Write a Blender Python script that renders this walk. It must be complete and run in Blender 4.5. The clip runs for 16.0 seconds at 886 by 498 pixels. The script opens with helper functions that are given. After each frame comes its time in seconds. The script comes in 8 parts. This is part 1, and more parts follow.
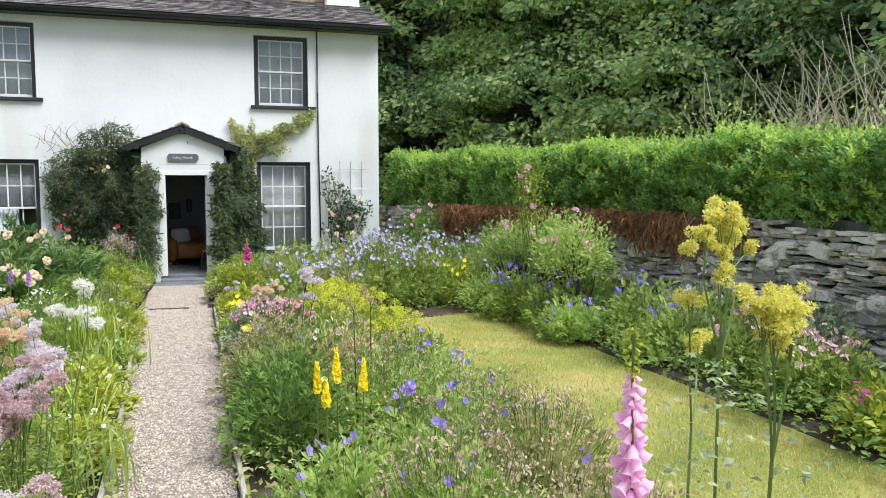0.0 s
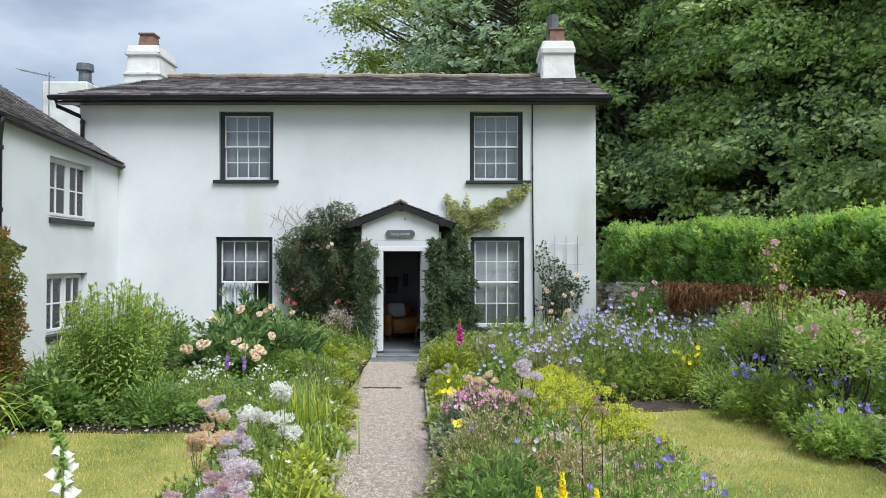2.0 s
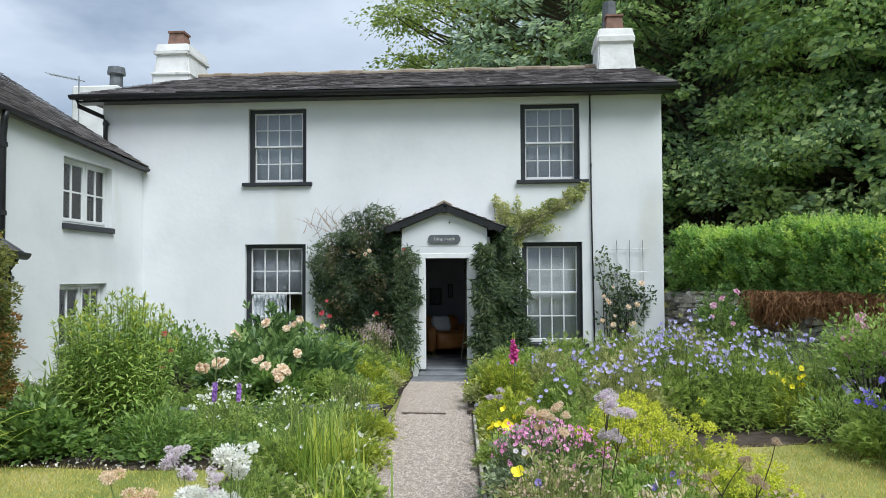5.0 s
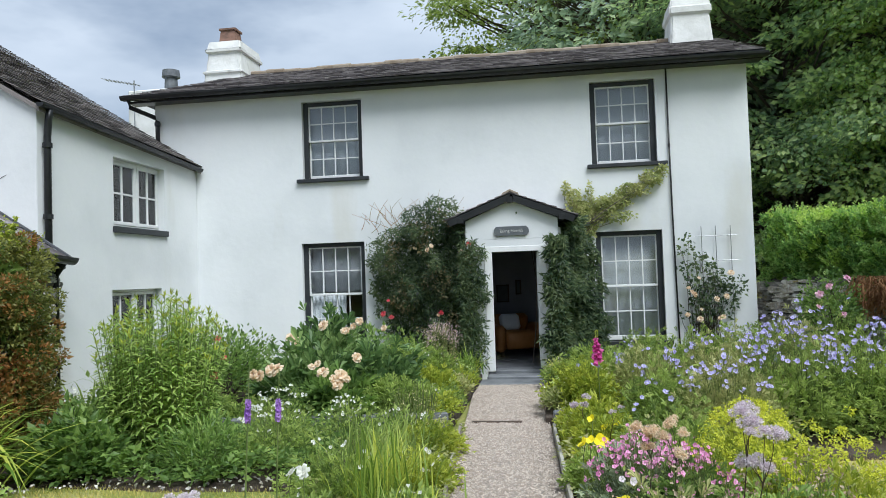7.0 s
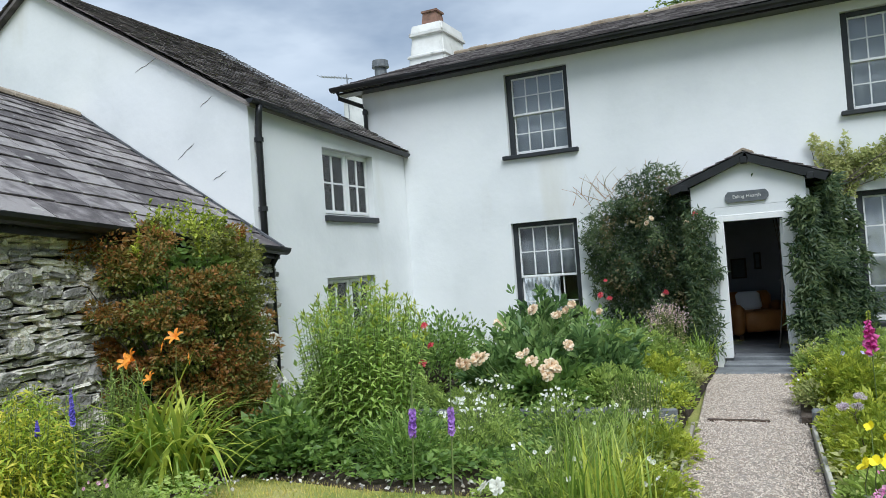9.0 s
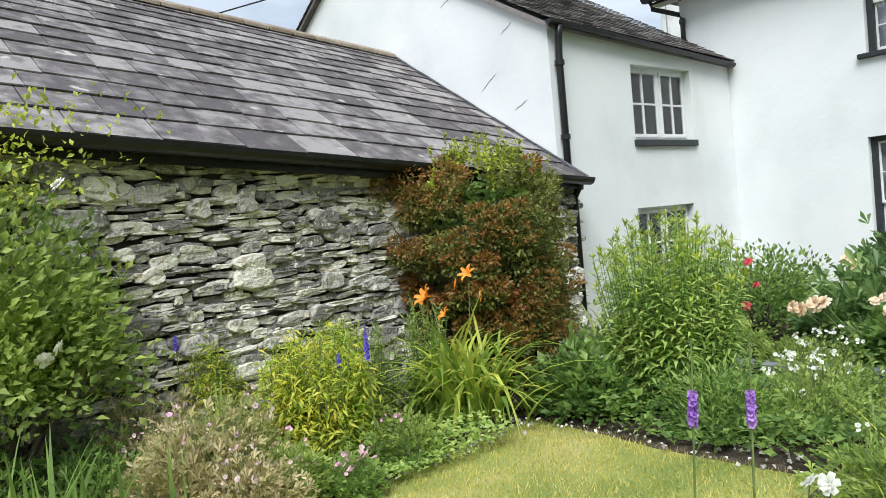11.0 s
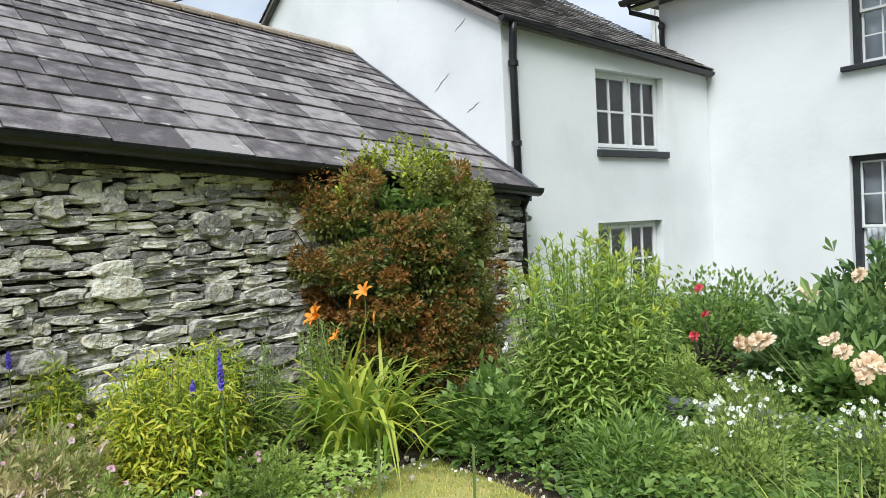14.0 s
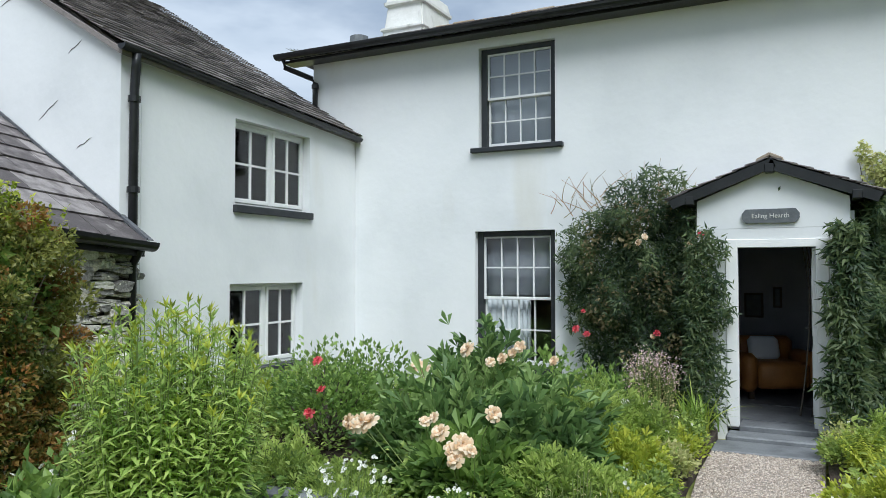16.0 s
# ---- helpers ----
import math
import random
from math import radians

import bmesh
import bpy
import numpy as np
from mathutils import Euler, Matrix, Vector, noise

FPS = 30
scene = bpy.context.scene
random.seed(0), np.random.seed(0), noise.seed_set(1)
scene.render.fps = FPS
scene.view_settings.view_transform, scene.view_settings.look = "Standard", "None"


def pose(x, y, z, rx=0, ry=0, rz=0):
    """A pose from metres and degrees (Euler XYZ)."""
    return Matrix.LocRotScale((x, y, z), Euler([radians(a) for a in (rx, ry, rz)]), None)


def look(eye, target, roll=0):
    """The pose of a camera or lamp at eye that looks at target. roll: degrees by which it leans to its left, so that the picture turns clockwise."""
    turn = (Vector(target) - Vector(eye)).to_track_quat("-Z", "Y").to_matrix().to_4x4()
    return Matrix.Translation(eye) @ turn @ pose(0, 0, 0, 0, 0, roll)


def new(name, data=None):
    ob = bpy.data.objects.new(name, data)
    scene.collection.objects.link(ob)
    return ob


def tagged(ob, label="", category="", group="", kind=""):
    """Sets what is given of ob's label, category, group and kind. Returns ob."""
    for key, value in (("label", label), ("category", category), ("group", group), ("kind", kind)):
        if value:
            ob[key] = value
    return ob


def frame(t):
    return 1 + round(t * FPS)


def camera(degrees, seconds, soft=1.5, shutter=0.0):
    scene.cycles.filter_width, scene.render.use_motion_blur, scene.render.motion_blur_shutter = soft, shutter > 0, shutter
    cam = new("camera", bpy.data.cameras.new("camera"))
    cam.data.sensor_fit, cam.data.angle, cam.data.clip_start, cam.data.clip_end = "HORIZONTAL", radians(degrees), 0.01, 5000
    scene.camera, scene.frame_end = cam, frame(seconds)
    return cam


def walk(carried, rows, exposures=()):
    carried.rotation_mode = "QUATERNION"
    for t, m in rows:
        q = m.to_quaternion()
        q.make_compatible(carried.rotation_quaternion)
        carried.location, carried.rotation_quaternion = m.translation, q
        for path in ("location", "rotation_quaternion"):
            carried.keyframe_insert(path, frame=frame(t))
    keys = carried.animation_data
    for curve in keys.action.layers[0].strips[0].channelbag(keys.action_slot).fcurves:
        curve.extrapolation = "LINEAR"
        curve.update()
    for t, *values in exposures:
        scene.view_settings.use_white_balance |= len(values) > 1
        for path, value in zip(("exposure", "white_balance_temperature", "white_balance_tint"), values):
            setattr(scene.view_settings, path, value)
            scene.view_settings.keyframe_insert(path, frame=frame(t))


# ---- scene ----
cam = camera(61.9, 16.0, soft=0.7)
PATH = [
    (0, (0.838, -15.331, 1.656), (1.386, -13.414, 1.499), -0.0),
    (0.5, (0.815, -15.231, 1.646), (1.167, -13.264, 1.559), -0.2),
    (1, (0.832, -14.996, 1.648), (1.016, -13.005, 1.616), -0.2),
    (1.5, (0.857, -14.821, 1.734), (0.921, -12.822, 1.741), -0.1),
    (2, (0.851, -14.628, 1.75), (0.843, -12.629, 1.784), 0.0),
    (2.5, (0.827, -14.451, 1.735), (0.776, -12.453, 1.785), 0.1),
    (3, (0.801, -14.218, 1.709), (0.722, -12.221, 1.773), 0.1),
    (3.5, (0.797, -13.986, 1.677), (0.7, -11.989, 1.748), -0.0),
    (4, (0.801, -13.736, 1.673), (0.69, -11.741, 1.746), -0.1),
    (6.5, (0.724, -12.623, 1.606), (0.498, -10.637, 1.674), -1.3),
    (7, (0.654, -12.418, 1.596), (0.356, -10.441, 1.669), -1.9),
    (7.5, (0.607, -12.204, 1.609), (0.209, -10.246, 1.686), -2.3),
    (8, (0.599, -11.994, 1.574), (0.071, -10.067, 1.651), -2.9),
    (8.5, (0.621, -11.79, 1.597), (-0.066, -9.913, 1.665), -3.4),
    (9, (0.583, -11.621, 1.576), (-0.283, -9.819, 1.628), -4.0),
    (9.5, (0.482, -11.418, 1.571), (-0.574, -9.72, 1.601), -4.4),
    (10, (0.44, -11.28, 1.571), (-0.802, -9.712, 1.571), -4.8),
    (12.5, (0.399, -10.433, 1.609), (-1.339, -9.453, 1.482), -5.1),
    (13, (0.422, -10.245, 1.6), (-1.294, -9.224, 1.49), -4.5),
    (13.5, (0.434, -10.113, 1.623), (-1.223, -8.997, 1.534), -3.6),
    (14, (0.403, -9.945, 1.594), (-1.161, -8.7, 1.536), -2.9),
    (14.5, (0.333, -9.766, 1.633), (-1.095, -8.366, 1.602), -2.1),
    (15, (0.33, -9.548, 1.637), (-0.941, -8.004, 1.638), -1.4),
    (15.5, (0.398, -9.338, 1.653), (-0.696, -7.665, 1.681), -0.7),
    (16, (0.422, -9.135, 1.685), (-0.481, -7.352, 1.748), 0.0),
]
EXPOSURES = [(0, 0.47, 6200, 11), (1.5, 0.2, 6050, 10), (3.5, 0.11, 5950, 9), (7, 0.08, 5900, 8), (9, 0.06, 5850, 7), (10, 0.18, 5950, 7), (12.5, 0.53, 6350, 12), (13.5, 0.4, 6250, 10), (14.5, 0.24, 6000, 8), (16, 0.1, 5900, 7)]
walk(cam, [(t, look(e, g, r)) for t, e, g, r in PATH], EXPOSURES)

# ---- sky and sun: a bright, hazy, mostly clouded afternoon ----
SUN_EL, SUN_AZ = radians(54), radians(222)
world = bpy.data.worlds.new("sky")
scene.world = world
world.use_nodes = True
wn, wl = world.node_tree.nodes, world.node_tree.links
wn.clear()
w_out, w_bg = wn.new("ShaderNodeOutputWorld"), wn.new("ShaderNodeBackground")
w_sky = wn.new("ShaderNodeTexSky")
w_sky.sky_type, w_sky.sun_disc, w_sky.sun_elevation, w_sky.sun_rotation = "NISHITA", False, SUN_EL, SUN_AZ
w_sky.dust_density, w_sky.air_density = 2.0, 1.0
w_tc, w_map = wn.new("ShaderNodeTexCoord"), wn.new("ShaderNodeMapping")
w_map.inputs["Scale"].default_value = (1.0, 1.0, 2.6)
w_noise, w_ramp, w_mix = wn.new("ShaderNodeTexNoise"), wn.new("ShaderNodeValToRGB"), wn.new("ShaderNodeMix")
w_noise.inputs["Scale"].default_value, w_noise.inputs["Detail"].default_value, w_noise.inputs["Roughness"].default_value = 1.7, 6.0, 0.55
w_ramp.color_ramp.elements[0].position, w_ramp.color_ramp.elements[1].position = 0.38, 0.58
w_ramp.color_ramp.elements[0].color = (0.12, 0.12, 0.12, 1)
w_noise2, w_cl = wn.new("ShaderNodeTexNoise"), wn.new("ShaderNodeValToRGB")
w_noise2.inputs["Scale"].default_value, w_noise2.inputs["Detail"].default_value = 3.1, 5.0
w_cl.color_ramp.elements[0].color, w_cl.color_ramp.elements[1].color = (5.0, 5.8, 6.8, 1), (7.6, 8.2, 9.0, 1)
w_cl.color_ramp.elements[0].position, w_cl.color_ramp.elements[1].position = 0.35, 0.65
w_mix.data_type = "RGBA"
wl.new(w_tc.outputs["Generated"], w_map.inputs["Vector"])
wl.new(w_map.outputs["Vector"], w_noise.inputs["Vector"])
wl.new(w_map.outputs["Vector"], w_noise2.inputs["Vector"])
wl.new(w_noise.outputs["Fac"], w_ramp.inputs["Fac"])
wl.new(w_noise2.outputs["Fac"], w_cl.inputs["Fac"])
wl.new(w_ramp.outputs["Color"], w_mix.inputs[0])
wl.new(w_sky.outputs["Color"], w_mix.inputs[6])
wl.new(w_cl.outputs["Color"], w_mix.inputs[7])
wl.new(w_mix.outputs[2], w_bg.inputs["Color"])
w_bg.inputs["Strength"].default_value = 0.09
wl.new(w_bg.outputs["Background"], w_out.inputs["Surface"])
sun = new("sun", bpy.data.lights.new("sun", "SUN"))
sun.data.energy, sun.data.angle, sun.data.color = 3.9, radians(36), (1.0, 0.98, 0.94)
sun.matrix_world = look((math.sin(SUN_AZ) * -20, math.cos(SUN_AZ) * 20, 20 * math.tan(SUN_EL)), (0, 0, 0))
scene.view_settings.exposure = 0.0


# ---- materials ----
def ramp_node(nt, stops):
    r = nt.nodes.new("ShaderNodeValToRGB")
    while len(r.color_ramp.elements) < len(stops):
        r.color_ramp.elements.new(0.5)
    for e, (p, c) in zip(r.color_ramp.elements, stops):
        e.position, e.color = p, (*c, 1)
    return r


def material(name, colors, rough=0.7, scale=3.0, fine=40.0, bump=0.2, bump_scale=60.0, stretch=(1, 1, 1), metal=0.0, per_piece=0.0, stain=None, spec=0.4, fine_amount=0.25):
    """colors: two or three base colours blended by coarse noise; a finer noise adds grain; per_piece varies each object or island."""
    m = bpy.data.materials.new(name)
    m.use_nodes = True
    nt = m.node_tree
    n, l = nt.nodes, nt.links
    b = n["Principled BSDF"]
    b.inputs["Roughness"].default_value, b.inputs["Metallic"].default_value = rough, metal
    b.inputs["Specular IOR Level"].default_value = spec
    geo, mp = n.new("ShaderNodeNewGeometry"), n.new("ShaderNodeMapping")
    mp.inputs["Scale"].default_value = stretch
    l.new(geo.outputs["Position"], mp.inputs["Vector"])
    a, f = n.new("ShaderNodeTexNoise"), n.new("ShaderNodeTexNoise")
    a.inputs["Scale"].default_value, a.inputs["Detail"].default_value = scale, 5
    f.inputs["Scale"].default_value, f.inputs["Detail"].default_value = fine, 3
    l.new(mp.outputs["Vector"], a.inputs["Vector"])
    l.new(mp.outputs["Vector"], f.inputs["Vector"])
    k = len(colors)
    r = ramp_node(nt, [(0.32 + 0.36 * i / max(1, k - 1), c) for i, c in enumerate(colors)])
    fac = a.outputs["Fac"]
    if per_piece:
        oi = n.new("ShaderNodeObjectInfo")
        add, sub, mul = n.new("ShaderNodeMath"), n.new("ShaderNodeMath"), n.new("ShaderNodeMath")
        sub.operation, mul.operation = "ADD", "MULTIPLY_ADD"
        l.new(oi.outputs["Random"], sub.inputs[0])
        l.new(geo.outputs["Random Per Island"], sub.inputs[1])
        frac = n.new("ShaderNodeMath")
        frac.operation = "FRACT"
        l.new(sub.outputs[0], frac.inputs[0])
        l.new(frac.outputs[0], mul.inputs[0])
        mul.inputs[1].default_value, mul.inputs[2].default_value = per_piece, -0.5 * per_piece
        l.new(mul.outputs[0], add.inputs[0])
        l.new(a.outputs["Fac"], add.inputs[1])
        fac = add.outputs[0]
    l.new(fac, r.inputs["Fac"])
    mix = n.new("ShaderNodeMix")
    mix.data_type, mix.blend_type = "RGBA", "OVERLAY"
    mix.inputs[0].default_value = fine_amount
    l.new(r.outputs["Color"], mix.inputs[6])
    l.new(f.outputs["Fac"], mix.inputs[7])
    col = mix.outputs[2]
    if stain:
        s_col, s_scale, s_lo, s_hi, s_stretch = stain
        sm, sn = n.new("ShaderNodeMapping"), n.new("ShaderNodeTexNoise")
        sm.inputs["Scale"].default_value = s_stretch
        sn.inputs["Scale"].default_value, sn.inputs["Detail"].default_value = s_scale, 6
        sr = ramp_node(nt, [(s_lo, (0, 0, 0)), (s_hi, (1, 1, 1))])
        l.new(geo.outputs["Position"], sm.inputs["Vector"])
        l.new(sm.outputs["Vector"], sn.inputs["Vector"])
        l.new(sn.outputs["Fac"], sr.inputs["Fac"])
        m2 = n.new("ShaderNodeMix")
        m2.data_type = "RGBA"
        m2.inputs[7].default_value = (*s_col, 1)
        l.new(sr.outputs["Color"], m2.inputs[0])
        l.new(col, m2.inputs[6])
        col = m2.outputs[2]
    l.new(col, b.inputs["Base Color"])
    if bump:
        bn, bu = n.new("ShaderNodeTexNoise"), n.new("ShaderNodeBump")
        bn.inputs["Scale"].default_value, bn.inputs["Detail"].default_value = bump_scale, 4
        bu.inputs["Strength"].default_value, bu.inputs["Distance"].default_value = bump, 0.02
        l.new(mp.outputs["Vector"], bn.inputs["Vector"])
        l.new(bn.outputs["Fac"], bu.inputs["Height"])
        l.new(bu.outputs["Normal"], b.inputs["Normal"])
    return m


def leaf_material(name, colors, rough=0.5, glow=0.3, scale=2.0):
    """A leaf or petal: colour varies leaf by leaf and in drifts; some light passes through."""
    m = bpy.data.materials.new(name)
    m.use_nodes = True
    nt = m.node_tree
    n, l = nt.nodes, nt.links
    b, out = n["Principled BSDF"], n["Material Output"]
    b.inputs["Roughness"].default_value, b.inputs["Specular IOR Level"].default_value = rough, 0.35
    geo, no, add = n.new("ShaderNodeNewGeometry"), n.new("ShaderNodeTexNoise"), n.new("ShaderNodeMath")
    no.inputs["Scale"].default_value, no.inputs["Detail"].default_value = scale, 3
    l.new(geo.outputs["Position"], no.inputs["Vector"])
    add.operation = "MULTIPLY_ADD"
    l.new(geo.outputs["Random Per Island"], add.inputs[0])
    add.inputs[1].default_value = 0.55
    l.new(no.outputs["Fac"], add.inputs[2])
    k = len(colors)
    r = ramp_node(nt, [(0.4 + 0.75 * i / max(1, k - 1) * 0.8, c) for i, c in enumerate(colors)])
    l.new(add.outputs[0], r.inputs["Fac"])
    l.new(r.outputs["Color"], b.inputs["Base Color"])
    tr, mx = n.new("ShaderNodeBsdfTranslucent"), n.new("ShaderNodeMixShader")
    hs = n.new("ShaderNodeHueSaturation")
    hs.inputs["Value"].default_value = 1.5
    l.new(r.outputs["Color"], hs.inputs["Color"])
    l.new(hs.outputs["Color"], tr.inputs["Color"])
    mx.inputs[0].default_value = glow
    l.new(b.outputs["BSDF"], mx.inputs[1])
    l.new(tr.outputs["BSDF"], mx.inputs[2])
    l.new(mx.outputs["Shader"], out.inputs["Surface"])
    return m


def glass_material():
    m = bpy.data.materials.new("window_glass")
    m.use_nodes = True
    n, l = m.node_tree.nodes, m.node_tree.links
    g, t, mx, fr = n.new("ShaderNodeBsdfGlossy"), n.new("ShaderNodeBsdfTransparent"), n.new("ShaderNodeMixShader"), n.new("ShaderNodeFresnel")
    no, bu = n.new("ShaderNodeTexNoise"), n.new("ShaderNodeBump")
    no.inputs["Scale"].default_value = 3.0
    bu.inputs["Strength"].default_value, bu.inputs["Distance"].default_value = 0.06, 0.02
    l.new(no.outputs["Fac"], bu.inputs["Height"])
    l.new(bu.outputs["Normal"], g.inputs["Normal"])
    g.inputs["Roughness"].default_value = 0.01
    t.inputs["Color"].default_value = (0.9, 0.93, 0.93, 1)
    fr.inputs["IOR"].default_value = 1.75
    l.new(fr.outputs[0], mx.inputs[0])
    l.new(t.outputs[0], mx.inputs[1])
    l.new(g.outputs[0], mx.inputs[2])
    l.new(mx.outputs[0], n["Material Output"].inputs["Surface"])
    return m


WHITEWASH = material("whitewash", [(0.675, 0.693, 0.7), (0.75, 0.765, 0.77), (0.79, 0.8, 0.802)], 0.9, 0.7, 25, 0.16, 9, stain=((0.6, 0.58, 0.5), 0.9, 0.6, 0.85, (1, 1, 0.25)), fine_amount=0.06)
CHIMNEY_WHITE = material("chimney_whitewash", [(0.6, 0.6, 0.57), (0.78, 0.78, 0.76)], 0.9, 2.5, 25, 0.4, 12, stain=((0.3, 0.3, 0.27), 4.0, 0.62, 0.8, (1, 1, 0.5)), fine_amount=0.1)
SLATE = material("roof_slate", [(0.09, 0.079, 0.08), (0.168, 0.15, 0.15), (0.29, 0.267, 0.262)], 0.66, 7, 70, 0.5, 40, per_piece=0.42, stain=((0.44, 0.43, 0.39), 6.0, 0.66, 0.73, (1, 1, 1)), spec=0.32)
SLATE_OLD = material("old_roof_slate", [(0.085, 0.077, 0.073), (0.15, 0.135, 0.128), (0.23, 0.208, 0.198)], 0.85, 5, 60, 0.5, 40, per_piece=0.5, stain=((0.19, 0.15, 0.1), 5.0, 0.62, 0.74, (1, 1, 1)), spec=0.25)
RIDGE_STONE = material("ridge_stone", [(0.22, 0.17, 0.12), (0.33, 0.28, 0.22)], 0.9, 6, 60, 0.5, 40, per_piece=0.3)
BLACK_PAINT = material("black_paint", [(0.012, 0.013, 0.014), (0.022, 0.023, 0.025)], 0.35, 8, 60, 0.1, 40)
GREY_PAINT = material("charcoal_paint", [(0.02, 0.024, 0.028), (0.035, 0.038, 0.042)], 0.5, 6, 60, 0.1, 40)
WHITE_PAINT = material("white_gloss_paint", [(0.74, 0.75, 0.75), (0.82, 0.82, 0.81)], 0.4, 6, 60, 0.08, 40, fine_amount=0.05)
GLASS = glass_material()
CURTAIN = material("net_curtain", [(0.74, 0.76, 0.8), (0.82, 0.83, 0.86)], 0.9, 3, 90, 0.1, 90, fine_amount=0.1)
BLIND = material("grey_blind", [(0.5, 0.51, 0.57), (0.58, 0.59, 0.64)], 0.9, 2, 120, 0.08, 120, fine_amount=0.08)
# inside plaster greyed down, putting the hall's dimness into the colour
INNER_WALL = material("dimmed_plaster", [(0.34, 0.35, 0.38), (0.42, 0.43, 0.46)], 0.9, 2, 40, 0.1, 30, fine_amount=0.05)
DARK_WOOD = material("dark_wood", [(0.03, 0.017, 0.01), (0.07, 0.04, 0.022)], 0.5, 4, 50, 0.2, 30, (1, 6, 6))
LEATHER = material("tan_leather", [(0.3, 0.12, 0.03), (0.42, 0.19, 0.055)], 0.45, 4, 60, 0.25, 50)
STONE = material("rubble_stone", [(0.24, 0.23, 0.212), (0.5, 0.475, 0.42), (0.38, 0.365, 0.33), (0.61, 0.555, 0.435), (0.72, 0.69, 0.61)], 0.85, 9, 70, 1.0, 35, per_piece=0.75, stain=((0.78, 0.76, 0.67), 16.0, 0.6, 0.66, (1, 1, 1)), fine_amount=0.5)
STONE_GREY = material("slate_stone", [(0.28, 0.265, 0.24), (0.52, 0.495, 0.455), (0.4, 0.35, 0.28), (0.72, 0.685, 0.625)], 0.85, 8, 60, 0.9, 35, per_piece=0.7, stain=((0.32, 0.27, 0.13), 5.0, 0.6, 0.7, (1, 1, 1)), fine_amount=0.5)
# near-black: the shade in the open gaps between stones is put in this colour
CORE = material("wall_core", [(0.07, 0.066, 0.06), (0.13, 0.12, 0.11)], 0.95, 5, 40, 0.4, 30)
GRAVEL = material("gravel_bed", [(0.230, 0.190, 0.161), (0.345, 0.299, 0.259), (0.437, 0.385, 0.345)], 0.9, 30, 160, 0.9, 110, fine_amount=0.6)
PEBBLE = material("gravel_stones", [(0.35, 0.285, 0.235), (0.53, 0.45, 0.375), (0.69, 0.61, 0.525)], 0.85, 20, 120, 0.3, 80, per_piece=0.45)
SOIL = material("garden_soil", [(0.035, 0.025, 0.018), (0.065, 0.048, 0.036), (0.1, 0.08, 0.065)], 0.95, 6, 70, 0.8, 45, fine_amount=0.5)
TURF = material("turf", [(0.16, 0.21, 0.045), (0.28, 0.3, 0.08), (0.42, 0.375, 0.15)], 0.95, 1.1, 60, 0.6, 80, fine_amount=0.5)
PLANK = material("weathered_plank", [(0.3, 0.27, 0.22), (0.5, 0.48, 0.42)], 0.85, 5, 60, 0.4, 40, (1, 0.2, 1))
SLABS = material("slate_flag", [(0.1, 0.105, 0.115), (0.18, 0.19, 0.2)], 0.6, 4, 50, 0.3, 30, per_piece=0.3)
LEAD = material("sheet_lead", [(0.075, 0.08, 0.09), (0.14, 0.147, 0.16)], 0.55, 6, 50, 0.3, 25, spec=0.4)
TERRACOTTA = material("terracotta", [(0.17, 0.1, 0.075), (0.26, 0.15, 0.11)], 0.85, 8, 60, 0.2, 40, stain=((0.1, 0.07, 0.055), 6, 0.55, 0.8, (1, 1, 1)))
COWL = material("grey_cowl", [(0.09, 0.1, 0.11), (0.16, 0.17, 0.18)], 0.6, 6, 60, 0.2, 30)
METAL = material("galvanised_metal", [(0.25, 0.26, 0.27), (0.4, 0.41, 0.42)], 0.45, 9, 60, 0.1, 40, metal=0.7)
SIGN_GREY = material("sign_slate", [(0.09, 0.1, 0.11), (0.14, 0.15, 0.16)], 0.6, 9, 60, 0.1, 40)
SIGN_PALE = material("sign_letters", [(0.55, 0.55, 0.52), (0.62, 0.62, 0.6)], 0.7, 9, 60, 0.0)
BARK = material("bark", [(0.05, 0.04, 0.03), (0.12, 0.1, 0.08)], 0.9, 5, 40, 0.8, 20, (1, 1, 0.3))
TWIG = material("dry_twig", [(0.4, 0.33, 0.25), (0.62, 0.55, 0.45)], 0.9, 5, 40, 0.2, 30)
STEM = material("green_stem", [(0.1, 0.15, 0.04), (0.2, 0.26, 0.08)], 0.6, 5, 40, 0.0)
STEM_RED = material("purple_stem", [(0.06, 0.045, 0.03), (0.1, 0.07, 0.05)], 0.6, 5, 40, 0.0)
L_TREE = leaf_material("sycamore_leaf", [(0.12, 0.195, 0.12), (0.3, 0.425, 0.22), (0.66, 0.76, 0.35)], 0.45, 0.48, 0.45)
L_TREE2 = leaf_material("woodland_leaf", [(0.17, 0.245, 0.175), (0.3, 0.395, 0.25), (0.47, 0.56, 0.33)], 0.55, 0.45, 0.4)
L_TREE3 = leaf_material("bright_tree_leaf", [(0.1, 0.15, 0.045), (0.22, 0.3, 0.075), (0.4, 0.48, 0.12)], 0.5, 0.45, 0.4)
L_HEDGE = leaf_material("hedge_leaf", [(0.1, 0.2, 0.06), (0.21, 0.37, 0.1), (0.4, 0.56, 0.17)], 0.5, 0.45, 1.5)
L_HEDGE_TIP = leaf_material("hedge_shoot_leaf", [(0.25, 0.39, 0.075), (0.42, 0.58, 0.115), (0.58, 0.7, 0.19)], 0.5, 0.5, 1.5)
L_MID = leaf_material("mid_green_leaf", [(0.12, 0.187, 0.05), (0.262, 0.35, 0.085), (0.43, 0.52, 0.14)], 0.5, 0.45)
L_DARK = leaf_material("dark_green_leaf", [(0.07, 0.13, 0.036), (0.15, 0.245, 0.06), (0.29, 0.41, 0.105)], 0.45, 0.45)
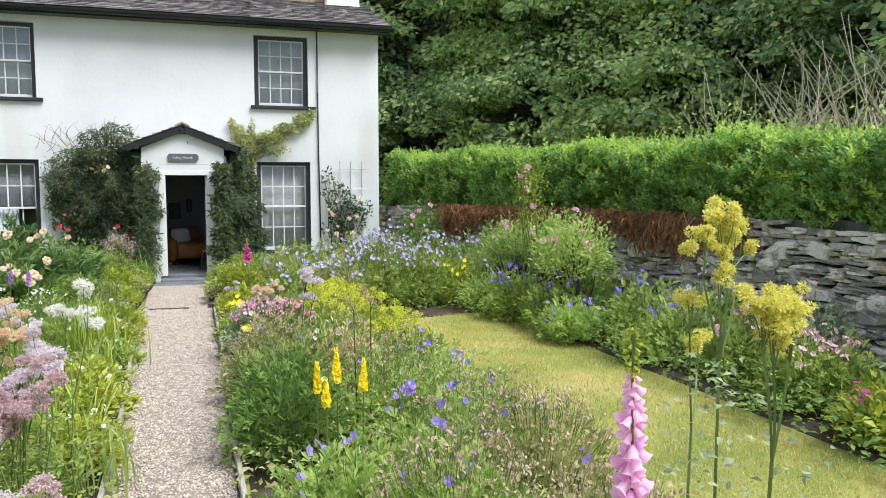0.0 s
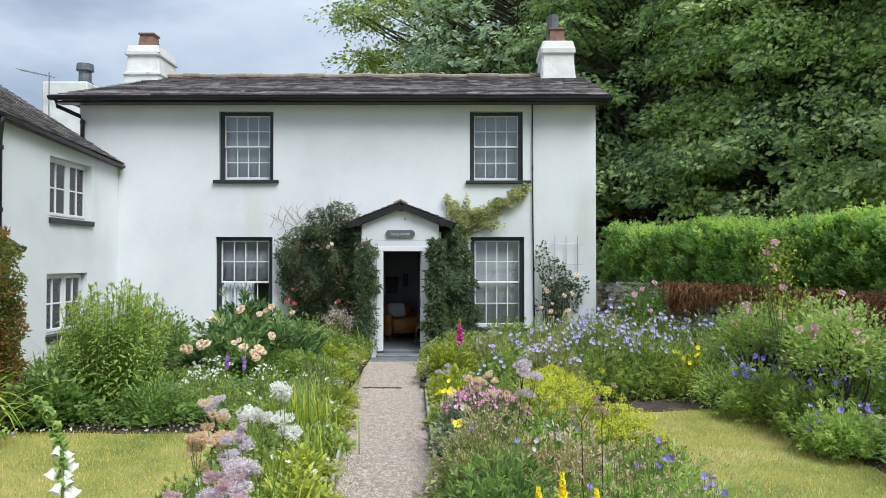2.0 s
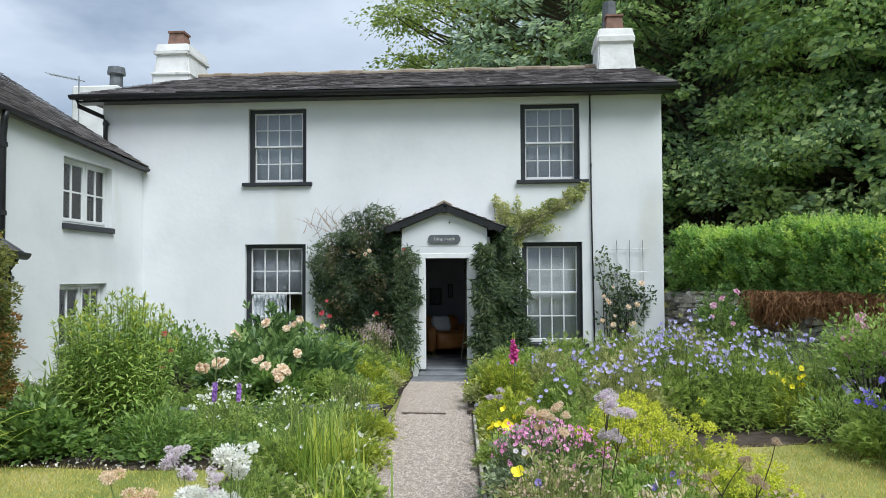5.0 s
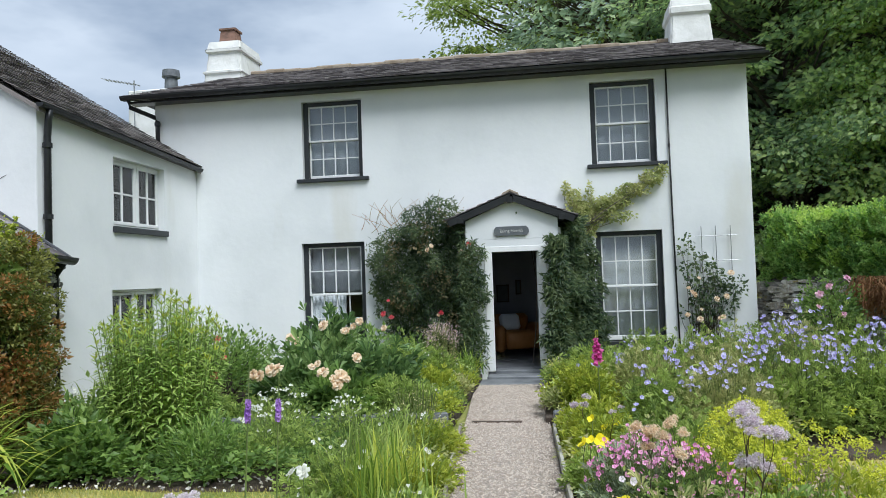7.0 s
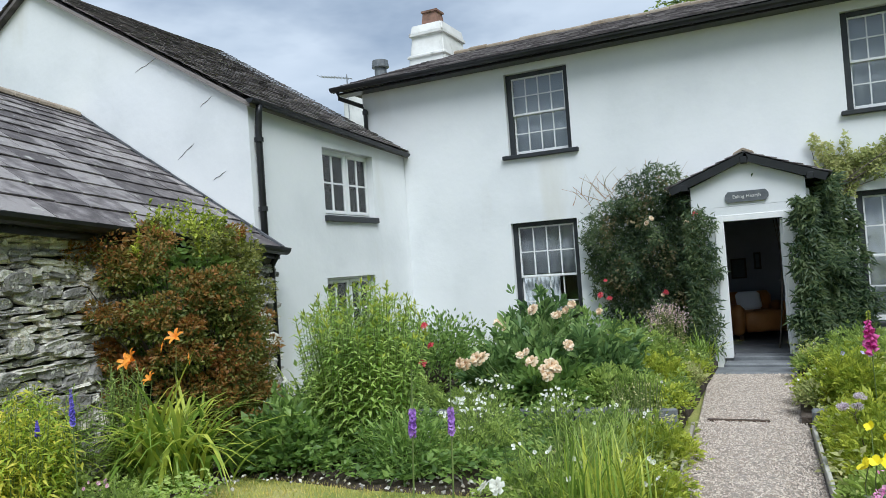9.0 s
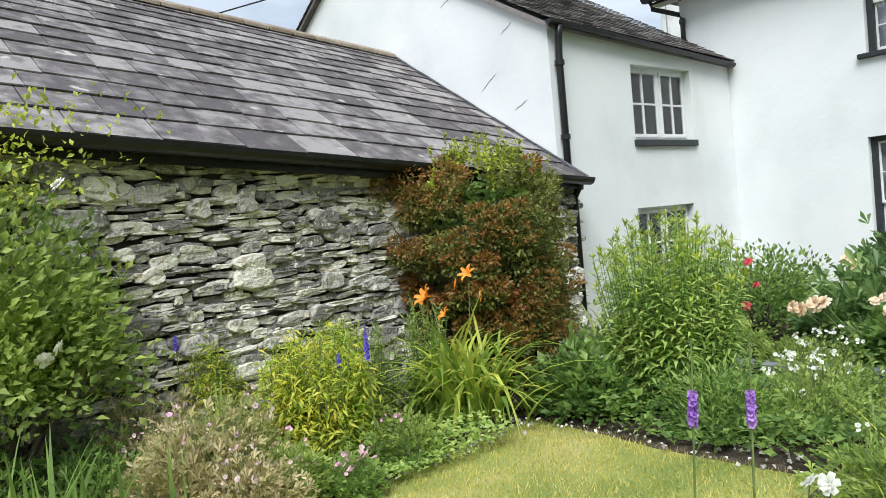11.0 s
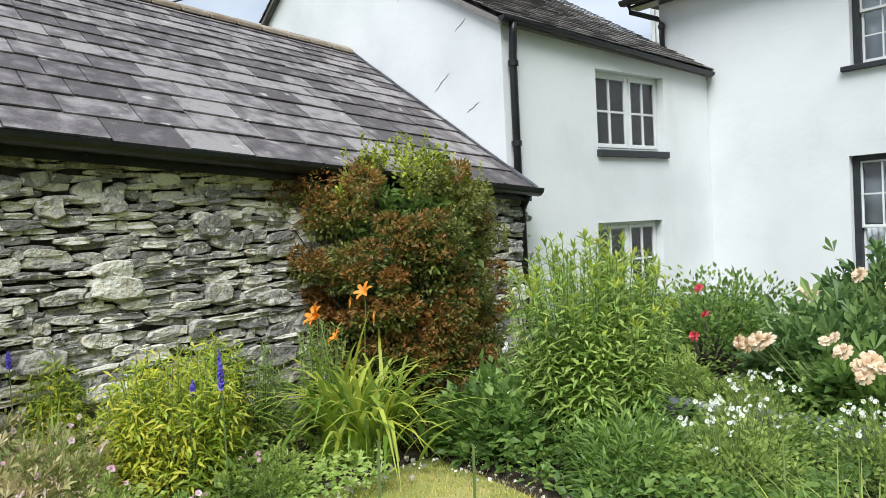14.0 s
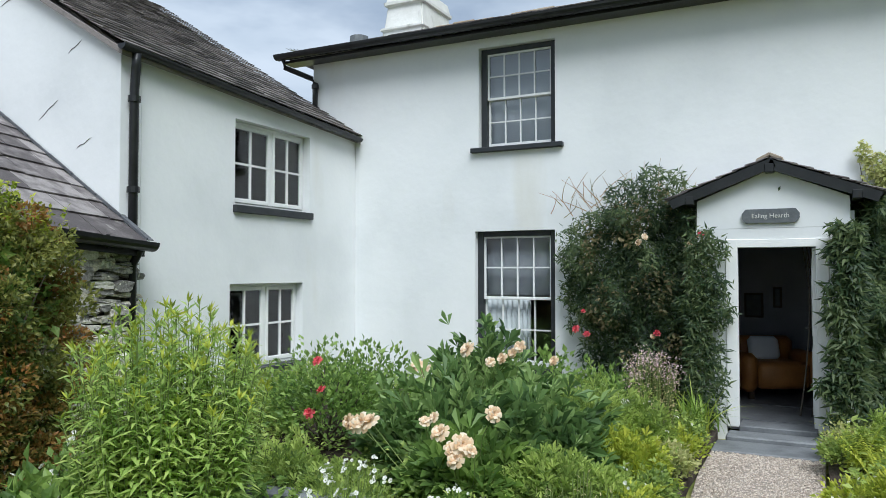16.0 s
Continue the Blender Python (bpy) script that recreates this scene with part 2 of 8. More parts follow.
L_LIME = leaf_material("lime_leaf", [(0.167, 0.235, 0.032), (0.304, 0.366, 0.044), (0.497, 0.523, 0.074)], 0.5, 0.35)
L_GREY = leaf_material("grey_green_leaf", [(0.148, 0.201, 0.114), (0.253, 0.322, 0.190), (0.424, 0.483, 0.304)], 0.6, 0.25)
L_RUST = leaf_material("rusty_leaf", [(0.12, 0.118, 0.03), (0.205, 0.16, 0.04), (0.28, 0.165, 0.044), (0.32, 0.145, 0.044)], 0.45, 0.4, 1.6)
L_OLIVE = leaf_material("olive_leaf", [(0.075, 0.105, 0.026), (0.15, 0.17, 0.042), (0.27, 0.27, 0.07)], 0.45, 0.4, 2.0)
L_FRESH = leaf_material("fresh_green_leaf", [(0.145, 0.235, 0.06), (0.315, 0.44, 0.115), (0.5, 0.6, 0.19)], 0.5, 0.45)
L_YELLOWING = leaf_material("yellowing_leaf", [(0.2, 0.3, 0.04), (0.38, 0.49, 0.07), (0.66, 0.6, 0.09)], 0.5, 0.45)
L_PEONY = leaf_material("peony_leaf", [(0.06, 0.115, 0.042), (0.13, 0.22, 0.07), (0.29, 0.4, 0.14)], 0.4, 0.4)
L_PALE = leaf_material("pale_green_leaf", [(0.19, 0.235, 0.075), (0.34, 0.375, 0.13), (0.5, 0.49, 0.22)], 0.6, 0.4)
L_TAN = leaf_material("fading_leaf", [(0.25, 0.25, 0.1), (0.45, 0.41, 0.19), (0.62, 0.53, 0.32)], 0.7, 0.25)
L_DEAD = leaf_material("dead_creeper", [(0.151, 0.069, 0.031), (0.284, 0.138, 0.062), (0.435, 0.241, 0.116)], 0.9, 0.1)
L_CLIMB = leaf_material("climber_leaf", [(0.026, 0.05, 0.026), (0.05, 0.088, 0.036), (0.125, 0.165, 0.065)], 0.5, 0.4)
L_BRONZE = leaf_material("bronze_climber_leaf", [(0.035, 0.048, 0.026), (0.075, 0.088, 0.036), (0.16, 0.135, 0.065), (0.24, 0.2, 0.1)], 0.5, 0.4)
L_GRASS = leaf_material("lawn_blade", [(0.26, 0.29, 0.055), (0.46, 0.44, 0.1), (0.7, 0.56, 0.2)], 0.7, 0.3, 1.2)
L_STRAP = leaf_material("strap_leaf", [(0.120, 0.213, 0.030), (0.224, 0.329, 0.054), (0.519, 0.559, 0.093)], 0.45, 0.35)
P_WHITE = leaf_material("white_petal", [(0.66, 0.66, 0.58), (0.78, 0.78, 0.72), (0.85, 0.84, 0.8)], 0.7, 0.3)
P_LILAC = leaf_material("lilac_petal", [(0.5, 0.41, 0.46), (0.67, 0.59, 0.64), (0.8, 0.74, 0.77)], 0.7, 0.3)
P_VIOLET = leaf_material("violet_petal", [(0.17, 0.12, 0.5), (0.27, 0.2, 0.64), (0.42, 0.33, 0.75)], 0.6, 0.3)
P_BLUE = leaf_material("blue_petal", [(0.07, 0.06, 0.42), (0.13, 0.1, 0.55), (0.25, 0.2, 0.68)], 0.6, 0.3)
P_LAVENDER = leaf_material("lavender_blue_petal", [(0.34, 0.29, 0.66), (0.47, 0.42, 0.77), (0.61, 0.57, 0.84)], 0.6, 0.3)
P_ROSE = leaf_material("rose_pink_petal", [(0.64, 0.17, 0.42), (0.77, 0.3, 0.56), (0.85, 0.48, 0.68)], 0.6, 0.3)
P_PINK = leaf_material("pink_petal", [(0.6, 0.26, 0.42), (0.74, 0.4, 0.55), (0.82, 0.58, 0.66)], 0.6, 0.3)
P_HOT = leaf_material("magenta_petal", [(0.42, 0.03, 0.2), (0.6, 0.07, 0.32), (0.72, 0.2, 0.45)], 0.6, 0.3)
P_FOX = leaf_material("foxglove_bell", [(0.7, 0.3, 0.58), (0.8, 0.45, 0.7), (0.86, 0.6, 0.78)], 0.55, 0.4)
P_LIMEY = leaf_material("lime_froth", [(0.45, 0.5, 0.03), (0.6, 0.62, 0.05), (0.72, 0.72, 0.1)], 0.6, 0.4)
P_RED = leaf_material("red_petal", [(0.4, 0.02, 0.03), (0.6, 0.05, 0.08), (0.7, 0.15, 0.16)], 0.6, 0.25)
P_PEACH = leaf_material("faded_peach_petal", [(0.62, 0.42, 0.24), (0.76, 0.6, 0.42), (0.83, 0.74, 0.6)], 0.7, 0.3)
P_YELLOW = leaf_material("yellow_petal", [(0.86, 0.68, 0.01), (0.91, 0.77, 0.015), (0.94, 0.84, 0.05)], 0.6, 0.25)
P_LEMON = leaf_material("lemon_fluff", [(0.5, 0.48, 0.08), (0.66, 0.62, 0.14), (0.76, 0.72, 0.26)], 0.7, 0.35)
P_ORANGE = leaf_material("orange_petal", [(0.7, 0.13, 0.01), (0.82, 0.22, 0.015), (0.88, 0.36, 0.05)], 0.5, 0.3)
P_PURPLE = leaf_material("purple_petal", [(0.25, 0.1, 0.45), (0.38, 0.18, 0.6), (0.52, 0.3, 0.7)], 0.6, 0.3)
P_SEED = leaf_material("brown_bud", [(0.32, 0.22, 0.15), (0.46, 0.34, 0.24), (0.58, 0.46, 0.34)], 0.8, 0.3)
P_DUSTY = leaf_material("dusty_pink_petal", [(0.42, 0.28, 0.3), (0.57, 0.42, 0.43), (0.7, 0.56, 0.56)], 0.7, 0.3)


# ---- mesh helpers ----
def link_mesh(name, me, material_, parent=None, label=""):
    ob = new(name, me)
    if material_:
        me.materials.append(material_)
    if parent:
        ob.parent = parent
    if label:
        ob["label"] = label
    return ob


def part(name, bm, material_, parent=None, label="", smooth=False):
    me = bpy.data.meshes.new(name)
    bmesh.ops.recalc_face_normals(bm, faces=bm.faces)
    bm.to_mesh(me)
    bm.free()
    if smooth:
        me.polygons.foreach_set("use_smooth", [True] * len(me.polygons))
    return link_mesh(name, me, material_, parent, label)


def array_mesh(name, verts, faces, smooth=False):
    """A mesh from an N x 3 array of corners and an M x K array of faces."""
    verts, faces = np.asarray(verts, np.float32), np.asarray(faces, np.int32)
    me = bpy.data.meshes.new(name)
    me.vertices.add(len(verts))
    me.vertices.foreach_set("co", verts.ravel())
    k = faces.shape[1]
    me.loops.add(faces.size)
    me.loops.foreach_set("vertex_index", faces.ravel())
    me.polygons.add(len(faces))
    me.polygons.foreach_set("loop_start", np.arange(0, faces.size, k, dtype=np.int32))
    me.polygons.foreach_set("use_smooth", np.full(len(faces), bool(smooth)))
    me.update(calc_edges=True)
    return me


def base(name, x, y, z, label, category, group="", rz=0.0):
    ob = new(name)
    ob.empty_display_size = 0.1
    ob.matrix_basis = pose(x, y, z, 0, 0, rz)
    return tagged(ob, label, category, group)


def box(bm, x0, x1, y0, y1, z0, z1, m=None):
    c = [(x, y, z) for z in (z0, z1) for y in (y0, y1) for x in (x0, x1)]
    v = [bm.verts.new((m @ Vector(p)) if m else p) for p in c]
    for f in ((0, 2, 3, 1), (4, 5, 7, 6), (0, 1, 5, 4), (2, 6, 7, 3), (0, 4, 6, 2), (1, 3, 7, 5)):
        bm.faces.new([v[i] for i in f])


def boxes(*specs, bevel=0.0):
    bm = bmesh.new()
    for s in specs:
        box(bm, *s)
    if bevel:
        bmesh.ops.bevel(bm, geom=bm.edges[:], offset=bevel, segments=1, affect="EDGES")
    return bm


def tube(bm, pts, radii, sides=6):
    """A tapering tube along points."""
    rings = []
    for i, p in enumerate(pts):
        p = Vector(p)
        d = Vector(pts[min(i + 1, len(pts) - 1)]) - Vector(pts[max(i - 1, 0)])
        d = d.normalized() if d.length > 1e-6 else Vector((0, 0, 1))
        a = d.orthogonal().normalized()
        b = d.cross(a)
        r = radii[i] if hasattr(radii, "__len__") else radii
        rings.append([bm.verts.new(p + (a * math.cos(2 * math.pi * k / sides) + b * math.sin(2 * math.pi * k / sides)) * r) for k in range(sides)])
    for r0, r1 in zip(rings, rings[1:]):
        for k in range(sides):
            bm.faces.new((r0[k], r0[(k + 1) % sides], r1[(k + 1) % sides], r1[k]))
    bm.faces.new(rings[0][::-1])
    bm.faces.new(rings[-1])


def wall_panel(name, u0, u1, z0, top, holes, to_world, thick, material_):
    """A wall with rectangular openings: a sheet in (u, z), cut along the openings and given thickness. top(u) is its upper edge."""
    us = sorted({u0, u1, *[h[i] for h in holes for i in (0, 1)]})
    fine = []
    for a, b in zip(us, us[1:]):
        k = max(1, int((b - a) / 0.7))
        fine += [a + (b - a) * i / k for i in range(k)]
    us = fine + [u1]
    low = min(top(u) for u in us)
    zs = sorted({z0, *[h[i] for h in holes for i in (2, 3)], max([h[3] for h in holes] + [z0]) + 0.01 * (low > 0)} | {z0})
    bm = bmesh.new()
    grid = {}
    for i, u in enumerate(us):
        for j, z in enumerate(zs + [None]):
            zz = top(u) if z is None else z
            grid[i, j] = bm.verts.new(to_world(u, 0.0, zz))
    faces = []
    for i in range(len(us) - 1):
        for j in range(len(zs)):
            uc = (us[i] + us[i + 1]) / 2
            zc = (zs[j] + (zs[j + 1] if j + 1 < len(zs) else 99)) / 2
            if any(h[0] < uc < h[1] and h[2] < zc < h[3] for h in holes):
                continue
            faces.append(bm.faces.new((grid[i, j], grid[i + 1, j], grid[i + 1, j + 1], grid[i, j + 1])))
    off = Vector(to_world(0, thick, 0)) - Vector(to_world(0, 0, 0))
    ext = bmesh.ops.extrude_face_region(bm, geom=faces)
    bmesh.ops.translate(bm, vec=off, verts=[g for g in ext["geom"] if isinstance(g, bmesh.types.BMVert)])
    bmesh.ops.delete(bm, geom=[v for v in bm.verts if not v.link_faces], context="VERTS")
    return part(name, bm, material_)


# ---- ground: one sheet, flat in the garden, rising behind the hedge and the house ----
def hedge_line(y):
    """x of the face of the garden's boundary wall at y."""
    return float(np.interp(y, (-30, -15, -9, -6, -3, 0.6, 3), (6.6, 6.45, 6.3, 5.9, 5.2, 4.05, 3.95)))


def ground_z(x, y):
    z = -0.06
    d = x - hedge_line(y) - 0.3
    if d > 0 and y < 30:
        z = max(z, min(1.25, -0.06 + 4.0 * d))
        z += max(0.0, d - 3) * 0.28
    if y > 7.5:
        k = float(np.interp(x, (-6, 4), (0.1, 0.32)))
        z = max(z, -0.06 + (y - 7.5) * k)
    return min(z, float(np.interp(x, (-6, 6), (4.0, 16.0))))


gx = np.unique(np.concatenate([np.linspace(-700, -40, 12), np.linspace(-40, 40, 81), np.linspace(40, 700, 12), np.linspace(3.6, 8.4, 33)]))
gy = np.unique(np.concatenate([np.linspace(-700, -40, 12), np.linspace(-40, 60, 101), np.linspace(60, 700, 12)]))
gv = [(x, y, ground_z(x, y)) for y in gy for x in gx]
nx = len(gx)
gf = [(j * nx + i, j * nx + i + 1, (j + 1) * nx + i + 1, (j + 1) * nx + i) for j in range(len(gy) - 1) for i in range(nx - 1)]
ground = link_mesh("ground", array_mesh("ground", gv, gf), TURF)
tagged(ground, "dry mown turf around the flower beds", "ground", kind="structure")


def path_edges(y):
    left = float(np.interp(y, (-18, -14, -10.4, -8.4, -6, -2.6, -1.2), (0.45, 0.32, 0.12, -0.05, -0.27, -0.5, -0.5)))
    right = float(np.interp(y, (-18, -14, -10.4, -8.3, -6.2, -2.6, -1.2), (1.2, 0.98, 0.8, 0.74, 0.63, 0.46, 0.46)))
    return left, right


def strip(name, ys, edges, z, depth, material_):
    bm = bmesh.new()
    rows = []
    for y in ys:
        a, b = edges(y)
        rows.append([bm.verts.new((a + (b - a) * k / 6, y, z + 0.012 * math.sin(math.pi * k / 6))) for k in range(7)])
    fs = [bm.faces.new((r0[k], r0[k + 1], r1[k + 1], r1[k])) for r0, r1 in zip(rows, rows[1:]) for k in range(6)]
    ext = bmesh.ops.extrude_face_region(bm, geom=fs)
    bmesh.ops.translate(bm, vec=(0, 0, -depth), verts=[g for g in ext["geom"] if isinstance(g, bmesh.types.BMVert)])
    return part(name, bm, material_)


gravel_path = strip("garden_path", np.linspace(-18, -1.7, 48), path_edges, -0.012, 0.08, GRAVEL)
tagged(gravel_path, "pale pinkish gravel garden path to the door", "path", kind="structure")


def bed(name, outline, z, label, n=14):
    """A gently heaped bed of soil within a closed outline."""
    c = np.mean(outline, axis=0)
    bm = bmesh.new()
    rings = []
    pts = []
    for (x0, y0), (x1, y1) in zip(outline, outline[1:] + outline[:1]):
        k = max(1, int(math.hypot(x1 - x0, y1 - y0) / 0.4))
        pts += [(x0 + (x1 - x0) * i / k, y0 + (y1 - y0) * i / k) for i in range(k)]
    for f, h in ((1.0, -0.1), (1.0, -0.004), (0.93, 0.012), (0.7, 0.025), (0.35, 0.03)):
        ring = []
        for x, y in pts:
            wob = 0.02 * noise.noise((x * 3, y * 3, f * 3))
            ring.append(bm.verts.new((c[0] + (x - c[0]) * f + wob, c[1] + (y - c[1]) * f + wob, z + h + (0.02 * noise.noise((x * f * 4, y * f * 4, 0)) if f < 1 else 0))))
        rings.append(ring)
    k = len(pts)
    for a, b in zip(rings, rings[1:]):
        for i in range(k):
            bm.faces.new((a[i], a[(i + 1) % k], b[(i + 1) % k], b[i]))
    mid = bm.verts.new((c[0], c[1], z + 0.03))
    for i in range(k):
        bm.faces.new((rings[-1][i], rings[-1][(i + 1) % k], mid))
    return tagged(part(name, bm, SOIL), label, "flower bed", kind="structure")


bed("flower_bed_path_left", [(-0.55, -5.4), (-0.35, -6.6), (-0.1, -8.6), (0.06, -10.4), (0.25, -14), (0.2, -17), (-0.9, -17), (-0.95, -12), (-1.15, -9), (-1.5, -6.9), (-1.5, -5.4)], -0.05, "dark soil bed of flowers beside the gravel path")
bed("flower_bed_path_right", [(0.7, -5.0), (0.72, -6.6), (0.82, -8.6), (0.88, -10.4), (1.05, -14), (1.2, -17), (2.4, -17), (2.6, -13), (2.7, -9), (2.75, -6.2), (2.7, -5.0)], -0.05, "dark soil bed of flowers between path and lawn")
bed("flower_bed_wall", [(5.0, -4.4), (5.75, -8), (6.2, -13), (4.75, -13), (4.68, -10), (4.6, -8), (4.5, -6), (4.3, -4.4)], -0.05, "dark soil border below the boundary wall")
bed("flower_bed_cranesbill", [(4.29, -4.55), (4.28, -5.45), (3.4, -5.7), (2.72, -5.8), (2.72, -4.55)], -0.05, "dark soil border at the head of the lawn")
bed("flower_bed_barn", [(-5.15, -5.1), (-4.95, -7.5), (-4.6, -12), (-3.2, -12), (-3.35, -9), (-3.75, -8), (-3.85, -6.9), (-3.9, -5.1)], -0.052, "stony dark soil border below the barn wall")
bed("flower_bed_goldenrod", [(-3.88, -5.1), (-3.84, -6.75), (-2.6, -6.85), (-1.53, -6.8), (-1.53, -5.1)], -0.052, "dark soil border in front of the raised bed")
bed("flower_bed_house_left", [(-5.5, -0.1), (-5.5, -4.95), (-3, -4.85), (-0.5, -4.6), (-0.51, -2.5), (-0.52, -1.0), (-0.76, -0.1)], 0.06, "raised soil bed in front of the cottage")
bed("flower_bed_house_right", [(0.77, -0.1), (0.49, -1.0), (0.49, -4.45), (2.6, -4.35), (4.6, -4.1), (3.95, -0.1)], 0.06, "raised soil bed below the cottage window")

# ---- cottage walls ----
HX0, HX1, HY1, EAVE = -6.43, 3.82, 5.6, 4.93
WINDOWS = {"upper_left": (-3.66, -2.578, 3.366, 4.735), "upper_right": (1.325, 2.378, 3.352, 4.732), "lower_left": (-3.716, -2.588, 0.44, 2.238), "lower_right": (1.335, 2.402, 0.44, 2.238)}
DOOR = (-0.52, 0.52, 0.1, 2.1)
wall_front = wall_panel("wall_front", HX0, HX1, -0.1, lambda u: EAVE + 0.02 * math.sin(u), [*WINDOWS.values(), DOOR], lambda u, d, z: (u, d, z), 0.42, WHITEWASH)
tagged(wall_front, "white limewashed uneven cottage front wall", "wall", kind="structure")
for nm, x in (("wall_gable_left", HX0), ("wall_gable_right", HX1 - 0.42)):
    bm = bmesh.new()
    prof = [(0.423, -0.1), (HY1, -0.1), (HY1, EAVE), (2.8, 6.02), (0.423, EAVE + 0.15)]
    a = [bm.verts.new((x, y, z)) for y, z in prof]
    b = [bm.verts.new((x + 0.42, y, z)) for y, z in prof]
    bm.faces.new(a)
    bm.faces.new(b[::-1])
    for i in range(5):
        bm.faces.new((a[i], a[(i + 1) % 5], b[(i + 1) % 5], b[i]))
    tagged(part(nm, bm, WHITEWASH), "white limewashed gable wall of the cottage", "wall", kind="structure")
tagged(part("wall_back", boxes((HX0 + 0.43, HX1 - 0.43, HY1 - 0.4, HY1, -0.1, EAVE)), WHITEWASH), "white limewashed back wall", "wall", kind="structure")
tagged(part("floor", boxes((HX0 + 0.43, HX1 - 0.43, 0.43, HY1 - 0.41, -0.05, 0.12)), SLABS), "dark flagged floor inside the cottage", "floor", kind="structure")
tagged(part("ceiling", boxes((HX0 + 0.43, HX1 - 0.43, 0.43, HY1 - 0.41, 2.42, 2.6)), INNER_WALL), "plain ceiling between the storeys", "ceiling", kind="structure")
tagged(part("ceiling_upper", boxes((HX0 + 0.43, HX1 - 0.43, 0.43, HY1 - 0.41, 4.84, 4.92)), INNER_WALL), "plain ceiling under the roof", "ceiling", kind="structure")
tagged(part("wall_hall_back", boxes((-1.4, 1.2, 2.7, 2.82, 0.13, 2.41)), INNER_WALL), "pale plaster wall at the back of the hall, darkened for shade", "wall", kind="structure")
tagged(part("wall_hall_left", boxes((-1.5, -1.41, 0.43, 2.82, 0.13, 2.41)), INNER_WALL), "pale plaster wall beside the hall, darkened for shade", "wall", kind="structure")
tagged(part("wall_hall_right", boxes((1.21, 1.3, 0.43, 2.82, 0.13, 2.41)), INNER_WALL), "pale plaster wall beside the hall, darkened for shade", "wall", kind="structure")


# ---- slates laid on a four-cornered slope ----
def slate_arrays(e0, e1, r0, r1, width, gauge, seed, keep=None, thick=0.012, wob=0.008):
    """Slates course by course on the slope with eave e0-e1 and ridge r0-r1. Gives corner arrays, one row of 8 per slate, and centres."""
    rng = np.random.default_rng(seed)
    e0, e1, r0, r1 = (np.array(p, float) for p in (e0, e1, r0, r1))
    length, slope = np.linalg.norm(e1 - e0), np.linalg.norm(r0 - e0)
    nrm = np.cross(e1 - e0, r0 - e0)
    nrm /= np.linalg.norm(nrm)
    if nrm[2] < 0:
        nrm = -nrm
    P = lambda s, t: (e0 * (1 - s) + e1 * s) * (1 - t) + (r0 * (1 - s) + r1 * s) * t
    out = []
    t, row = 0.0, 0
    while t < 1 - 1e-3:
        g = gauge * (1.15 - 0.4 * t) * rng.uniform(0.93, 1.07) / slope
        s = -rng.uniform(0.1, 0.9) * width / length
        while s < 1:
            w = width * rng.uniform(0.6, 1.35) * (1.1 - 0.25 * t) / length
            a, b = max(0, s + 0.005 / length), min(1, s + w - 0.005 / length)
            s += w
            if b - a < 0.03 / length:
                continue
            t1 = min(1.0, t + g * 1.25)
            lo = t - rng.uniform(0, 0.12) * g
            lift, tilt = rng.uniform(0.002, 0.009), rng.uniform(-wob, wob)
            c = []
            for up in (0.0, thick):
                c += [P(a, lo + tilt / slope) + nrm * (up + lift + 0.012), P(b, lo - tilt / slope) + nrm * (up + lift + 0.012 + rng.uniform(-0.0015, 0.0015)), P(b, t1) + nrm * (up * 0.5 + 0.002), P(a, t1) + nrm * (up * 0.5 + 0.002)]
            out.append(c)
        t += g
        row += 1
    return np.array(out)


SLATE_FACES = np.array([(4, 5, 6, 7), (0, 1, 5, 4), (1, 2, 6, 5), (3, 0, 4, 7), (0, 3, 2, 1)])


def slates(owner, arr, material_, singles=None):
    """The slates picked by singles(centre) become parts of their own; the rest are one joined part."""
    pick = np.array([bool(singles and singles(c.mean(0))) for c in arr])
    idx = np.flatnonzero(pick)[:300]
    for i in idx:
        c = arr[i].mean(0)
        ob = link_mesh("slate", array_mesh("slate", arr[i] - c, SLATE_FACES), material_, owner)
        ob.location = c
    rest = np.delete(arr, idx, axis=0)
    if len(rest):
        f = (SLATE_FACES[None] + 8 * np.arange(len(rest))[:, None, None]).reshape(-1, 4)
        tagged(link_mesh("slating", array_mesh("slating", rest.reshape(-1, 3), f), material_, owner), kind="stuff")


def roof_deck(name, quads, thick, material_, label):
    bm = bmesh.new()
    for q in quads:
        v = [bm.verts.new(p) for p in q]
        w = [bm.verts.new((p[0], p[1], p[2] - thick)) for p in q]
        bm.faces.new(v)
        bm.faces.new(w[::-1])
        for i in range(4):
            bm.faces.new((v[i], v[(i + 1) % 4], w[(i + 1) % 4], w[i]))
    return tagged(part(name, bm, material_), label, "roof", kind="structure")


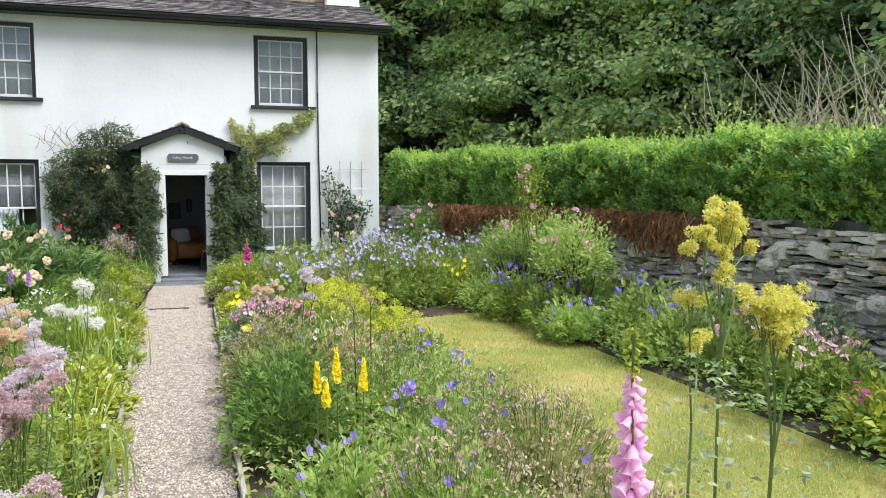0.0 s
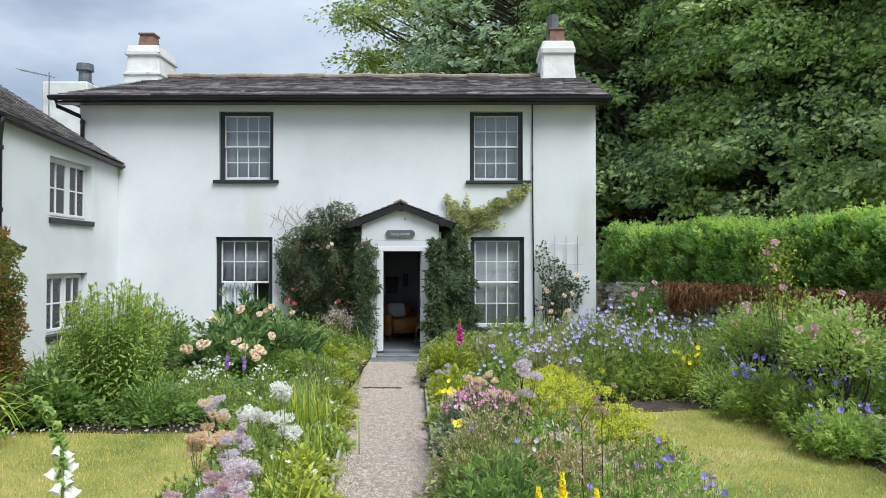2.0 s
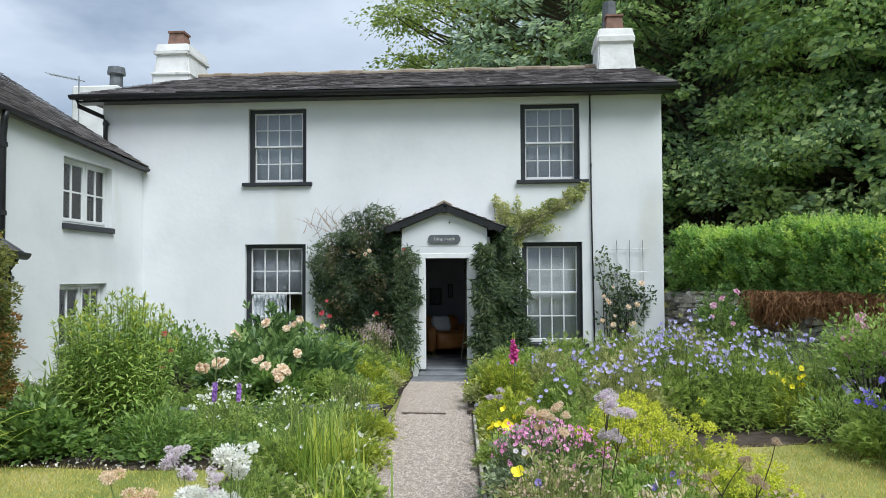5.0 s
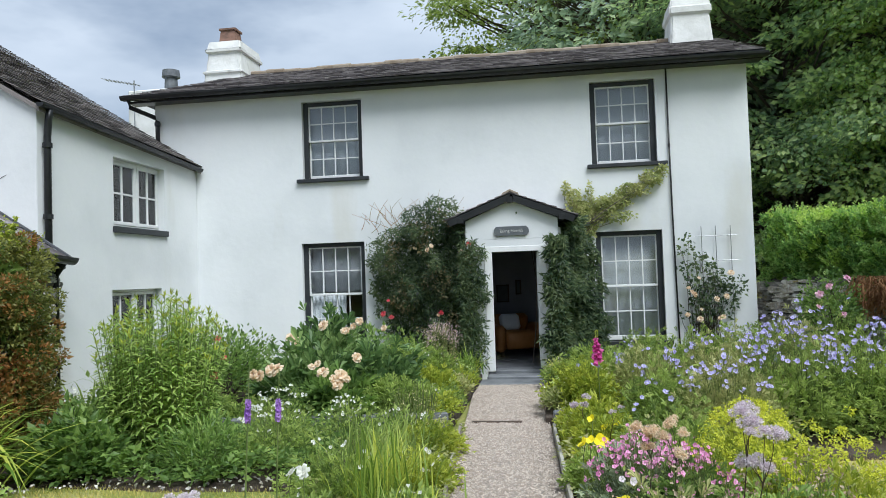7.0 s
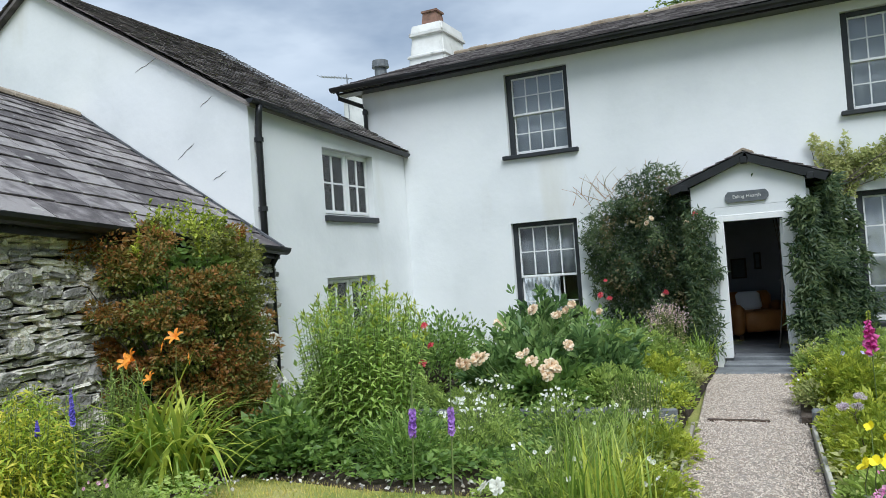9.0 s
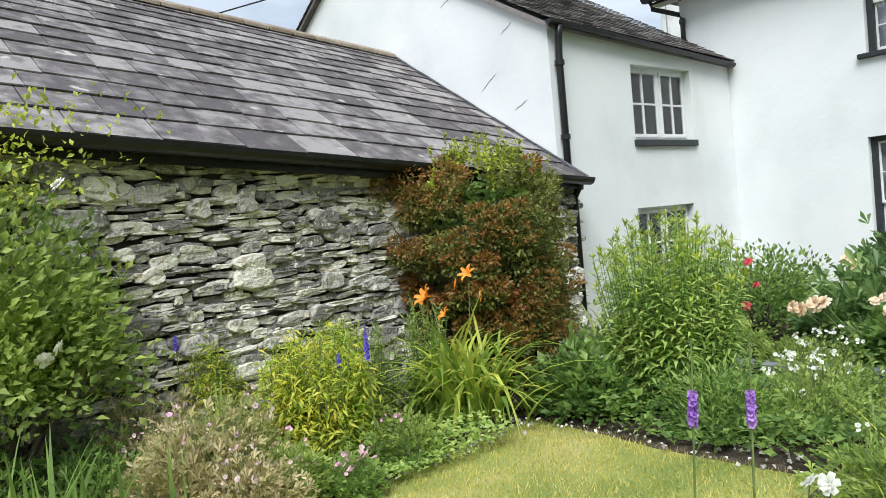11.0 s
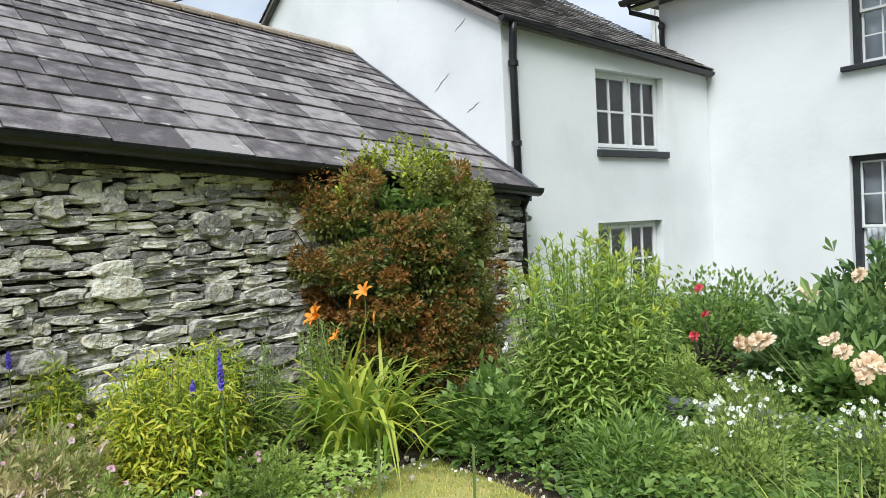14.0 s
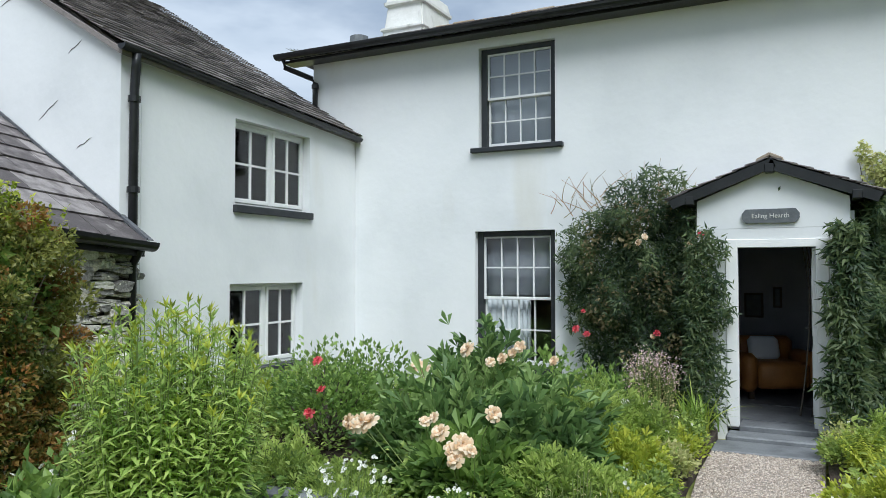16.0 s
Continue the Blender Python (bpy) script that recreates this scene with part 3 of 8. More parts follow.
def gutter(owner_name, a, b, r, label, material_=None):
    """A half-round gutter from a to b, with lip and end caps."""
    a, b = Vector(a), Vector(b)
    d = (b - a).normalized()
    side = d.cross(Vector((0, 0, 1))).normalized()
    bm = bmesh.new()
    rings = []
    for p in (a, b):
        outer = [bm.verts.new(p + side * (r * math.cos(t)) + Vector((0, 0, -r * math.sin(t)))) for t in np.linspace(0, math.pi, 9)]
        inner = [bm.verts.new(p + side * (r * 0.82 * math.cos(t)) + Vector((0, 0, -r * 0.82 * math.sin(t)))) for t in np.linspace(math.pi, 0, 9)]
        rings.append(outer + inner)
    k = len(rings[0])
    for i in range(k):
        bm.faces.new((rings[0][i], rings[0][(i + 1) % k], rings[1][(i + 1) % k], rings[1][i]))
    bm.faces.new(rings[0][:9])
    bm.faces.new(rings[1][:9][::-1])
    th = base(owner_name, *((a + b) / 2), label, "gutter")
    ob = part("channel", bm, material_ or BLACK_PAINT, th)
    ob.matrix_parent_inverse = th.matrix_basis.inverted()
    n = int((b - a).length / 0.9)
    for i in range(n + 1):
        p = a + (b - a) * (0.05 + 0.9 * i / max(1, n))
        bk = bmesh.new()
        box(bk, -0.012, 0.012, -0.012, 0.012, -r * 1.15, 0.02)
        o = part("bracket", bk, material_ or BLACK_PAINT, th)
        o.matrix_parent_inverse = th.matrix_basis.inverted()
        o.matrix_basis = Matrix.Translation(p + side * 0.0)
    return th


def pipe(name, pts, r, label, brackets=()):
    th = base(name, *pts[-1], label, "drainpipe")
    inv = th.matrix_basis.inverted()
    bm = bmesh.new()
    tube(bm, pts, r, 10)
    o = part("pipe", bm, BLACK_PAINT, th, smooth=True)
    o.matrix_parent_inverse = inv
    for p in brackets:
        bm = bmesh.new()
        tube(bm, [(p[0], p[1], p[2] - 0.03), (p[0], p[1], p[2] + 0.03)], r * 1.35, 10)
        o = part("collar", bm, BLACK_PAINT, th)
        o.matrix_parent_inverse = inv
    return th


# cottage roof
RX0, RX1, RY, RZ = -6.85, 4.05, 2.8, 6.12
E_Y, E_Z = -0.32, 4.98
# the left end is hipped
q_front = [(RX0, E_Y, E_Z), (RX1, E_Y, E_Z), (RX1, RY, RZ), (RX0 + 1.1, RY, RZ)]
q_back = [(RX0, 2 * RY - E_Y, E_Z), (RX0 + 1.1, RY, RZ), (RX1, RY, RZ), (RX1, 2 * RY - E_Y, E_Z)]
cottage_roof = roof_deck("cottage_roof", [q_front, q_back], 0.09, BLACK_PAINT, "dark weathered slate roof of the cottage")
slates(cottage_roof, slate_arrays(*(np.array(q_front)[[0, 1, 3, 2]]), 0.3, 0.2, 3), SLATE)
slates(cottage_roof, slate_arrays(*(np.array(q_back)[[0, 3, 1, 2]]), 0.3, 0.2, 4), SLATE)
hip = [(RX0, E_Y, E_Z), (RX0, 2 * RY - E_Y, E_Z), (RX0 + 1.1, RY, RZ), (RX0 + 1.1, RY, RZ + 0.001)]
bm = bmesh.new()
bm.faces.new([bm.verts.new(p) for p in hip[:3]])
part("hip_slope", bm, SLATE, cottage_roof)
for i in range(26):
    x = RX0 + 1.15 + i * (RX1 - RX0 - 1.2) / 26
    if 3.0 < x < 3.75:
        continue
    bm = boxes((-0.19, 0.19, -0.13, 0.0, -0.035, 0.035), (-0.19, 0.19, 0.0, 0.13, -0.035, 0.035), bevel=0.012)
    for v in bm.verts:
        v.co.z -= abs(v.co.y) * 0.42
    o = part("ridge_stone", bm, RIDGE_STONE, cottage_roof)
    o.matrix_basis = pose(x + 0.15, RY, RZ + 0.05 + 0.015 * math.sin(i * 1.7), 0, random.uniform(-1.5, 1.5), 0)
tagged(part("eaves_board", boxes((RX0 + 0.05, RX1 - 0.03, E_Y + 0.06, -0.003, 4.86, 4.9), bevel=0.004), BLACK_PAINT), "black painted board under the cottage eaves", "trim", kind="structure")
gutter("eaves_gutter", (RX0 - 0.02, E_Y - 0.03, 4.97), (RX1 + 0.02, E_Y - 0.03, 4.93), 0.075, "black half-round gutter along the cottage eaves")
pipe("drainpipe", [(-6.75, -0.33, 4.9), (-6.72, -0.33, 4.78), (-6.38, -0.1, 4.62), (-6.34, -0.08, 4.55), (-6.34, -0.08, 4.12)], 0.04, "black cast drainpipe at the cottage corner", [(-6.34, -0.08, 4.5)])
pipe("conduit_pipe", [(2.56, -0.03, 4.86), (2.57, -0.03, 2.5), (2.6, -0.03, 0.1)], 0.014, "thin dark pipe down the white cottage wall", [(2.565, -0.03, 3.6), (2.59, -0.03, 1.6)])

# ---- annex, at right angles to the cottage ----
AX, AY0, AY1 = -5.66, -3.88, -0.004
APX, APZ = -9.7, 6.3
AWIN = {"upper": (-2.53, -1.1, 2.45, 3.5), "lower": (-2.6, -1.24, 0.5, 1.55)}
ax_eave = lambda y: float(np.interp(y, (AY0, 0), (3.92, 3.72)))
wall_annex = wall_panel("wall_annex_side", AY0, AY1, -0.1, ax_eave, list(AWIN.values()), lambda u, d, z: (AX - d, u, z), 0.4, WHITEWASH)
tagged(wall_annex, "white limewashed side wall of the annex", "wall", kind="structure")
for nm, y0, y1 in (("wall_annex_gable", AY0, AY0 + 0.4), ("wall_annex_back", -0.5, -0.1)):
    bm = bmesh.new()
    prof = [(AX - 0.402, -0.1), (AX - 0.402, 3.8), (APX, APZ - 0.2), (-13.7, 3.7), (-13.7, -0.1)]
    if nm == "wall_annex_gable":
        prof = [(AX - 0.003, -0.1), (AX - 0.003, 3.9), (APX, APZ - 0.03), (-13.7, 3.95), (-13.7, -0.1)]
        y1 = AY0 - 0.002
        y0 = y1 - 0.25
    a = [bm.verts.new((x, y0, z)) for x, z in prof]
    b = [bm.verts.new((x, y1, z)) for x, z in prof]
    bm.faces.new(a)
    bm.faces.new(b[::-1])
    for i in range(5):
        bm.faces.new((a[i], a[(i + 1) % 5], b[(i + 1) % 5], b[i]))
    tagged(part(nm, bm, WHITEWASH), "white limewashed gable end of the annex", "wall", kind="structure")
GY = AY0 - 0.252
tagged(part("wall_annex_far", boxes((-13.7, -13.4, AY0, -0.5, -0.1, 4.0)), WHITEWASH), "white limewashed far wall of the annex", "wall", kind="structure")
tagged(part("floor_annex", boxes((-13.4, AX - 0.41, AY0 + 0.02, -0.52, 1.95, 2.1)), INNER_WALL), "plain floor between the annex storeys", "floor", kind="structure")
qa = [(AX + 0.09, GY - 0.07, 3.92), (AX + 0.09, 0.0, 3.69), (APX, 0.0, APZ), (APX, GY - 0.1, APZ + 0.06)]
qb = [(-13.9, GY - 0.1, 3.95), (APX, GY - 0.1, APZ + 0.06), (APX, 0.0, APZ), (-13.9, 0.0, 3.9)]
annex_roof = roof_deck("annex_roof", [[(x, y, z - 0.06) for x, y, z in q] for q in (qa, qb)], 0.06, SLATE_OLD, "brown mossy old slate roof of the annex")
slates(annex_roof, slate_arrays(*(np.array(qa)[[0, 1, 3, 2]]), 0.26, 0.16, 8, wob=0.015), SLATE_OLD)
slates(annex_roof, slate_arrays(*(np.array(qb)[[0, 3, 1, 2]]), 0.3, 0.2, 9), SLATE_OLD)
gutter("eaves_gutter", (AX + 0.12, GY - 0.1, 3.9), (AX + 0.12, -0.06, 3.64), 0.055, "black gutter sagging along the annex eaves")
pipe("drainpipe", [(AX + 0.12, GY + 0.08, 3.85), (AX + 0.09, GY + 0.1, 3.72), (AX + 0.07, GY + 0.1, 3.5), (AX + 0.07, GY + 0.1, 0.0)], 0.045, "black cast drainpipe at the annex corner", [(AX + 0.07, GY + 0.1, z) for z in (3.4, 2.5, 1.4)])


# ---- sash windows of the cottage ----
def pane_bm(x0, x1, z0, z1, y):
    return boxes((x0, x1, y - 0.002, y + 0.002, z0, z1))


def curtain_bm(x0, x1, z0, z1, y, folds, depth=1.0):
    bm = bmesh.new()
    n = folds * 6
    lo, hi = [], []
    for i in range(n + 1):
        x = x0 + (x1 - x0) * i / n
        d = depth * (0.025 * math.sin(2 * math.pi * i / 6) + 0.01 * math.sin(i * 1.3))
        lo.append(bm.verts.new((x, y + d * 1.3, z0)))
        hi.append(bm.verts.new((x, y + d, z1)))
    for i in range(n):
        bm.faces.new((lo[i], lo[i + 1], hi[i + 1], hi[i]))
    ex = bmesh.ops.extrude_face_region(bm, geom=bm.faces[:])
    bmesh.ops.translate(bm, vec=(0, 0.004, 0), verts=[g for g in ex["geom"] if isinstance(g, bmesh.types.BMVert)])
    return bm


def sash_window(name, hole, sill_x, label, curtains, tall):
    x0, x1, z0, z1 = hole
    cx, w, h = (x0 + x1) / 2, x1 - x0, z1 - z0
    win = base(name, cx, 0.085, z0, label, "window")
    win["kind"] = "structure"
    L = lambda b: (b[0] - cx, b[1] - cx, b[2], b[3], b[4], b[5])
    fr, st = 0.085, 0.034
    part("window_frame", boxes(L((x0 + 0.004, x0 + fr, 0, 0.14, 0.0, h)), L((x1 - fr, x1 - 0.004, 0, 0.14, 0.0, h)), L((x0 + fr + 0.001, x1 - fr - 0.001, 0.001, 0.139, h - 0.07, h - 0.004)), bevel=0.004), GREY_PAINT, win, "charcoal painted box frame")
    part("window_sill", boxes(L((sill_x[0], sill_x[1], -0.155, 0.1, -0.065, 0.0)), bevel=0.008), GREY_PAINT, win, "charcoal painted projecting sill")
    ix0, ix1 = x0 + fr - 0.012, x1 - fr + 0.012
    mid = h * 0.5
    for k, (a, b, y) in enumerate(((0.004, mid + 0.02, 0.075), (mid - 0.02, h - 0.055, 0.03))):
        sash = part("sash", boxes(L((ix0, ix0 + st, y, y + 0.04, a, b)), L((ix1 - st, ix1, y, y + 0.04, a, b)), L((ix0 + st + 0.001, ix1 - st - 0.001, y + 0.001, y + 0.039, a, a + (0.07 if k == 0 else 0.035))), L((ix0 + st + 0.001, ix1 - st - 0.001, y + 0.001, y + 0.039, b - 0.04, b)), bevel=0.004), WHITE_PAINT, win, "white painted sliding sash")
        gx0, gx1, gz0, gz1 = ix0 + st, ix1 - st, a + (0.07 if k == 0 else 0.035), b - 0.04
        for i in range(1, 4):
            gxm = gx0 + (gx1 - gx0) * i / 4
            part("glazing_bar", boxes(L((gxm - 0.009, gxm + 0.009, y + 0.006, y + 0.034, gz0, gz1))), WHITE_PAINT, sash)
        gzm = (gz0 + gz1) / 2
        part("glazing_bar", boxes(L((gx0, gx1, y + 0.008, y + 0.032, gzm - 0.009, gzm + 0.009))), WHITE_PAINT, sash)
        for i in range(4):
            for j in range(2):
                p = part("pane", pane_bm(gx0 + (gx1 - gx0) * i / 4 - cx, gx0 + (gx1 - gx0) * (i + 1) / 4 - cx, gz0 + (gz1 - gz0) * j / 2, gz0 + (gz1 - gz0) * (j + 1) / 2, y + 0.02), GLASS, sash)
                p.visible_shadow = False
                p.rotation_euler = (0, 0, 0)
    for lab, a, b, c, d in curtains:
        cu = base("curtain", cx, 0.0, z0, lab, "curtain", "window curtains")
        o = part("cloth", curtain_bm(a - cx, b - cx, c, d, 0.265, max(3, int((b - a) * (14 if "curtain drawn" in lab else 5))), 1.0 if "curtain drawn" in lab else 0.2), CURTAIN if "curtain drawn" in lab else BLIND, cu, smooth=True)
    return win


for i, (key, hole) in enumerate(WINDOWS.items()):
    x0, x1, z0, z1 = hole
    h = z1 - z0
    sill = {"upper_left": (-3.76, -2.465), "upper_right": (1.248, 2.53), "lower_left": (-3.8, -2.5), "lower_right": (1.27, 2.5)}[key]
    if key == "lower_left":
        cs = [("plain grey blind drawn down inside the sash window", x0 + 0.02, x1 - 0.02, h * 0.52, h - 0.02), ("pale grey curtain drawn to the window side", x0 + 0.02, x0 + 0.62 * (x1 - x0), 0.02, h * 0.5)]
    else:
        cs = [("plain grey blind drawn down inside the sash window", x0 + 0.02, x1 - 0.02, 0.01, h - 0.02)]
    sash_window("window_%d" % (i + 1), hole, sill, "white sixteen-pane sash window in a charcoal frame", cs, h > 1.5)


# ---- casement windows of the annex ----
def casement_window(name, hole, label):
    u0, u1, z0, z1 = hole
    cu, h = (u0 + u1) / 2, z1 - z0
    win = new(name)
    win.matrix_basis = pose(AX, cu, z0, 0, 0, 90)
    tagged(win, label, "window", kind="structure")
    w2 = (u1 - u0) / 2
    y = 0.11
    part("window_frame", boxes((-w2 + 0.003, -w2 + 0.035, y, y + 0.04, 0.03, h - 0.003), (w2 - 0.035, w2 - 0.003, y, y + 0.04, 0.03, h - 0.003), (-w2 + 0.036, w2 - 0.036, y, y + 0.08, h - 0.04, h - 0.003), (-w2 + 0.036, w2 - 0.036, y, y + 0.08, 0.03, 0.07), (0.025, 0.075, y, y + 0.08, 0.071, h - 0.041), bevel=0.004), WHITE_PAINT, win)
    part("window_sill", boxes((-w2 - 0.03, w2 + 0.03, -0.05, y - 0.002, -0.06, 0.028), bevel=0.006), GREY_PAINT, win, "dark painted sill")
    for a, b in ((-w2 + 0.037, 0.024), (0.076, w2 - 0.037)):
        cas = part("casement", boxes((a, a + 0.042, y - 0.012, y + 0.03, 0.072, h - 0.042), (b - 0.042, b, y - 0.012, y + 0.03, 0.072, h - 0.042), (a + 0.043, b - 0.043, y - 0.011, y + 0.029, 0.072, 0.125), (a + 0.043, b - 0.043, y - 0.011, y + 0.029, h - 0.087, h - 0.042), bevel=0.004), WHITE_PAINT, win)
        ga, gb, gc, gd = a + 0.042, b - 0.042, 0.125, h - 0.087
        part("glazing_bar", boxes(((ga + gb) / 2 - 0.012, (ga + gb) / 2 + 0.012, y - 0.005, y + 0.025, gc, gd)), WHITE_PAINT, cas)
        part("glazing_bar", boxes((ga, gb, y - 0.003, y + 0.023, (gc + gd) / 2 - 0.012, (gc + gd) / 2 + 0.012)), WHITE_PAINT, cas)
        for i in range(2):
            for j in range(2):
                p = part("pane", pane_bm(ga + (gb - ga) * i / 2, ga + (gb - ga) * (i + 1) / 2, gc + (gd - gc) * j / 2, gc + (gd - gc) * (j + 1) / 2, y + 0.01), GLASS, cas)
                p.visible_shadow = False
    c = new("curtain")
    c.matrix_basis = pose(AX, cu, z0, 0, 0, 90)
    tagged(c, "pale grey curtain inside the casement window", "curtain", "window curtains")
    part("cloth", curtain_bm(-w2 + 0.02, w2 - 0.02, 0.05, h - 0.02, 0.178, 12, 0.35), CURTAIN, c, smooth=True)
    return win


casement_window("window_5", AWIN["upper"], "white eight-pane casement window above a dark sill")
casement_window("window_6", AWIN["lower"], "white eight-pane casement window behind the plants")

# ---- front door, projecting porch and step ----
PY = -0.86
porch_box = new("porch")
porch_box.matrix_basis = pose(0.0, 0, 0.0)
tagged(porch_box, "small projecting white porch around the open door", "porch", kind="structure")
part("porch_front", boxes((-0.74, -0.44, PY, PY + 0.1, -0.08, 2.14), (0.53, 0.76, PY, PY + 0.1, -0.08, 2.14), (-0.439, 0.529, PY + 0.001, PY + 0.099, 2.03, 2.139)), WHITEWASH, porch_box)
for x0, x1 in ((-0.74, -0.66), (0.68, 0.76)):
    part("porch_cheek", boxes((x0, x1, PY + 0.102, -0.003, -0.08, 2.3)), WHITEWASH, porch_box)
part("porch_floor", boxes((-0.655, 0.675, PY + 0.3, 0.42, 0.0, 0.115)), SLABS, porch_box, "dark slate porch floor")
door = new("door_1")
door.matrix_basis = pose(0.045, PY - 0.012, 0.08)
tagged(door, "white door frame with the door standing open", "door", kind="structure")
part("door_frame", boxes((-0.484, -0.365, 0, 0.1, 0.0, 1.95), (0.365, 0.484, 0, 0.1, 0.0, 1.95), (-0.484, 0.484, 0.001, 0.099, 1.86, 1.948), bevel=0.006), WHITE_PAINT, door)
part("threshold", boxes((-0.363, 0.363, -0.07, 0.3, -0.06, 0.03), bevel=0.008), SLABS, door, "worn slate threshold")
leaf = part("door_leaf", boxes((0.33, 0.37, 0.11, 0.8, 0.03, 1.85), (0.32, 0.33, 0.2, 0.72, 0.15, 0.8), (0.32, 0.33, 0.2, 0.72, 0.95, 1.75), bevel=0.004), WHITE_PAINT, door, "white panelled door swung inwards")
bm = bmesh.new()
tube(bm, [(0.32, 0.74, 1.0), (0.26, 0.74, 1.0), (0.26, 0.64, 1.0)], 0.011, 8)
part("door_handle", bm, METAL, leaf, "steel lever handle", smooth=True)
tagged(part("doorstep", boxes((-0.42, 0.5, -1.24, -0.935, -0.08, 0.06), bevel=0.015), SLABS), "grey stone doorstep below the open door", "step")
tagged(part("flagstone", boxes((-0.5, 0.47, -1.72, -1.245, -0.08, 0.018), bevel=0.012), SLABS), "grey slate flagstone before the doorstep", "flagstone")
tagged(part("path_riser", boxes((-0.3, 0.24, -4.42, -4.36, -0.06, 0.012), bevel=0.006), DARK_WOOD), "dark worn timber edge across the gravel", "path edging")

porch = new("porch_canopy")
porch.matrix_basis = pose(0, 0, 2.1)
tagged(porch, "small black slated gable canopy over the door", "canopy")
bm = bmesh.new()
g = [(-0.72, 0.042), (0.72, 0.042), (0.72, 0.34), (0, 0.64), (-0.72, 0.34)]
a = [bm.verts.new((x, -0.858, z)) for x, z in g]
b = [bm.verts.new((x, -0.762, z)) for x, z in g]
bm.faces.new(a[::-1]); bm.faces.new(b)
for i in range(5):
    bm.faces.new((a[i], a[(i + 1) % 5], b[(i + 1) % 5], b[i]))
part("gable_panel", bm, WHITEWASH, porch, "white painted gable panel")
for s in (-1, 1):
    bm = bmesh.new()
    sl = math.atan2(0.38, 0.98)
    m = Matrix.Translation((0, 0, 0.76)) @ Matrix.Rotation(s * sl, 4, "Y")
    box(bm, *sorted((0.0, s * 1.08)), -0.95, -0.004, -0.06, -0.015, m)
    slope = part("canopy_slope", bm, BLACK_PAINT, porch, "black boarded canopy slope")
    e0, e1 = m @ Vector((s * 1.1, -0.98, -0.01)), m @ Vector((s * 1.1, -0.0, -0.01))
    r0, r1 = m @ Vector((0, -0.98, -0.01)), m @ Vector((0, -0.0, -0.01))
    arr = slate_arrays(e0, e1, r0, r1, 0.22, 0.17, 31 + s)
    f = (SLATE_FACES[None] + 8 * np.arange(len(arr))[:, None, None]).reshape(-1, 4)
    link_mesh("canopy_slating", array_mesh("canopy_slating", arr.reshape(-1, 3), f), SLATE, porch, "dark slates on the canopy")["kind"] = "stuff"
    bm = bmesh.new()
    box(bm, *sorted((0.02, s * 1.07)), -0.97, -0.93, -0.12, -0.02, m)
    part("bargeboard", bm, BLACK_PAINT, porch)
    part("purlin_end", boxes((s * 0.78 - 0.045, s * 0.78 + 0.045, -0.98, -0.005, 0.3, 0.39), bevel=0.008), BLACK_PAINT, porch)
part("ridge_beam", boxes((-0.045, 0.045, -0.98, -0.005, 0.6, 0.69), bevel=0.008), BLACK_PAINT, porch)
for i in range(4):
    bm = boxes((-0.13, 0.0, -0.12, 0.12, -0.02, 0.02), (0.0, 0.13, -0.12, 0.12, -0.02, 0.02), bevel=0.008)
    for v in bm.verts:
        v.co.z -= abs(v.co.x) * 0.5
    o = part("ridge_stone", bm, RIDGE_STONE, porch)
    o.location = (0, -0.78 + i * 0.23, 0.8)
# name plate
sign = new("name_plate")
sign.matrix_basis = pose(0.0, -0.862, 2.263)
tagged(sign, "dark slate house name plate with pale letters", "sign")
bm = bmesh.new()
o8 = [(-0.272, -0.025), (-0.235, -0.072), (0.235, -0.072), (0.272, -0.025), (0.272, 0.025), (0.235, 0.072), (-0.235, 0.072), (-0.272, 0.025)]
a = [bm.verts.new((x, -0.025, z)) for x, z in o8]
b = [bm.verts.new((x, -0.001, z)) for x, z in o8]
bm.faces.new(a[::-1]); bm.faces.new(b)
for i in range(8):
    bm.faces.new((a[i], a[(i + 1) % 8], b[(i + 1) % 8], b[i]))
part("plate", bm, SIGN_GREY, sign)
txt = bpy.data.curves.new("lettering", "FONT")
txt.body, txt.size, txt.extrude, txt.align_x, txt.align_y = "Ealing Hearth", 0.066, 0.002, "CENTER", "CENTER"
txt.materials.append(SIGN_PALE)
lt = new("lettering", txt)
lt.parent = sign
lt.matrix_basis = pose(0, -0.028, 0, 90, 0, 0)


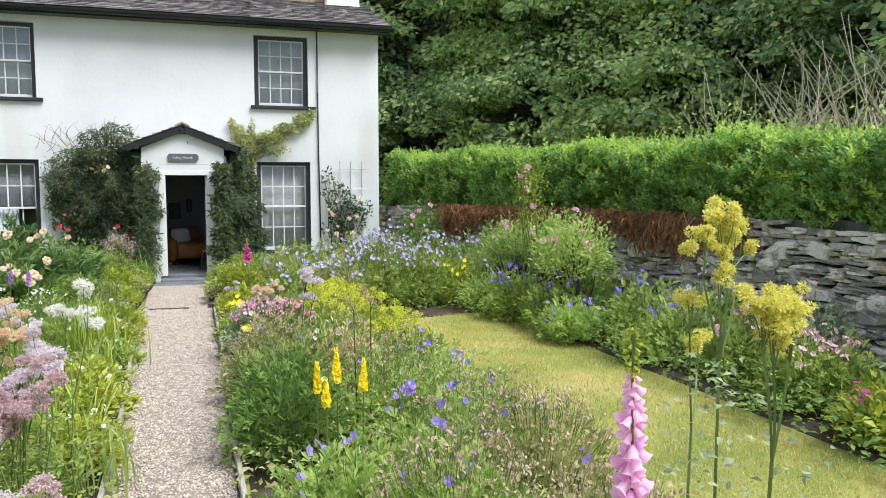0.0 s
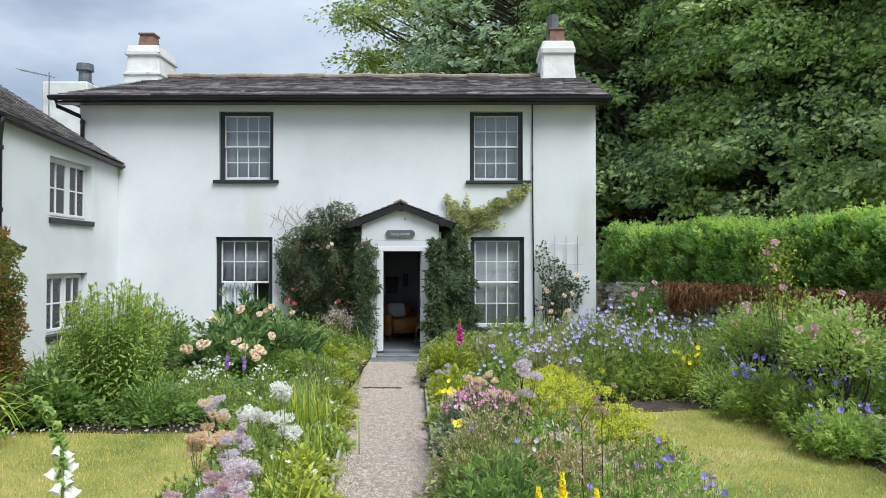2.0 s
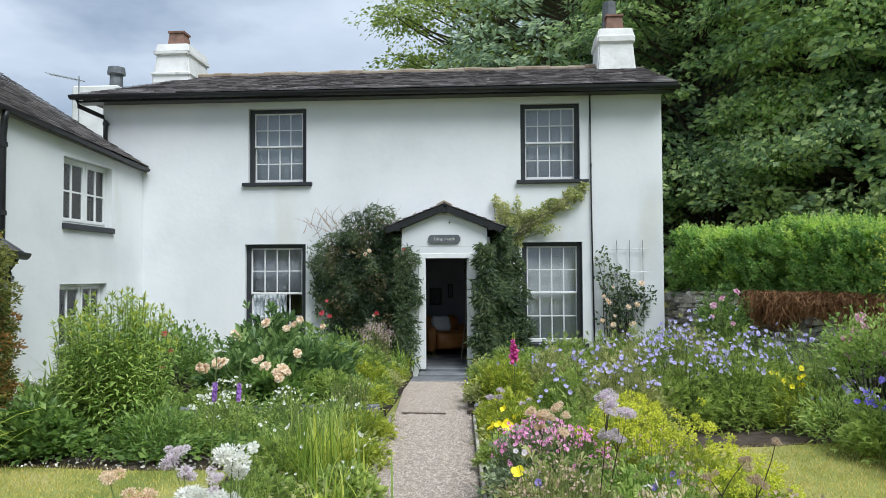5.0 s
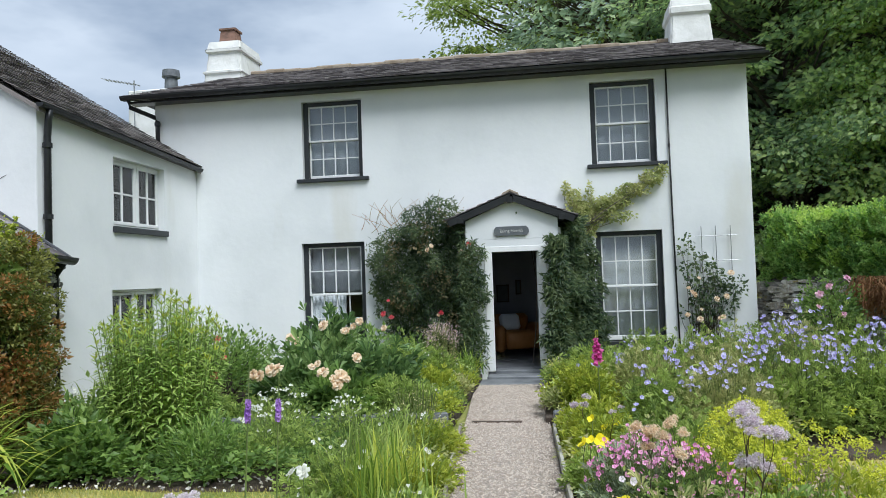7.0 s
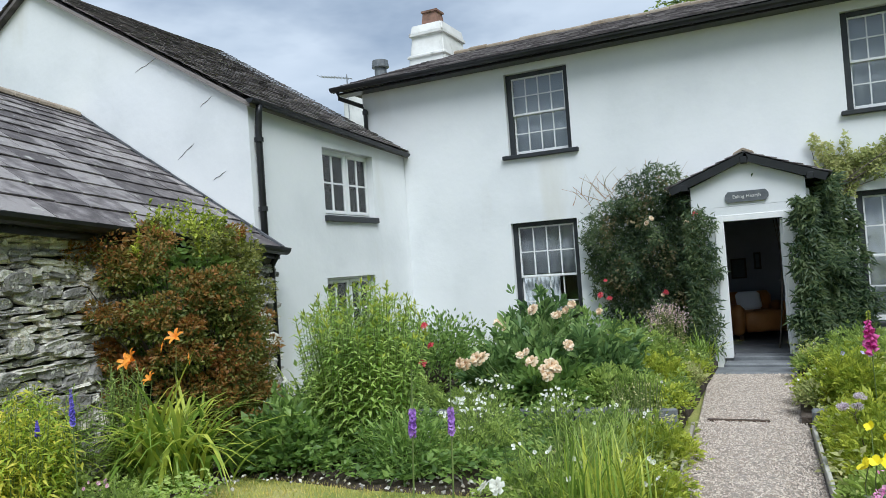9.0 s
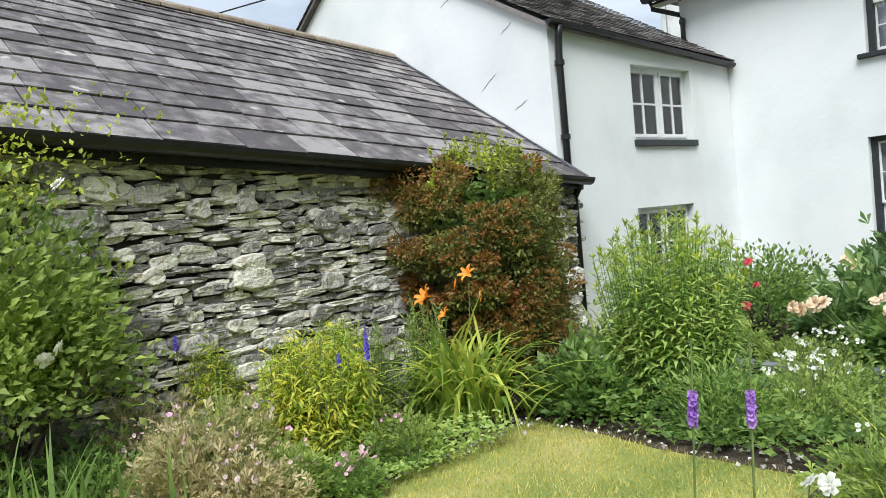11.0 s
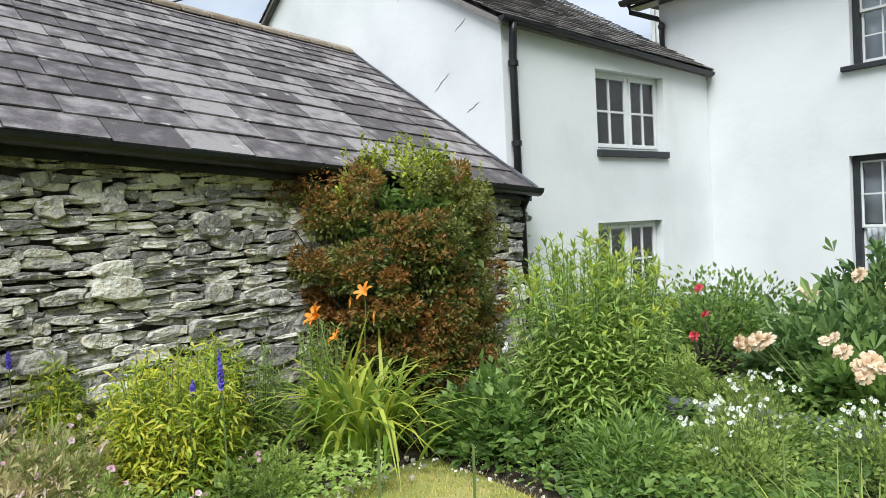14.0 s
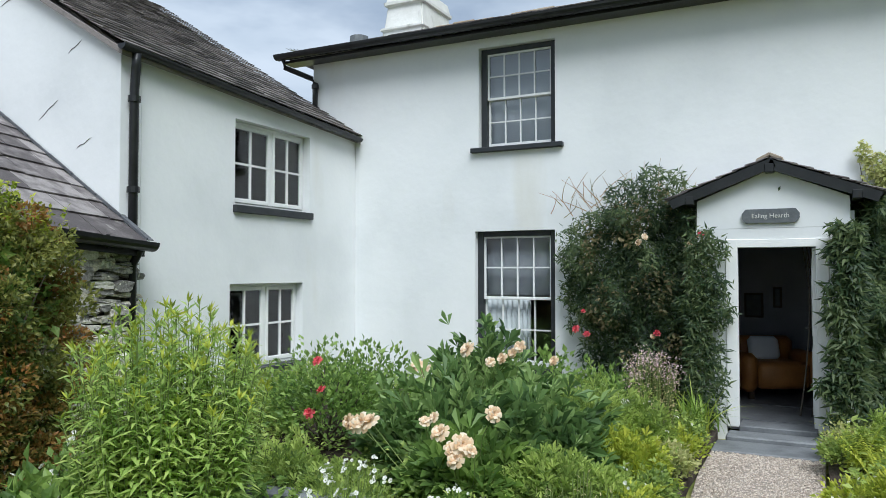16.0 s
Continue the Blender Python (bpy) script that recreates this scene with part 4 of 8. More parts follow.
# ---- chimneys ----
def chimney(name, x, y, z0, w, d, h, label, pot):
    ch = base(name, x, y, z0, label, "chimney")
    bm = bmesh.new()
    rise = [(0, 1.06), (h * 0.28, 1.03), (h * 0.3, 1.1), (h * 0.34, 1.1), (h * 0.37, 0.98), (h * 0.75, 0.9), (h * 0.77, 1.0), (h * 0.82, 1.0), (h * 0.84, 0.95), (h, 0.88)]
    if pot == "tall":
        rise = [(0, 1.08), (h * 0.7, 0.92), (h * 0.74, 1.02), (h * 0.84, 1.02), (h * 0.87, 0.98), (h, 0.9)]
    rings = [[bm.verts.new((sx * w / 2 * s, sy * d / 2 * s, z)) for sx, sy in ((-1, -1), (1, -1), (1, 1), (-1, 1))] for z, s in rise]
    for r0, r1 in zip(rings, rings[1:]):
        for k in range(4):
            bm.faces.new((r0[k], r0[(k + 1) % 4], r1[(k + 1) % 4], r1[k]))
    bm.faces.new(rings[0][::-1]); bm.faces.new(rings[-1])
    bmesh.ops.bevel(bm, geom=[e for e in bm.edges if abs(e.verts[0].co.z - e.verts[1].co.z) > 0.02], offset=0.03, segments=2, affect="EDGES")
    part("chimney_shaft", bm, CHIMNEY_WHITE, ch, "whitewashed stack with projecting bands")
    bm = bmesh.new()
    rings = [[bm.verts.new((sx * s, sy * s - d * 0.15, h + z)) for sx, sy in ((-1, -1), (1, -1), (1, 1), (-1, 1))] for z, s in ((-0.02, 0.19), (0.3, 0.155), (0.3, 0.185), (0.34, 0.185), (0.34, 0.13), (0.2, 0.12))]
    for r0, r1 in zip(rings, rings[1:]):
        for k in range(4):
            bm.faces.new((r0[k], r0[(k + 1) % 4], r1[(k + 1) % 4], r1[k]))
    bm.faces.new(rings[-1])
    part("chimney_pot", bm, TERRACOTTA, ch, "square terracotta pot")
    if pot == "tall":
        bm = bmesh.new()
        tube(bm, [(-0.03, d * 0.22, h - 0.02), (-0.03, d * 0.22, h + 0.55), (-0.03, d * 0.22, h + 0.78)], [0.17, 0.15, 0.14], 12)
        part("flue_pipe", bm, COWL, ch, "dark grey flue pipe")
    return ch


chimney("chimney", 3.45, 2.85, 5.75, 0.78, 0.95, 1.12, "white chimney stack at the cottage gable", "tall")
chimney("chimney", -6.1, 2.75, 5.72, 0.8, 1.2, 1.0, "white banded chimney stack on the cottage ridge", "low")
rear = base("rear_chimney", -8.75, 4.4, 0.0, "white rear chimney with a dark round pot", "chimney")
part("chimney_shaft", boxes((-0.6, 0.55, -0.5, 0.5, -0.1, 6.3), bevel=0.03), CHIMNEY_WHITE, rear)
bm = bmesh.new()
tube(bm, [(0.25, 0, 6.25), (0.25, 0, 6.38), (0.25, 0, 6.39), (0.25, 0, 6.68), (0.25, 0, 6.69), (0.25, 0, 6.86)], [0.2, 0.2, 0.16, 0.15, 0.22, 0.2], 14)
part("chimney_pot", bm, COWL, rear, "dark clay pot with a cowl")
aer = base("television_aerial", -9.0, 3.6, 6.1, "thin metal television aerial on the chimney", "aerial")
bm = bmesh.new()
tube(bm, [(0, 0, -0.9), (0, 0, 0.35)], 0.015, 6)
part("mast", bm, METAL, aer)
bm = bmesh.new()
tube(bm, [(-0.75, 0, 0.42), (0.15, 0, 0.22)], 0.01, 5)
part("boom", bm, METAL, aer)
for i in range(9):
    bm = bmesh.new()
    x = -0.75 + i * 0.1
    tube(bm, [(x, -0.16, 0.42 - i * 0.022), (x, 0.16, 0.42 - i * 0.022)], 0.006, 4)
    part("element", bm, METAL, aer)

# ---- slated stone barn ----
def barn_x(y):
    return -5.43 + 0.103 * (-4.13 - y)


def barn_eave(y):
    return 1.98 + 0.066 * (-4.13 - y)


BY0, BY1 = -4.16, -15.0
bm = bmesh.new()
for y0, y1 in zip(np.linspace(BY0, BY1, 12), np.linspace(BY0, BY1, 12)[1:]):
    v = [bm.verts.new(p) for p in ((barn_x(y0) - 0.02, y0, -0.1), (barn_x(y1) - 0.02, y1, -0.1), (barn_x(y1) - 0.02, y1, barn_eave(y1)), (barn_x(y0) - 0.02, y0, barn_eave(y0)))]
    bm.faces.new(v)
bmesh.ops.remove_doubles(bm, verts=bm.verts[:], dist=0.001)
ex = bmesh.ops.extrude_face_region(bm, geom=bm.faces[:])
bmesh.ops.translate(bm, vec=(-0.45, 0, 0), verts=[g for g in ex["geom"] if isinstance(g, bmesh.types.BMVert)])
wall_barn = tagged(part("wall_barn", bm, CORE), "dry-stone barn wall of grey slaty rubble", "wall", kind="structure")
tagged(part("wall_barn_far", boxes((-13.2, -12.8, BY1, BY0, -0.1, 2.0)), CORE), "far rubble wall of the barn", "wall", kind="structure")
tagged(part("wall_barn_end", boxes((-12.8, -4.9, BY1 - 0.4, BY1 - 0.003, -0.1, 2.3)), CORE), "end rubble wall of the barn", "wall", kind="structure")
BRX = lambda y: -8.85 + 0.08 * (-4.3 - y)
BRZ = lambda y: 4.23 + 0.081 * (-4.3 - y)
bq = [(barn_x(BY1) + 0.16, BY1, barn_eave(BY1) + 0.02), (barn_x(BY0) + 0.16, BY0, barn_eave(BY0) - 0.015), (BRX(BY0), BY0, BRZ(BY0)), (BRX(BY1), BY1, BRZ(BY1))]
bq2 = [(-13.3, BY1, 2.2), (BRX(BY1), BY1, BRZ(BY1)), (BRX(BY0), BY0, BRZ(BY0)), (-13.3, BY0, 2.0)]
barn_roof = roof_deck("barn_roof", [bq, bq2], 0.09, BLACK_PAINT, "grey slate barn roof in diminishing courses")
for i in range(10):
    a, b = Vector(bq[1]).lerp(Vector(bq[2]), i / 10), Vector(bq[1]).lerp(Vector(bq[2]), (i + 1.06) / 10)
    d = (b - a).normalized()
    bm = boxes((0, (b - a).length, -0.09, 0.0, 0.0, 0.008), (0, (b - a).length, -0.014, 0.0, 0.0081, 0.03), bevel=0.002)
    o = part("flashing", bm, LEAD, barn_roof, "grey lead flashing against the annex gable")
    up = Vector((0, -1, 0)).cross(d) * -1
    up = up if up.z > 0 else -up
    side = up.cross(d)
    o.matrix_basis = Matrix.Translation(a + up * (0.022 + 0.004 * (i % 2))) @ Matrix((d, side, up)).transposed().to_4x4()
gutter("barn_gutter", (barn_x(BY1) + 0.2, BY1, barn_eave(BY1) + 0.0), (barn_x(BY0) + 0.22, BY0 + 0.04, barn_eave(BY0) - 0.02), 0.085, "black gutter along the barn eaves")
# added black strip; its colour stands in for the shadow under the barn eaves
bm = bmesh.new()
ends = [[bm.verts.new((barn_x(y) + dx, y, barn_eave(y) + dz)) for dx, dz in ((0.13, -0.15), (0.155, -0.15), (0.155, 0.0), (0.13, 0.0))] for y in (BY0, BY1)]
bm.faces.new(ends[0]); bm.faces.new(ends[1][::-1])
for k in range(4):
    bm.faces.new((ends[0][k], ends[0][(k + 1) % 4], ends[1][(k + 1) % 4], ends[1][k]))
tagged(part("eave_shade_strip", bm, BLACK_PAINT), "black fascia strip standing for shade under the barn eaves", "trim", kind="structure")
pipe("drainpipe", [(barn_x(BY0) + 0.22, BY0 - 0.08, 1.95), (barn_x(BY0) + 0.06, BY0 - 0.06, 1.75), (barn_x(BY0) + 0.06, BY0 - 0.06, 0.0)], 0.04, "black drainpipe between barn and annex")

# ---- boundary wall below the hedge ----
WY = list(np.linspace(0.9, -15, 24))
bm = bmesh.new()
for y0, y1 in zip(WY, WY[1:]):
    bm.faces.new([bm.verts.new(p) for p in ((hedge_line(y0) + 0.06, y0, -0.12), (hedge_line(y1) + 0.06, y1, -0.12), (hedge_line(y1) + 0.1, y1, 1.32), (hedge_line(y0) + 0.1, y0, 1.4))])
bmesh.ops.remove_doubles(bm, verts=bm.verts[:], dist=0.001)
ex = bmesh.ops.extrude_face_region(bm, geom=bm.faces[:])
bmesh.ops.translate(bm, vec=(0.4, 0, 0), verts=[g for g in ex["geom"] if isinstance(g, bmesh.types.BMVert)])
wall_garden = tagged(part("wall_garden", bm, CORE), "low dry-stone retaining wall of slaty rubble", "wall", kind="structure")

# stone edging and plank edges of the beds
for lab, x0, y0, x1, y1 in (("left", -3.3, -5.02, -0.5, -4.66), ("right", 0.58, -4.6, 2.6, -4.45)):
    n = int(abs(x1 - x0) / 0.42)
    for i in range(n):
        a, b = i / n, (i + 0.97) / n
        bm = boxes((0, (x1 - x0) * 0.97 / n, -0.07, 0.07, -0.16, 0.16), bevel=0.015)
        for v in bm.verts:
            v.co += Vector((0, 0.012 * noise.noise(v.co * 9 + Vector((i, 0, 0))), 0.015 * noise.noise(v.co * 7 + Vector((0, i, 0)))))
        st = tagged(part("edging_stone", bm, SLABS), "pale grey stone edging the raised bed", "edging stone", "edging stones of the raised beds")
        st.matrix_basis = pose(x0 + (x1 - x0) * a, y0 + (y1 - y0) * a, 0.0, 0, 0, math.degrees(math.atan2(y1 - y0, x1 - x0)))
for side in (0, 1):
    for y0 in (-15.5, -13.7, -11.9, -10.1, -8.3, -6.5):
        y1 = y0 + 1.77
        if y1 > -4.75:
            y1 = -4.8
        xa, xb = path_edges(y0)[side], path_edges(y1)[side]
        s = -1 if side == 0 else 1
        bm = boxes((-0.014, 0.014, 0, math.hypot(y1 - y0, xb - xa), -0.1, 0.0), bevel=0.004)
        for v in bm.verts:
            v.co.z += 0.075 + 0.01 * noise.noise(Vector((y0, v.co.y * 2, 1))) if v.co.z > -0.05 else 0
        pl = tagged(part("edging_plank", bm, PLANK), "weathered pale plank edging the gravel path", "edging plank", "path edging planks")
        pl.matrix_basis = pose(xa + s * 0.018, y0, 0, 0, 0, -math.degrees(math.atan2(xb - xa, y1 - y0)))

# armchair and pictures in the hall
chair = base("armchair", -0.12, 1.3, 0.12, "tan leather armchair with a pale cushion", "armchair", rz=25)
part("seat", boxes((-0.32, 0.32, -0.42, 0.3, 0.12, 0.44), bevel=0.05), LEATHER, chair, smooth=True)
part("backrest", boxes((-0.4, 0.4, 0.25, 0.48, 0.12, 0.72), bevel=0.07), LEATHER, chair, smooth=True)
for s in (-1, 1):
    part("armrest", boxes((s * 0.42 - 0.1, s * 0.42 + 0.1, -0.45, 0.3, 0.08, 0.56), bevel=0.07), LEATHER, chair, smooth=True)
    for yy in (-0.36, 0.36):
        part("leg", boxes((s * 0.4 - 0.03, s * 0.4 + 0.03, yy - 0.03, yy + 0.03, 0.0, 0.1)), DARK_WOOD, chair)
cush = part("cushion", boxes((-0.2, 0.2, -0.06, 0.06, -0.16, 0.16), bevel=0.055), CURTAIN, None, smooth=True)
cush.matrix_basis = pose(-0.22, 1.4, 0.7, -20, 0, 25)
tagged(cush, "pale cushion leaning on the armchair", "cushion")
for x, z, w, h in ((-0.42, 1.2, 0.26, 0.36), (-0.1, 1.32, 0.12, 0.3)):
    pic = base("picture_frame", x, 2.69, z, "small dark framed picture on the hall wall", "picture", "pictures in the hall")
    part("frame", boxes((-w / 2, w / 2, -0.02, -0.001, -h / 2, h / 2), bevel=0.004), DARK_WOOD, pic)
    part("print", boxes((-w / 2 + 0.03, w / 2 - 0.03, -0.024, -0.021, -h / 2 + 0.03, h / 2 - 0.03)), COWL, pic, "dim grey print")
# hairline cracks in the gable's limewash
for x, z, ln, up in ((-7.6, 4.62, 0.42, 0.3), (-6.9, 3.3, 0.3, 0.6), (-6.45, 3.95, 0.2, 0.5), (-6.3, 2.95, 0.22, 0.4), (-7.25, 2.9, 0.25, 0.5)):
    bm = bmesh.new()
    pts = [(x + ln * t, GY - 0.003, z + ln * up * t + 0.008 * math.sin(9 * t + x * 5)) for t in (0, 0.25, 0.5, 0.75, 1)]
    tube(bm, pts, [0.0015, 0.0035, 0.003, 0.0035, 0.0015], 5)
    tagged(part("crack", bm, CORE), "thin dark crack in the white gable limewash", "crack", "cracks in the gable", kind="structure")
# cable from the annex gable
bm = bmesh.new()
tube(bm, [(-10.4, GY - 0.03, 5.85), (-14, GY - 3, 5.3), (-19, GY - 8, 5.1), (-26, GY - 14, 5.6)], 0.014, 5)
tagged(part("overhead_cable", bm, BLACK_PAINT), "thin black cable slung from the annex gable", "cable")


# ---- plants: many small leaves on stems, drawn from templates ----
def template(points, faces):
    return np.array(points, float), np.array(faces, int)


DIAMOND = template([(0, 0, 0), (0.45, 0.3, 0.07), (1, 0, -0.06), (0.45, -0.3, 0.07)], [(0, 2, 1), (0, 3, 2)])
OVATE = template([(0, 0, 0), (0.42, 0.28, 0.08), (0.5, 0, 0), (0.42, -0.28, 0.08), (1, 0, -0.14)], [(0, 2, 1), (0, 3, 2), (1, 2, 4), (3, 4, 2)])
LANCE = template([(0, 0, 0), (0.4, 0.11, 0.03), (0.4, -0.11, 0.03), (1, 0, -0.2)], [(0, 2, 1), (1, 2, 3)])
_p, _f = [(0, 0, 0)], []
for _a in (-66, 0, 66):
    _r, _k = math.radians(_a), len(_p)
    _l = 1.0 if _a == 0 else 0.82
    for _d, _q in ((-0.36, 0.62), (0, 1.0), (0.36, 0.62)):
        _p.append((math.cos(_r + _d) * _q * _l * 0.62 + 0.3 * (_q > 0), math.sin(_r + _d) * _q * _l * 0.62, 0.05 if _d else -0.08))
    _f += [(0, _k, _k + 1), (0, _k + 1, _k + 2)]
PALMATE = template(_p, _f)
_p, _f = [], []
for _i in range(5):
    _r, _k = 2 * math.pi * _i / 5, len(_p)
    for _d, _q, _h in ((0, 0.06, 0), (-0.6, 0.84, 0.22), (0, 0.96, 0.3), (0.6, 0.84, 0.22)):
        _p.append((_h, math.cos(_r + _d) * _q, math.sin(_r + _d) * _q))
    _f += [(_k, _k + 1, _k + 2), (_k, _k + 2, _k + 3)]
FLOWER5 = template(_p, _f)
# a bell hanging along +x
_p, _f = [], []
for _h, _q in ((0, 0.12), (0.35, 0.3), (0.8, 0.36), (1.0, 0.52)):
    _p += [(_h, math.cos(2 * math.pi * _i / 6) * _q, math.sin(2 * math.pi * _i / 6) * _q) for _i in range(6)]
for _j in range(3):
    for _i in range(6):
        _a, _b = _j * 6 + _i, _j * 6 + (_i + 1) % 6
        _f += [(_a, _b, _b + 6), (_a, _b + 6, _a + 6)]
BELL = template(_p, _f)


def unit(v):
    return v / np.maximum(np.linalg.norm(v, axis=-1, keepdims=True), 1e-9)


def scatter(tm, pos, d, size, rng, loose=0.5, up=(0, 0, 1)):
    """Template tm at every pos, its length along d, its face turned roughly up."""
    T, F = tm
    d = unit(np.asarray(d, float))
    n = np.asarray(up, float) + rng.normal(0, loose, pos.shape)
    n = unit(n - (n * d).sum(1, keepdims=True) * d)
    s = np.cross(n, d)
    size = np.broadcast_to(np.asarray(size, float), (len(pos),))[:, None, None]
    V = pos[:, None] + size * (T[None, :, :1] * d[:, None] + T[None, :, 1:2] * s[:, None] + T[None, :, 2:] * n[:, None])
    return V.reshape(-1, 3), (F[None] + len(T) * np.arange(len(pos))[:, None, None]).reshape(-1, 3)


def join(*sets):
    Vs, Fs, k = [], [], 0
    for V, F in sets:
        Vs.append(V)
        Fs.append(F + k)
        k += len(V)
    return np.concatenate(Vs), np.concatenate(Fs)


def stem_set(p0, p1, r0, r1, rng, bow=0.08, rings=4):
    """Thin three-sided stems from p0 to p1, slightly bowed."""
    n = len(p0)
    t = np.linspace(0, 1, rings)
    off = rng.normal(0, bow, (n, 3)) * np.linalg.norm(p1 - p0, axis=1, keepdims=True)
    off[:, 2] *= 0.2
    c = p0[:, None] * (1 - t)[None, :, None] + p1[:, None] * t[None, :, None] + off[:, None] * (np.sin(math.pi * t) * 0.7)[None, :, None]
    a = unit(np.cross(p1 - p0, np.array((0.31, 0.95, 0.1))))
    b = unit(np.cross(p1 - p0, a))
    rad = (r0 * (1 - t) + r1 * t)[None, :, None, None]
    ang = np.array([0, 2.094, 4.189])
    V = c[:, :, None] + rad * (np.cos(ang)[None, None, :, None] * a[:, None, None] + np.sin(ang)[None, None, :, None] * b[:, None, None])
    F = []
    for j in range(rings - 1):
        for k in range(3):
            x, y = j * 3 + k, j * 3 + (k + 1) % 3
            F += [(x, y, y + 3), (x, y + 3, x + 3)]
    F = np.array(F)
    return V.reshape(-1, 3), (F[None] + rings * 3 * np.arange(n)[:, None, None]).reshape(-1, 3)


def blade_set(p, yaw, length, lean, droop, width, rng, segs=5):
    """Arching strap leaves or grass blades."""
    n = len(p)
    t = np.linspace(0, 1, segs + 1)
    dirx = np.stack([np.cos(yaw), np.sin(yaw), np.zeros(n)], 1)
    side = np.stack([-np.sin(yaw), np.cos(yaw), np.zeros(n)], 1)
    reach = (lean * length)[:, None] * (0.35 * t + 0.65 * t ** 2)[None]
    z = length[:, None] * t[None] * np.sqrt(np.maximum(0.05, 1 - (lean * 0.6)[:, None] ** 2)) - (droop * length)[:, None] * (t ** 3)[None]
    c = p[:, None] + reach[..., None] * dirx[:, None] + z[..., None] * np.array((0, 0, 1.0))
    w = np.broadcast_to(np.asarray(width, float), (n,))[:, None] * (np.minimum(1, (1 - t) * 2.2 + 0.04) * np.minimum(1, 0.5 + t * 3))[None]
    V = np.stack([c - w[..., None] * side[:, None] + np.array((0, 0, 0.15)) * w[..., None], c, c + w[..., None] * side[:, None] + np.array((0, 0, 0.15)) * w[..., None]], 2)
    F = []
    for j in range(segs):
        for k in range(2):
            a = j * 3 + k
            F += [(a, a + 1, a + 4), (a, a + 4, a + 3)]
    F = np.array(F)
    return V.reshape(-1, 3), (F[None] + 3 * (segs + 1) * np.arange(n)[:, None, None]).reshape(-1, 3)


def dome(n, rx, ry, h, rng, inner=0.45, low=0.0, lumps=0.25, seed=0):
    """Points filling a lumpy dome, thicker towards its skin, and the way outwards from each."""
    d = unit(rng.normal(0, 1, (n, 3)))
    d[:, 2] = np.abs(d[:, 2]) * (1 - low) + low * rng.uniform(-0.2, 1, n)
    d = unit(d)
    ph = np.random.default_rng(seed + 77).uniform(0, 6.28, 6)
    az = np.arctan2(d[:, 1], d[:, 0])
    lump = 1 + lumps * (0.5 * np.sin(3 * az + ph[0]) * np.cos(4 * d[:, 2] + ph[1]) + 0.4 * np.sin(7 * az + ph[2] + 5 * d[:, 2]) + 0.35 * np.sin(13 * az + ph[3]) * np.sin(9 * d[:, 2] + ph[4]))
    r = (inner + (1 - inner) * rng.uniform(0, 1, n) ** 0.55) * lump
    return d * r[:, None] * np.array((rx, ry, h)), d


def add(name, VF, material_, parent, label="", stuff=True, smooth=False):
    ob = link_mesh(name, array_mesh(name, VF[0], VF[1], smooth), material_, parent, label)
    if stuff:
        ob["kind"] = "stuff"
    return ob


def plant(name, x, y, label, category="plant", group="", z=-0.02):
    if abs(x) > 0.5 and y > -4.6 and y < 0:
        z = 0.1
    return base(name, x, y, z, label, category, group)


def rngs(x, y):
    return np.random.default_rng(int(abs(x * 1000)) * 7919 + int(abs(y * 1000)))


def foliage(th, rng, r, h, n, tm, size, mat_, inner=0.4, ry=None, low=0.35, lumps=0.3, lift=0.5, z0=0.0, stems=40):
    ry = ry or r
    p, d = dome(n, r, ry, h, rng, inner, low, lumps, int(rng.integers(1000)))
    p[:, 2] = np.maximum(p[:, 2], 0.02) + z0
    way = d * 0.8 + np.array((0, 0, lift - 0.35)) + rng.normal(0, 0.35, p.shape)
    add("foliage", scatter(tm, p, way, size * rng.uniform(0.6, 1.35, n), rng, 0.4, d * 0.6 + np.array((0, 0, 0.7))), mat_, th)
    if stems:
        k = min(stems, n)
        a = np.stack([rng.normal(0, r * 0.22, k), rng.normal(0, ry * 0.22, k), np.zeros(k)], 1)
        add("stemwork", stem_set(a, p[:k] * 0.95, 0.005, 0.002, rng, 0.06), STEM, th)
    return p, d


def top_points(th, rng, r, h, n, ry=None, spread=1.0):
    ry = ry or r
    a, q = rng.uniform(0, 6.283, n), np.sqrt(rng.uniform(0, 1, n)) * spread
    x, y = np.cos(a) * q * r, np.sin(a) * q * ry
    z = h * np.sqrt(np.maximum(0.08, 1 - 0.8 * q ** 2)) * rng.uniform(0.88, 1.15, n)
    return np.stack([x, y, z], 1)


